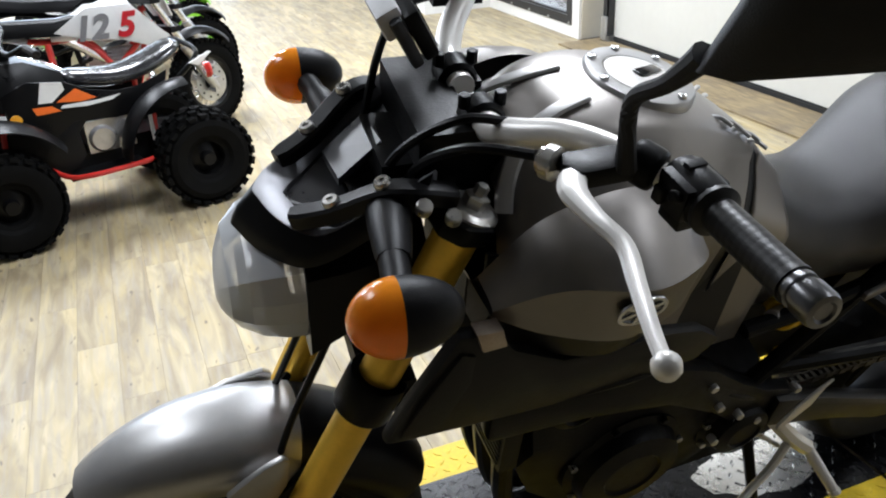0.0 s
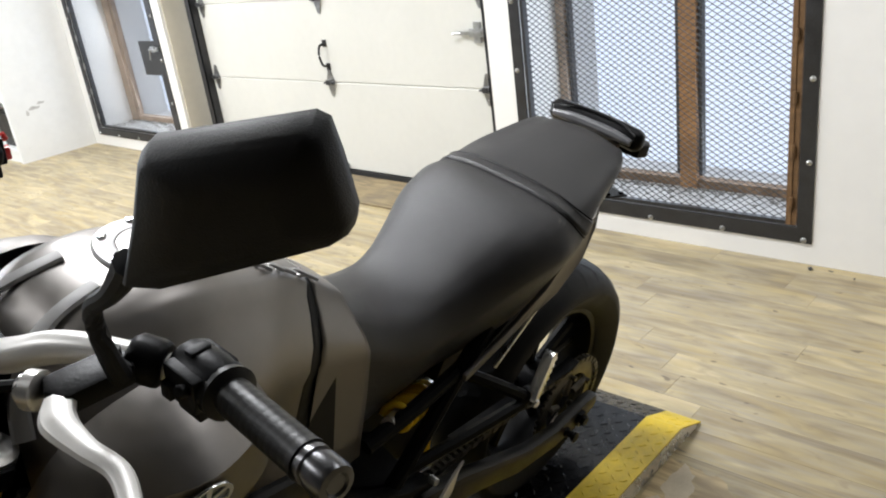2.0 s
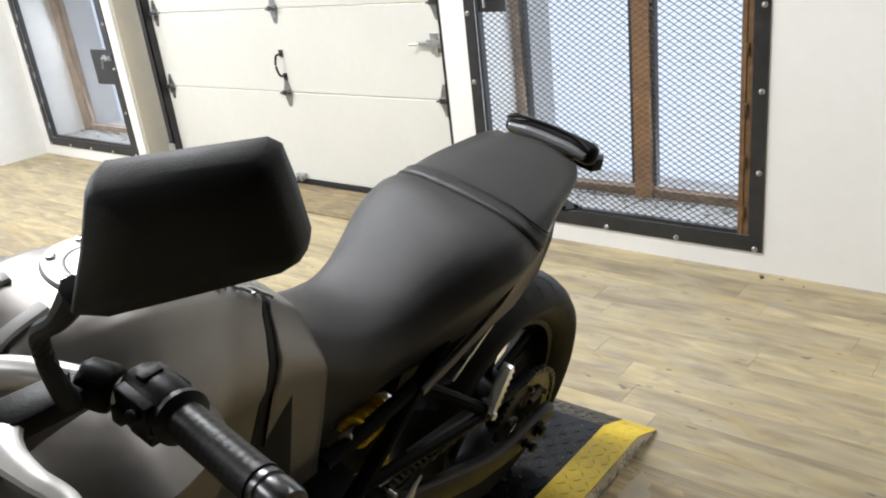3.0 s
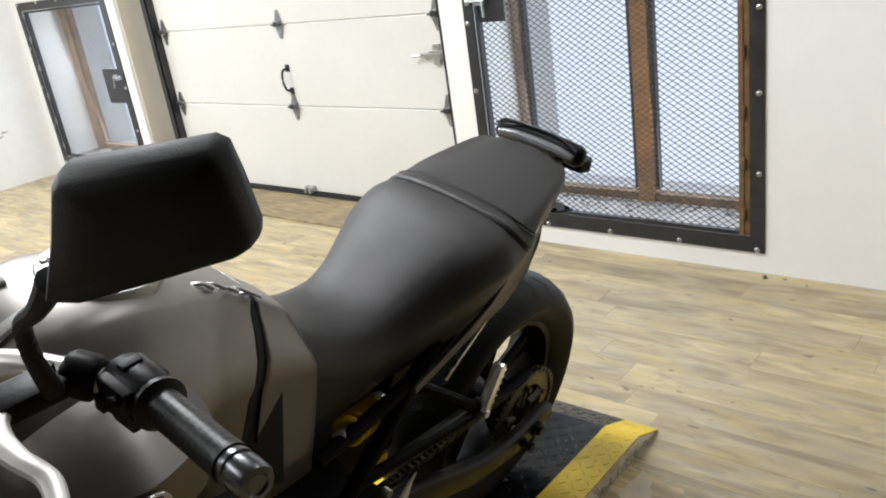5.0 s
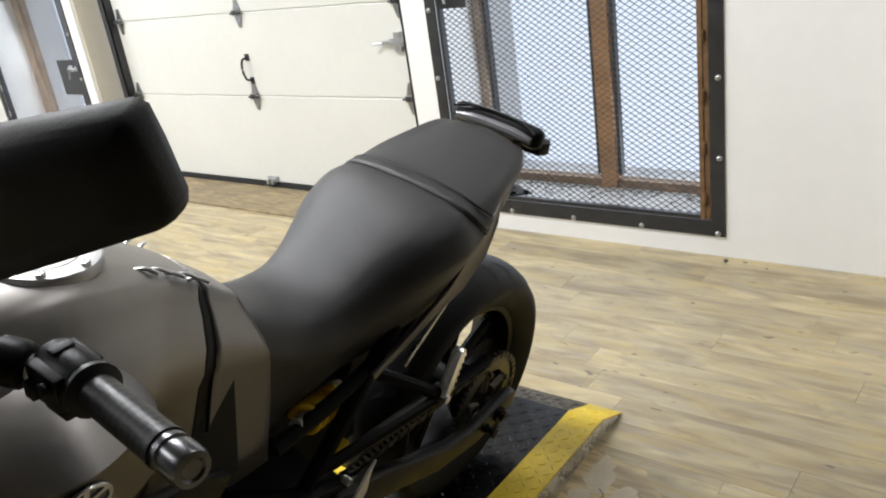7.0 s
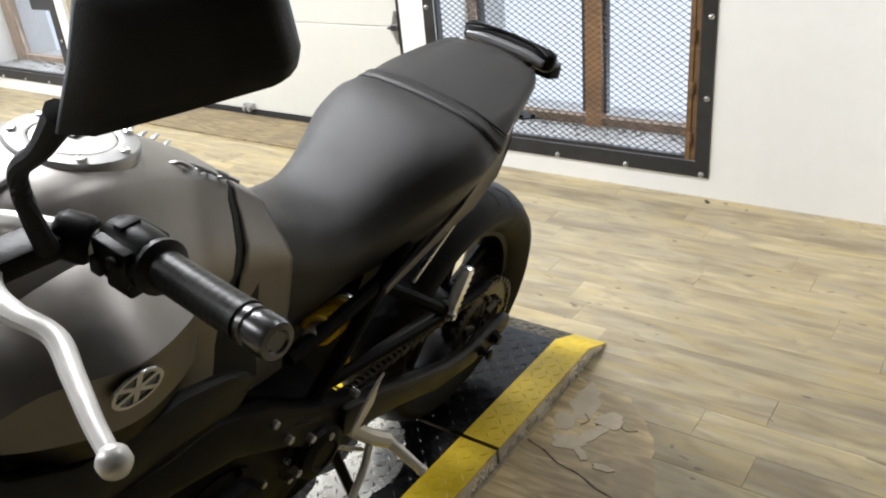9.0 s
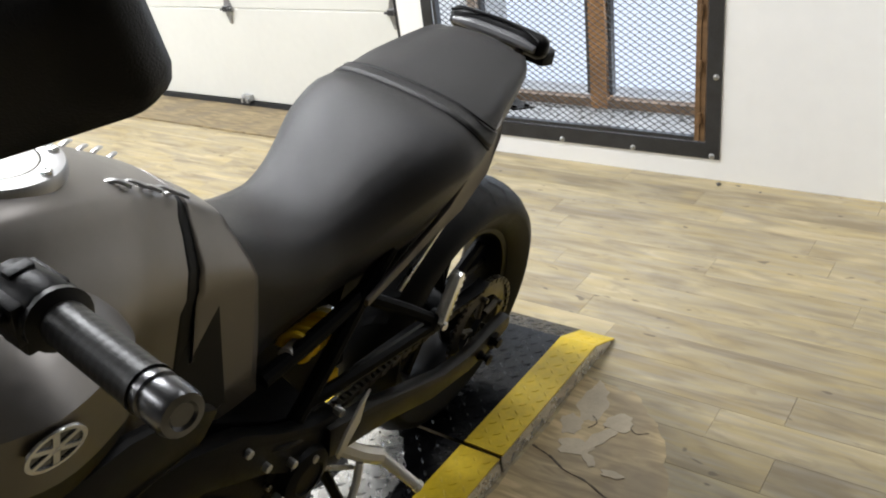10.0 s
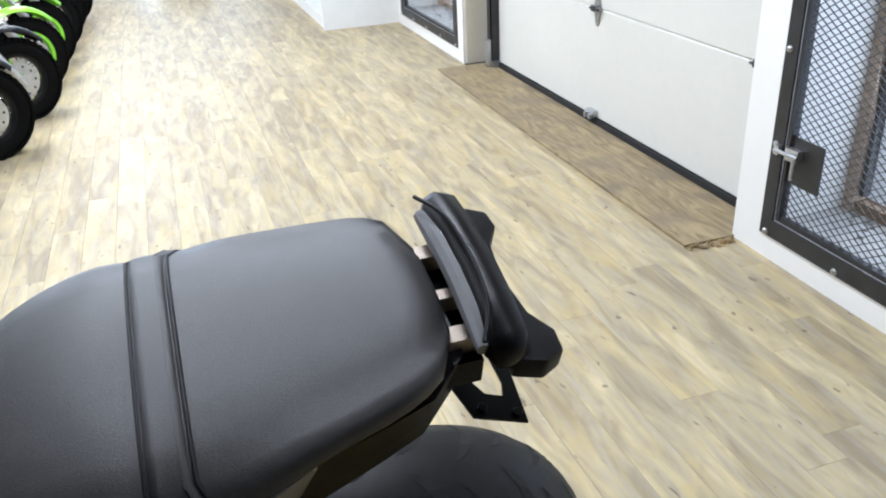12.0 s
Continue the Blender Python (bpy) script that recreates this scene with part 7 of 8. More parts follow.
ROW = [((0.665, 4.54), 3, -4, M_WHITEPL, M_BLKPL, M_REDFR, "white dirt bike with grey and red number and red frame", "125"),
       ((0.745, 5.20), 2, -5, M_BLKPL, M_BLKPL, M_BLKPL, "black dirt bike with silver fork in the parked row", ""),
       ((0.74, 5.85), 1, -5, M_LIME, M_LIME, M_BLKPL, "lime-green dirt bike with green rims in the parked row", ""),
       ((0.755, 6.45), 2, -5, M_LIME, M_LIME, M_BLKPL, "lime-green dirt bike with green rims in the parked row", ""),
       ((0.765, 7.05), 0, -5, M_REDPL, M_BLKPL, M_BLKPL, "red dirt bike with dark wheels in the parked row", ""),
       ((0.775, 7.62), 2, -5, M_REDPL, M_BLKPL, M_BLKPL, "red dirt bike with dark wheels in the parked row", ""),
       ((0.795, 8.20), 1, -5, M_BLKPL, M_BLKPL, M_REDFR, "black dirt bike with a red frame in the parked row", "")]
for at, yaw, lean, body, rim, frm, label, num in ROW:
    parked_bike(at, yaw, lean, body, rim, frm, label, num)


def kids_quad(at, yaw):
    """Child's four-wheeler: fat knobby tyres, wrapped seat, black, orange and white bodywork."""
    q = thing("kids_atv", "black, orange and white children's quad bike with wrapped seat", "quad bike", Matrix.Translation((*at, 0)) @ Matrix.Rotation(radians(yaw), 4, "Z"))
    for x, y in ((-0.38, 0.27), (-0.38, -0.27), (0.385, 0.265), (0.385, -0.265)):
        tyre_on(q, "rear_wheel" if x < 0 else "front_wheel", x, y, 0.2, 0.2, 0.175 if x < 0 else 0.155, 0.092, M_KNOB, 24, 6, 0, "fat black knobby tyre")
        bm = bmesh.new()
        lathe(bm, [(0.078, -0.012), (0.050, -0.020), (0.030, -0.030), (0.0, -0.030), (0.0, 0.030), (0.030, 0.030), (0.050, 0.020), (0.078, 0.012)], 28, across(x, y, 0.2))
        part("wheel_dish", bm, M_BLKPL, [o for o in q.children if o.name.startswith("rear_wheel" if x < 0 else "front_wheel")][-1], "black pressed wheel dish")
    bm = bmesh.new()
    rod(bm, (-0.38, -0.2, 0.2), (-0.38, 0.2, 0.2), 0.016, 10)
    part("axle", bm, M_BLKPL, q)
    # seat
    bm = bmesh.new()
    rings = []
    for x, wd, z0, z1 in ((0.06, 0.05, 0.545, 0.590), (0.02, 0.085, 0.525, 0.600), (-0.10, 0.105, 0.500, 0.575), (-0.22, 0.115, 0.505, 0.575), (-0.34, 0.115, 0.545, 0.622), (-0.41, 0.10, 0.585, 0.645), (-0.44, 0.07, 0.61, 0.640)):
        rings.append([(x, wd * c, z0 + (z1 - z0) * d) for c, d in ((-0.95, 0.0), (-1, 0.5), (-0.86, 0.85), (-0.45, 1.0), (0.45, 1.0), (0.86, 0.85), (1, 0.5), (0.95, 0.0))])
    loft(bm, rings)
    part("seat", bm, M_FILM, q, "black seat still wrapped in clear film", smooth=3.1, subdiv=1)
    # bodywork
    for s in (1, -1):
        def side(nm, pts, y, mt, lab="", bev=0.004, th=0.008):
            return side_slab(nm, pts if s > 0 else pts[::-1], s * y, th, mt, q, lab, bev, flare=lambda x, zz: s * 0.10 * max(0, 0.52 - zz))
        sp = side("side_panel", [(0.30, 0.56), (0.20, 0.60), (0.06, 0.575), (-0.02, 0.53), (-0.12, 0.505), (-0.22, 0.51), (-0.34, 0.55), (-0.30, 0.43), (-0.10, 0.40), (0.06, 0.42), (0.16, 0.36), (0.28, 0.42)], 0.128, M_BLKPL)
        side("stripe", [(0.11, 0.505), (0.02, 0.492), (-0.04, 0.496), (0.03, 0.545)], 0.1345, M_ORANGE, "orange decal stripe", 0, 0.002)
        side("stripe", [(0.19, 0.470), (0.10, 0.470), (0.13, 0.495), (0.20, 0.500)], 0.1345, M_ORANGE, "orange decal stripe", 0, 0.002)
        side("stripe", [(0.150, 0.590), (0.075, 0.578), (0.070, 0.548), (0.125, 0.508), (0.175, 0.512)], 0.1345, M_WHITEPL, "white decal with a plain bar", 0, 0.002)
        side("stripe", [(0.0, 0.470), (-0.10, 0.476), (-0.135, 0.492), (-0.045, 0.486), (0.09, 0.490), (0.10, 0.480)], 0.1347, M_WHITEPL, "white decal stripe", 0, 0.002)
        bm = bmesh.new()
        fender_strip(bm, -0.36, 0.24, 0.285, 2, 92, 0.15, crown=0.02, y=s * 0.215, tip=0.75)
        part("rear_fender", bm, M_BLKPL, q)
        side("fender_tip", [(-0.41, 0.575), (-0.50, 0.608), (-0.515, 0.604), (-0.45, 0.556)], 0.20, M_WHITEPL, "white fender tip")
        bm = bmesh.new()
        fender_strip(bm, 0.385, 0.22, 0.285, 40, 150, 0.19, crown=0.02, y=s * 0.245, tip=0.7)
        ff = part("front_fender", bm, M_BLKPL, q)
        bm = bmesh.new()
        rod(bm, (0.27, s * 0.168, 0.475), (0.27, s * 0.176, 0.475), 0.022, 18)
        part("reflector", bm, M_REFLECT, q, "round amber reflector")
        side("stripe", [(0.42, 0.535), (0.30, 0.50), (0.30, 0.485), (0.43, 0.52)], 0.17, M_WHITEPL, "white decal stripe", 0, 0.003)
        bm = bmesh.new()
        hose(bm, [(0.20, s * 0.17, 0.26), (0.12, s * 0.235, 0.225), (-0.10, s * 0.245, 0.225), (-0.20, s * 0.235, 0.235), (-0.24, s * 0.16, 0.26)], 0.011, 24, 8)
        part("foot_rail", bm, M_REDFR, q, "red tubular foot rail")
        bm = bmesh.new()
        box(bm, -0.16, 0.14, s * 0.13 - 0.075 + s * 0.04, s * 0.13 + 0.075 + s * 0.01, 0.205, 0.215)
        part("footwell", bm, M_BLKPL, q)
        side("lower_panel", [(0.30, 0.42), (0.16, 0.38), (0.06, 0.43), (-0.10, 0.41), (-0.29, 0.44), (-0.27, 0.385), (-0.17, 0.375), (-0.15, 0.40), (0.02, 0.41), (0.055, 0.37), (0.050, 0.28), (0.12, 0.215), (0.26, 0.26), (0.33, 0.36)], 0.126, M_BLKPL, "black moulded lower panel")
        for p0, p1 in (((-0.25, s * 0.10, 0.25), (-0.27, s * 0.10, 0.52)), ((0.22, s * 0.09, 0.26), (0.36, s * 0.19, 0.22)), ((0.30, s * 0.09, 0.50), (0.36, s * 0.19, 0.24))):
            bm = bmesh.new()
            rod(bm, p0, p1, 0.011, 8)
            part("frame_tube", bm, M_REDFR, q)
        bm = bmesh.new()
        box(bm, -0.240, -0.225, s * 0.135 - 0.004, s * 0.135 + 0.004, 0.27, 0.40)
        bevelled(bm, 0.003)
        part("heel_guard", bm, M_WHITEPL, q, "white heel guard")
        bm = bmesh.new()
        rod(bm, (0.18, s * 0.22, 0.74), (0.17, s * 0.34, 0.735), 0.015, 10)
        part("grip", bm, M_RUBBER, q)
    bm = bmesh.new()
    hose(bm, [(0.17, -0.34, 0.735), (0.18, -0.2, 0.74), (0.22, -0.08, 0.70), (0.22, 0.08, 0.70), (0.18, 0.2, 0.74), (0.17, 0.34, 0.735)], 0.010, 24, 8)
    part("handlebar", bm, M_BLKPL, q)
    bm = bmesh.new()
    rod(bm, (0.32, 0, 0.40), (0.22, 0, 0.70), 0.02, 10)
    part("steering_column", bm, M_BLKPL, q)
    bm = bmesh.new()
    rings = []
    for x, wd, z0, z1 in ((0.05, 0.09, 0.50, 0.60), (0.18, 0.12, 0.52, 0.665), (0.30, 0.13, 0.50, 0.67), (0.44, 0.12, 0.46, 0.58), (0.54, 0.07, 0.44, 0.50)):
        rings.append([(x, wd * c, z0 + (z1 - z0) * d) for c, d in ((-1, 0), (-1, 0.5), (-0.6, 1), (0.6, 1), (1, 0.5), (1, 0))])
    loft(bm, rings)
    bevelled(bm, 0.008)
    part("nose_cowl", bm, M_BLKPL, q)
    bm = bmesh.new()
    box(bm, -0.16, 0.03, -0.12, 0.125, 0.27, 0.40)
    bevelled(bm, 0.02)
    lathe(bm, [(0, -0.145), (0.045, -0.145), (0.055, -0.13), (0.055, 0.13), (0.045, 0.15), (0, 0.15)], 22, across(-0.03, 0, 0.325))
    lathe(bm, [(0, -0.14), (0.04, -0.14), (0.045, 0.14), (0, 0.14)], 18, across(-0.125, 0, 0.345))
    part("engine", bm, M_CASTALU, q, "silver engine cover")
    # added black mass that darkens the floor beneath the quad
    bm = bmesh.new()
    loft(bm, [[(x, -w, 0.20), (x, w, 0.20), (x, w * 0.8, 0.30), (x, -w * 0.8, 0.30)] for x, w in ((-0.40, 0.06), (-0.24, 0.11), (0.20, 0.11), (0.42, 0.07))])
    bevelled(bm, 0.01)
    part("belly_pan", bm, M_BLKPL, q, "added black mass blocking light under the quad")
    bm = bmesh.new()
    lathe(bm, [(0, 0), (0.034, 0), (0.036, 0.02), (0.028, 0.03), (0, 0.034)], 20, axis_to((-0.52, 0.07, 0.50), (-0.60, 0.08, 0.51)))
    part("tail_lamp", bm, M_LAMPRED, q, "round red tail lamp")
    bm = bmesh.new()
    hose(bm, [(-0.36, -0.15, 0.50), (-0.46, -0.17, 0.60), (-0.46, 0.0, 0.625), (-0.46, 0.17, 0.60), (-0.36, 0.15, 0.50)], 0.011, 24, 8)
    part("grab_rail", bm, M_BLKPL, q)
    return q


kids_quad((0.023, 3.69), 195)


def cruiser(at, yaw):
    """Chrome-wheeled cruiser with a white front fender."""
    c = thing("cruiser_motorcycle", "chrome cruiser with white fender and polished wheel", "motorcycle", Matrix.Translation((*at, 0)) @ Matrix.Rotation(radians(yaw), 4, "Z") @ Matrix.Rotation(radians(-6), 4, "X"))
    tyre_on(c, "front_wheel", 0, 0, 0.27, 0.27, 0.12, 0.195, M_CHROME, 0, 10, -1, "black tyre on a chrome wheel")
    tyre_on(c, "rear_wheel", -1.62, 0, 0.30, 0.30, 0.17, 0.20, M_CHROME, 0, 10, 0, "black tyre on a chrome wheel")
    bm = bmesh.new()
    fender_strip(bm, 0, 0.27, 0.295, 35, 190, 0.155, crown=0.05, tip=0.9)
    part("front_fender", bm, M_WHITEPL, c, "white painted fender")
    bm = bmesh.new()
    fender_strip(bm, -1.62, 0.30, 0.33, 20, 165, 0.20, crown=0.05, tip=0.9)
    part("rear_fender", bm, M_WHITEPL, c)
    for s in (1, -1):
        bm = bmesh.new()
        rod(bm, (0.02, s * 0.095, 0.27), (-0.22, s * 0.095, 0.62), 0.028, 14)
        rod(bm, (-0.22, s * 0.095, 0.62), (-0.42, s * 0.095, 0.92), 0.021, 12)
        part("fork_leg", bm, M_CHROME, c)
        bm = bmesh.new()
        hose(bm, [(-0.70, s * 0.10, 0.36), (-0.82, s * 0.17, 0.24), (-1.2, s * 0.19, 0.24), (-1.75, s * 0.20, 0.27)], 0.035, 20, 10)
        part("exhaust", bm, M_CHROME, c)
    bm = bmesh.new()
    lathe(bm, [(0, 0), (0.05, 0), (0.095, 0.06), (0.10, 0.13), (0.09, 0.135), (0, 0.12)], 24, axis_to((-0.36, 0, 0.78), (-0.2, 0, 0.77)))
    part("headlamp", bm, M_CHROME, c)
    bm = bmesh.new()
    hose(bm, [(-0.75, -0.40, 0.98), (-0.52, -0.30, 1.02), (-0.42, -0.1, 0.94), (-0.42, 0.1, 0.94), (-0.52, 0.30, 1.02), (-0.75, 0.40, 0.98)], 0.013, 28, 10)
    part("handlebar", bm, M_CHROME, c)
    bm = bmesh.new()
    loft(bm, [[(x, wd * math.cos(a), zc + hh * math.sin(a)) for a in [i * math.pi / 8 for i in range(16)]] for x, wd, zc, hh in ((-0.44, 0.04, 0.78, 0.05), (-0.55, 0.13, 0.77, 0.11), (-0.75, 0.15, 0.74, 0.11), (-0.98, 0.08, 0.68, 0.06))])
    part("tank", bm, M_WHITEPL, c)
    bm = bmesh.new()
    loft(bm, [[(x, wd * math.cos(a), zc + hh * math.sin(a)) for a in [i * math.pi / 8 for i in range(16)]] for x, wd, zc, hh in ((-0.95, 0.08, 0.62, 0.05), (-1.15, 0.17, 0.60, 0.05), (-1.35, 0.16, 0.63, 0.06), (-1.65, 0.10, 0.68, 0.04))])
    part("seat", bm, M_BLKPL, c)
    bm = bmesh.new()
    box(bm, -1.05, -0.62, -0.12, 0.12, 0.22, 0.46)
    bevelled(bm, 0.03)
    en = part("engine", bm, M_CHROME, c)
    bm = bmesh.new()
    for x, a in ((-0.72, 22), (-0.92, -22)):
        for i in range(7):
            lathe(bm, [(0, 0), (0.075, 0), (0.075, 0.012), (0, 0.012)], 16, Matrix.Translation((x, 0, 0.44)) @ Matrix.Rotation(radians(a), 4, "Y") @ Matrix.Translation((0, 0, i * 0.024)))
    tagged(part("cooling_fins", bm, M_CHROME, en, "polished cylinder cooling fins"), kind="stuff")
    for s in (1, -1):
        bm = bmesh.new()
        hose(bm, [(-0.42, s * 0.03, 0.74), (-0.52, s * 0.08, 0.40), (-0.60, s * 0.12, 0.19), (-1.1, s * 0.13, 0.18), (-1.3, s * 0.12, 0.35), (-1.62, s * 0.12, 0.30)], 0.018, 26, 8)
        part("frame_tube", bm, M_BLKPL, c)
        bm = bmesh.new()
        box(bm, -0.66, -0.50, s * 0.26 - 0.06, s * 0.26 + 0.06, 0.27, 0.285)
        bevelled(bm, 0.005)
        part("footboard", bm, M_CHROME, c)
    return c


cruiser((1.80, 9.50), -14)
for at, yaw in (((2.40, 10.55), 12), ((2.05, 11.05), 30)):
    st = thing("bar_stool", "black steel stool standing by the far shelves", "stool", Matrix.Translation((*at, 0)) @ Matrix.Rotation(radians(yaw), 4, "Z"), "black stools")
    bm = bmesh.new()
    lathe(bm, [(0, 0.64), (0.15, 0.64), (0.165, 0.655), (0.165, 0.685), (0.15, 0.70), (0, 0.705)], 24)
    part("seat", bm, M_BLKPL, st)
    for sx, sy in ((1, 1), (1, -1), (-1, 1), (-1, -1)):
        bm = bmesh.new()
        rod(bm, (sx * 0.16, sy * 0.16, 0), (sx * 0.10, sy * 0.10, 0.645), 0.012, 8)
        part("leg", bm, M_BLKPL, st)
    for sx, sy, ex, ey in ((1, 1, 1, -1), (-1, 1, -1, -1), (1, 1, -1, 1), (1, -1, -1, -1)):
        bm = bmesh.new()
        rod(bm, (sx * 0.14, sy * 0.14, 0.22), (ex * 0.14, ey * 0.14, 0.22), 0.009, 8)
        part("foot_bar", bm, M_BLKPL, st)

# white shelf unit against the window wall, with an open bay near its end panel
su = thing("shelf_unit", "white built-in shelf unit with scuffed end panel", "shelf", pose(0, 0, 0))
block("end_panel", (2.715, XW - 0.002, 6.80, 6.835, 0.0, 2.3), M_SHELF, su, "white scuffed end panel", 0.003)
block("back_panel", (XW - 0.03, XW - 0.003, 6.837, 8.26, 0.0, 2.3), M_SHELF, su)
block("plinth", (2.73, XW - 0.032, 6.837, 8.26, 0.0, 0.075), M_SHELF, su, bevel=0.002)
for k, zz in enumerate((0.076, 0.48, 0.86, 1.24, 1.62, 2.0)):
    block("shelf", (2.725, XW - 0.032, 6.837, 7.80, zz, zz + 0.022), M_SHELF, su, bevel=0.002)
block("divider", (2.725, XW - 0.032, 7.802, 7.835, 0.076, 2.3), M_SHELF, su, bevel=0.002)
for zz in (0.50, 0.90, 1.30, 1.85):
    block("shelf", (2.75, XW - 0.032, 7.837, 8.22, zz, zz + 0.022), M_SHELF, su, bevel=0.002)
block("end_panel", (2.715, XW - 0.002, 8.262, 8.295, 0.0, 2.3), M_SHELF, su)
bm = bmesh.new()
for cx, cz, rx, rz in ((2.92, 0.40, 0.045, 0.014), (2.98, 0.43, 0.03, 0.010), (2.86, 0.37, 0.012, 0.022)):
    slab(bm, [(rx * math.cos(i * 0.524) * (1 + 0.25 * math.sin(i * 2.1)), rz * math.sin(i * 0.524) * (1 + 0.3 * math.cos(i * 1.7))) for i in range(12)], 0.0012, Matrix.Translation((cx, 6.7994, cz)) @ XZ)
tagged(part("scuff", bm, M_SMUDGE, su, smooth=0), "grey scuff marks", kind="stuff")

bin_ = thing("storage_bin", "black plastic bin in the open shelf bay", "bin", pose(2.96, 7.14, 0.099))
bm = bmesh.new()
loft(bm, [[(-0.16, -0.12, 0), (0.16, -0.12, 0), (0.16, 0.12, 0), (-0.16, 0.12, 0)], [(-0.19, -0.15, 0.26), (0.19, -0.15, 0.26), (0.19, 0.15, 0.26), (-0.19, 0.15, 0.26)]])
bevelled(bm, 0.012)
part("bin_body", bm, M_BLKPL, bin_)
bm = bmesh.new()
box(bm, -0.2, 0.2, -0.16, 0.16, 0.262, 0.282)
bevelled(bm, 0.006)
part("rim", bm, M_BLKPL, bin_)


def helmet(x, y, z, mat, label):
    h = thing("helmet", label, "helmet", pose(x, y, z, 0, 0, random.uniform(150, 210)), "helmets on the shelves")
    bm = bmesh.new()
    rings = [(0.085, 0.0), (0.112, 0.02), (0.125, 0.07), (0.128, 0.12), (0.118, 0.18), (0.09, 0.225), (0.045, 0.25), (0, 0.256)]
    lathe(bm, rings, 28)
    for v in bm.verts:
        v.co.x *= 1.12
    part("shell", bm, mat, h, smooth=3.1)
    bm = bmesh.new()
    rows = []
    for zz, rr in ((0.085, 0.131), (0.12, 0.133), (0.155, 0.129)):
        rows.append([(1.125 * rr * math.cos(a), rr * math.sin(a), zz) for a in [radians(-65 + i * 10) for i in range(14)]])
    for a, b in zip(rows, rows[1:]):
        va, vb = [bm.verts.new(p) for p in a], [bm.verts.new(p) for p in b]
        for i in range(13):
            bm.faces.new((va[i], va[i + 1], vb[i + 1], vb[i]))
    bmesh.ops.solidify(bm, geom=bm.faces[:], thickness=0.003)
    part("visor", bm, M_GREYDEC, h)


helmet(2.95, 7.30, 0.502, M_HELMET, "glossy black helmet on the shelf")
helmet(2.95, 7.62, 0.502, M_HELMET, "glossy black helmet on the shelf")
helmet(2.95, 7.05, 0.882, M_WHITEPL, "white helmet on the shelf")
helmet(2.95, 7.45, 0.882, M_HELMET, "glossy black helmet on the shelf")


def carton(x, y, z, d, w, h, turn):
    """White carton with a blue wave print along its foot and a hand hole."""
    c = thing("carton", "white carton with a blue wave print, stacked by the shelves", "box", pose(x, y, z, 0, 0, turn), "stacked white cartons")
    bm = bmesh.new()
    box(bm, -d / 2, d / 2, -w / 2, w / 2, 0, h)
    bevelled(bm, 0.004)
    part("box_body", bm, M_CARD, c)
    ph = random.uniform(0, 6)
    for face in (0, 1):
        span = w if face == 0 else d
        n = 14
        lo = [(-span / 2 + 0.004 + (span - 0.008) * i / n, 0.012) for i in range(n + 1)]
        hi = [(u, 0.075 + 0.016 * math.sin(ph + 16 * u)) for u, _ in lo][::-1]
        bm = bmesh.new()
        m = Matrix(((0, 0, 1, -d / 2 - 0.0012), (1, 0, 0, 0), (0, 1, 0, 0), (0, 0, 0, 1))) if face == 0 else Matrix(((1, 0, 0, 0), (0, 0, 1, -w / 2 - 0.0012), (0, 1, 0, 0), (0, 0, 0, 1)))
        slab(bm, lo + hi, 0.0016, m)
        part("print_band", bm, M_BLUE, c, "blue wave print")
    bm = bmesh.new()
    box(bm, -d / 2 - 0.002, -d / 2 + 0.01, -0.045, 0.045, h * 0.62, h * 0.62 + 0.026)
    part("hand_hole", bm, M_SEAL, c)


for j, yy in enumerate((8.56, 9.01, 9.46, 9.91)):
    for k in range(4):
        carton(2.84 + random.uniform(-0.012, 0.012) - 0.04 * j, yy, 0.001 + k * 0.283, 0.28, 0.425, 0.28, random.uniform(-2, 2) + 3)
for at, sz, mt, lb in (((2.95, 8.03, 0.523), (0.22, 0.30, 0.10), M_BLUE, "small blue box on the shelf"), ((2.95, 8.03, 0.923), (0.25, 0.26, 0.16), M_HELMET, "dark parts box on the shelf"), ((2.95, 8.03, 0.098), (0.26, 0.30, 0.22), M_CARD, "white parts box on the shelf"), ((3.0, 7.2, 1.262), (0.2, 0.12, 0.24), M_BLKPL, "dark bottle box on the shelf")):
    bm = bmesh.new()
    box(bm, -sz[0] / 2, sz[0] / 2, -sz[1] / 2, sz[1] / 2, 0, sz[2])
    bevelled(bm, 0.004)
    b = thing("parts_box", lb, "box", pose(*at, 0, 0, random.uniform(-4, 4)), "boxes on the shelves")
    part("box_body", bm, mt, b)
    bm = bmesh.new()
    box(bm, -sz[0] / 2 + 0.001, sz[0] / 2 - 0.001, -sz[1] / 2 + 0.001, sz[1] / 2 - 0.001, sz[2] - 0.002, sz[2] + 0.002)
    part("lid_flap", bm, mt, b)

# ---- torn floor by the deck, scraps ----
M_PLY2 = plywood_material("bare_ply_patch", 2.3)
M_PUTTY = material("grey_floor_putty", (0.52, 0.44, 0.31), 0.55, 0.0, 22, 0.14, 0.4, 60)
M_PAPER = material("crumpled_paper", (0.66, 0.65, 0.62), 0.7, 0.0, 30, 0.1)
M_CRACK = material("dark_torn_edge", (0.085, 0.064, 0.045), 0.8, 0.0, 40, 0.3)


def ragged(points, n, amp):
    """A closed outline through the points with small irregular teeth."""
    out = []
    for (ax, ay), (bx, by) in zip(points, points[1:] + points[:1]):
        for i in range(n):
            t = i / n
            out.append((ax + (bx - ax) * t + random.uniform(-amp, amp), ay + (by - ay) * t + random.uniform(-amp, amp)))
    return out


def thin(name, outline, z, thick, mat, label, category):
    bm = bmesh.new()
    slab(bm, outline, thick, Matrix.Translation((0, 0, z + thick / 2)))
    return tagged(part(name, bm, mat, None, smooth=0), label, category)


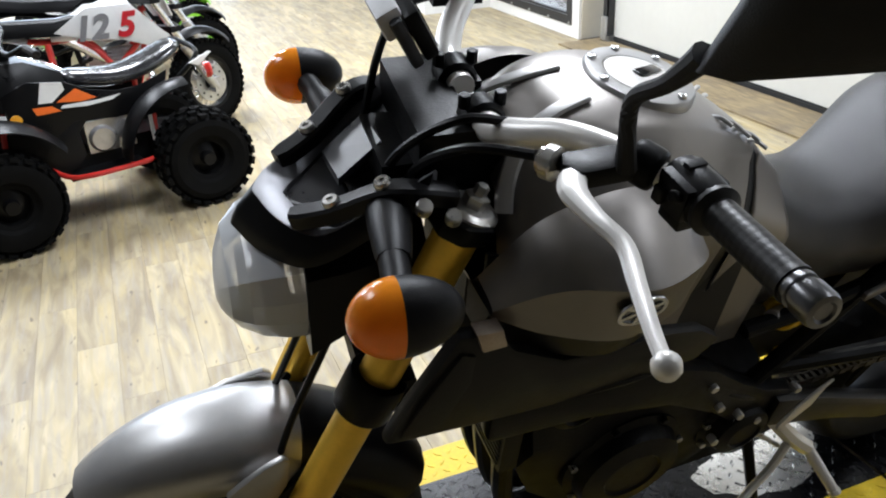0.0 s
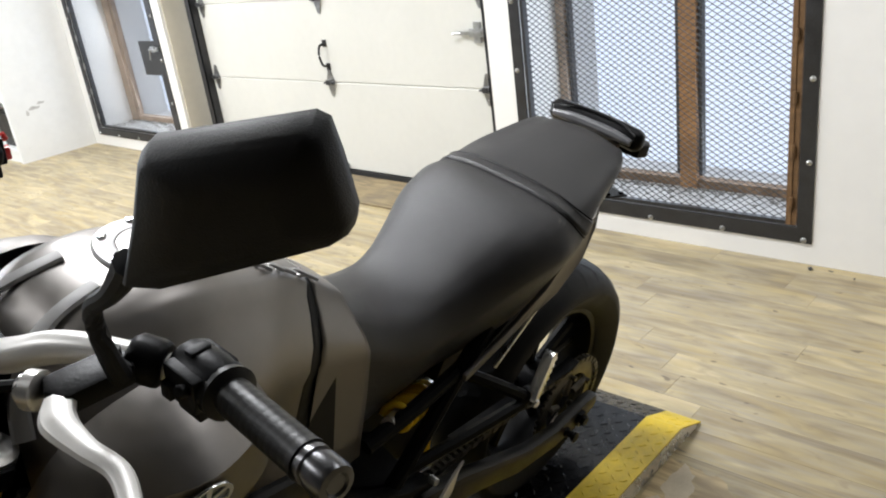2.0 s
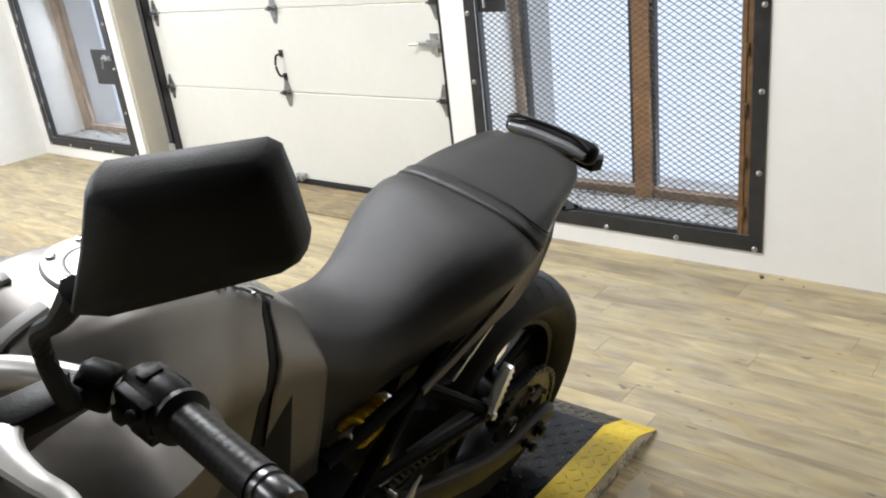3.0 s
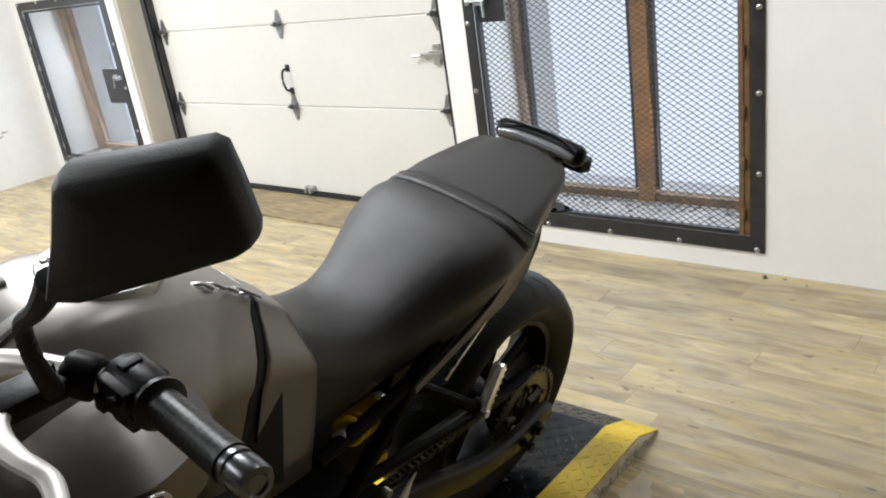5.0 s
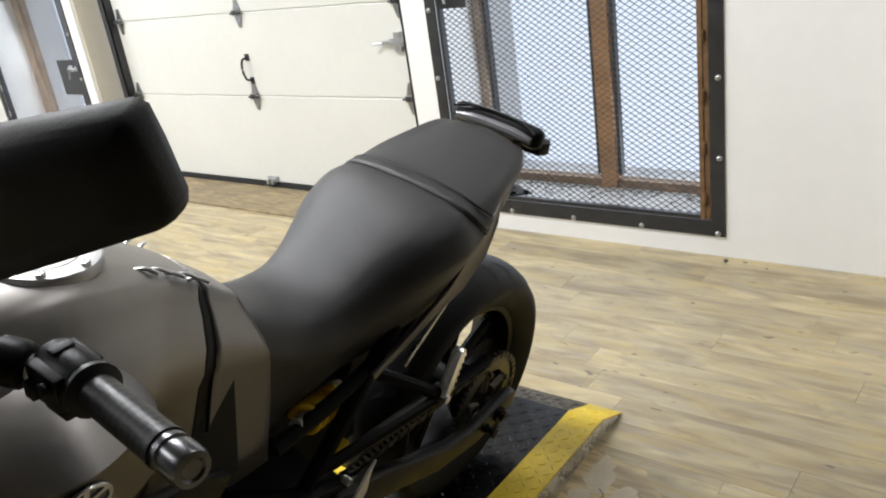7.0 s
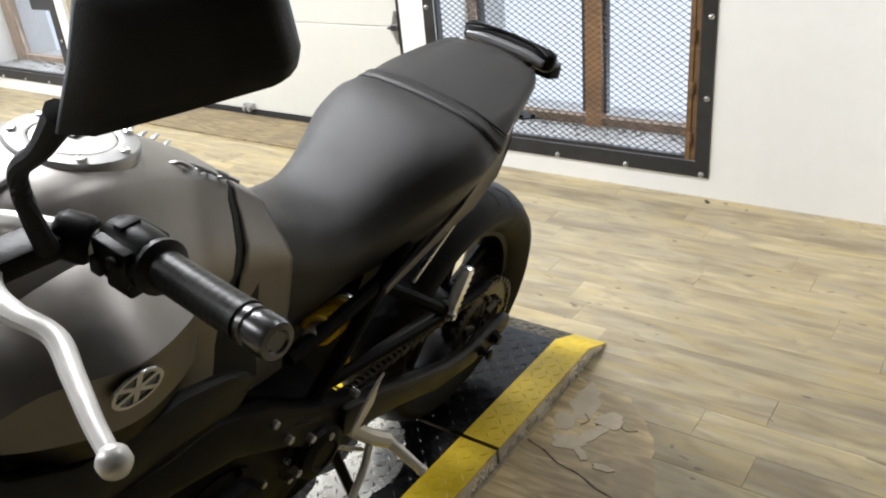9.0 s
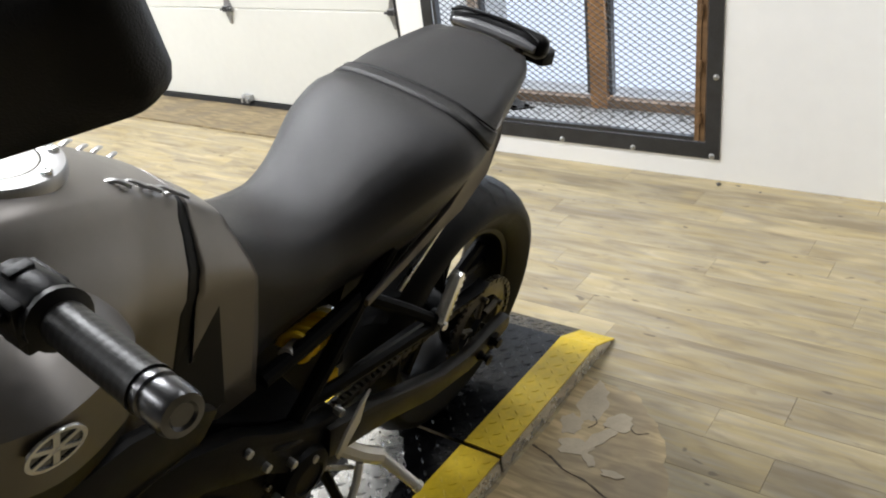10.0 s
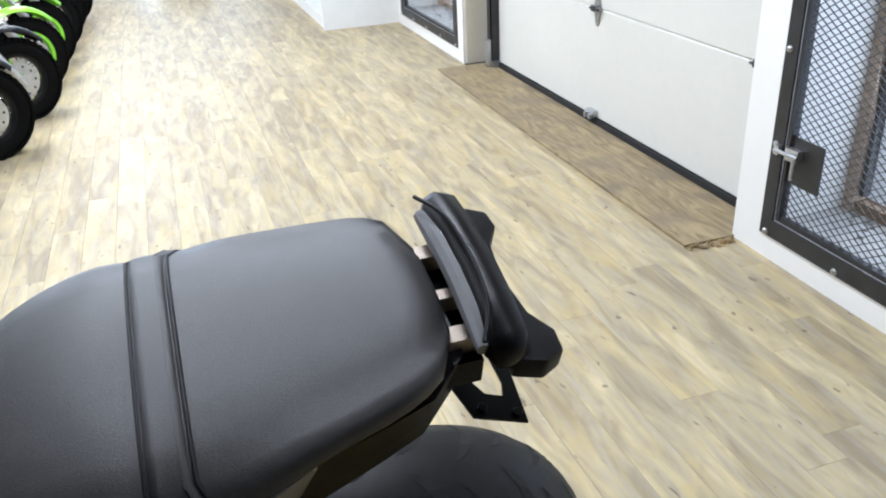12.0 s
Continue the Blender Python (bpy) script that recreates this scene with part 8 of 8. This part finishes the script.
thin("floor_patch", ragged([(1.42, 0.60), (1.62, 0.56), (1.86, 0.66), (1.99, 0.78), (2.00, 0.930), (1.42, 0.930)], 9, 0.006), 0.0003, 0.0022, M_PLY2, "bare plywood patch where the vinyl is torn away beside the deck", "floor patch")
for k, (cx, cy, rx, ry, tw) in enumerate(((1.915, 0.865, 0.075, 0.036, 8), (1.815, 0.880, 0.042, 0.026, 30), (1.745, 0.835, 0.030, 0.040, 0), (1.80, 0.792, 0.055, 0.018, -24), (1.868, 0.775, 0.030, 0.034, 30), (1.72, 0.785, 0.030, 0.011, 50), (1.70, 0.72, 0.012, 0.026, 0))):
    n, ph = 44, random.uniform(0, 6)
    o = [(rx * math.cos(i * 2 * math.pi / n) * (1 + 0.16 * math.sin(2 * i * 2 * math.pi / n + ph) + 0.11 * math.sin(5 * i * 2 * math.pi / n + 2 * ph) + random.uniform(-0.05, 0.05)), ry * math.sin(i * 2 * math.pi / n) * (1 + 0.16 * math.cos(3 * i * 2 * math.pi / n + ph) + 0.12 * math.sin(7 * i * 2 * math.pi / n + ph) + random.uniform(-0.06, 0.06))) for i in range(n)]
    a = radians(tw)
    thin("putty_blob", [(cx + x * math.cos(a) - y * math.sin(a), cy + x * math.sin(a) + y * math.cos(a)) for x, y in o], 0.0026, 0.0005 + 0.0003 * k, M_PUTTY, "dried grey putty smear on the bare plywood", "putty")
for pts, wd in (([(1.705, 0.925), (1.69, 0.87), (1.665, 0.82), (1.655, 0.76), (1.63, 0.70), (1.615, 0.62)], 0.0045), ([(1.835, 0.80), (1.86, 0.785), (1.865, 0.755), (1.85, 0.725), (1.865, 0.70)], 0.0028), ([(1.865, 0.845), (1.845, 0.825), (1.82, 0.835)], 0.0028)):
    C = smooth_path([(x, y, 0) for x, y in pts], 30)
    side_a, side_b = [], []
    for i, p in enumerate(C):
        d = (C[min(i + 1, 29)] - C[max(i - 1, 0)]).normalized()
        nrm = Vector((-d.y, d.x, 0))
        w = wd * random.uniform(0.15, 0.85)
        side_a.append((p.x + nrm.x * w, p.y + nrm.y * w))
        side_b.append((p.x - nrm.x * w * 0.4, p.y - nrm.y * w * 0.4))
    thin("floor_tear", side_a + side_b[::-1], 0.0027, 0.0012, M_CRACK, "dark torn vinyl edge on the plywood patch", "floor tear")


def scrap(x, y, s, turn, mat, label, cat):
    """A crumpled flake."""
    bm = bmesh.new()
    n = 5
    g = [[bm.verts.new((s * (i / n - 0.5) + random.uniform(-0.06, 0.06) * s, s * 0.55 * (j / n - 0.5) + random.uniform(-0.05, 0.05) * s, 0.003 + abs(random.gauss(0, 0.10)) * s)) for j in range(n + 1)] for i in range(n + 1)]
    for i in range(n):
        for j in range(n):
            bm.faces.new((g[i][j], g[i + 1][j], g[i + 1][j + 1], g[i][j + 1]))
    bmesh.ops.solidify(bm, geom=bm.faces[:], thickness=0.0012)
    bmesh.ops.transform(bm, matrix=pose(x, y, 0.0, 0, 0, turn), verts=bm.verts)
    lo = min(v.co.z for v in bm.verts)
    for v in bm.verts:
        v.co.z -= lo - 0.0005
    tagged(part("scrap", bm, mat, None, smooth=0), label, cat)


scrap(2.66, 0.115, 0.055, 10, M_PAPER, "crumpled white paper scrap on the floor", "paper scrap")
for x, y, s, tw in ((3.29, 1.02, 0.030, 30), (3.30, 0.95, 0.018, 70), (3.27, 0.86, 0.014, 10)):
    scrap(x, y, s, tw, M_CRUMB, "grey dust crumb at the foot of the wall", "litter")
for x, y, s, tw in ((3.20, 2.475, 0.075, 12), (3.285, 2.47, 0.060, -15), (3.14, 2.48, 0.045, 40), (3.25, 2.455, 0.05, 5)):
    scrap(x, y, s, tw, M_PLY2, "torn plywood splinter at the end of the threshold board", "splinter")

# ---- the plank floor ----
fl = tagged(block("floor", (-4.2, 3.33, -9.0, 13.5, -0.05, -0.004), M_SUB), "worn honey and grey vinyl plank floor", "floor", kind="structure")
tagged(block("ground", (-60, 60, -60, 60, -0.35, -0.3), M_SUB), "plain ground outside", "ground", kind="structure")
PW, PL = 0.118, 0.915


def plank_mesh(length):
    bm = bmesh.new()
    g, h = 0.0003, 0.0006
    a, b = PW / 2 - g, length / 2 - g
    lo = [bm.verts.new((x, y, -0.0035)) for x, y in ((-a, -b), (a, -b), (a, b), (-a, b))]
    mi = [bm.verts.new((x, y, -h)) for x, y in ((-a, -b), (a, -b), (a, b), (-a, b))]
    hi = [bm.verts.new((x, y, 0)) for x, y in ((-a + h, -b + h), (a - h, -b + h), (a - h, b - h), (-a + h, b - h))]
    for r, s in ((lo, mi), (mi, hi)):
        for i in range(4):
            bm.faces.new((r[i], r[(i + 1) % 4], s[(i + 1) % 4], s[i]))
    bm.faces.new(hi)
    me = bpy.data.meshes.new("plank")
    bm.to_mesh(me)
    bm.free()
    me.materials.append(M_PLANK)
    return me


plank_data = plank_mesh(PL)
rest_v, rest_f, near = [], [], 0
nx, x0 = int((3.33 + 4.2) / PW), -4.2
for i in range(nx + 1):
    xc = 3.33 - (i + 0.5) * PW
    shift = random.random() * PL
    for j in range(26):
        yc = -9.0 - shift + (j + 0.5) * PL
        if yc - PL / 2 > 13.3:
            continue
        if 0.3 < xc and -0.6 < yc < 7.2 and near < 300 and not (xc < 1.0 and yc < 0.9):
            p = new("plank", plank_data)
            p.parent = fl
            p.location = (xc, yc, 0)
            near += 1
        else:
            n = len(rest_v)
            a, b = PW / 2 - 0.0003, PL / 2 - 0.0003
            rest_v += [(xc - a, yc - b, 0), (xc + a, yc - b, 0), (xc + a, yc + b, 0), (xc - a, yc + b, 0)]
            rest_f.append((n, n + 1, n + 2, n + 3))
me = bpy.data.meshes.new("plank_field")
me.from_pydata(rest_v, [], rest_f)
me.materials.append(M_PLANK_J)
pf = new("plank_field", me)
pf.parent = fl
tagged(pf, "honey and grey vinyl planks", kind="stuff")
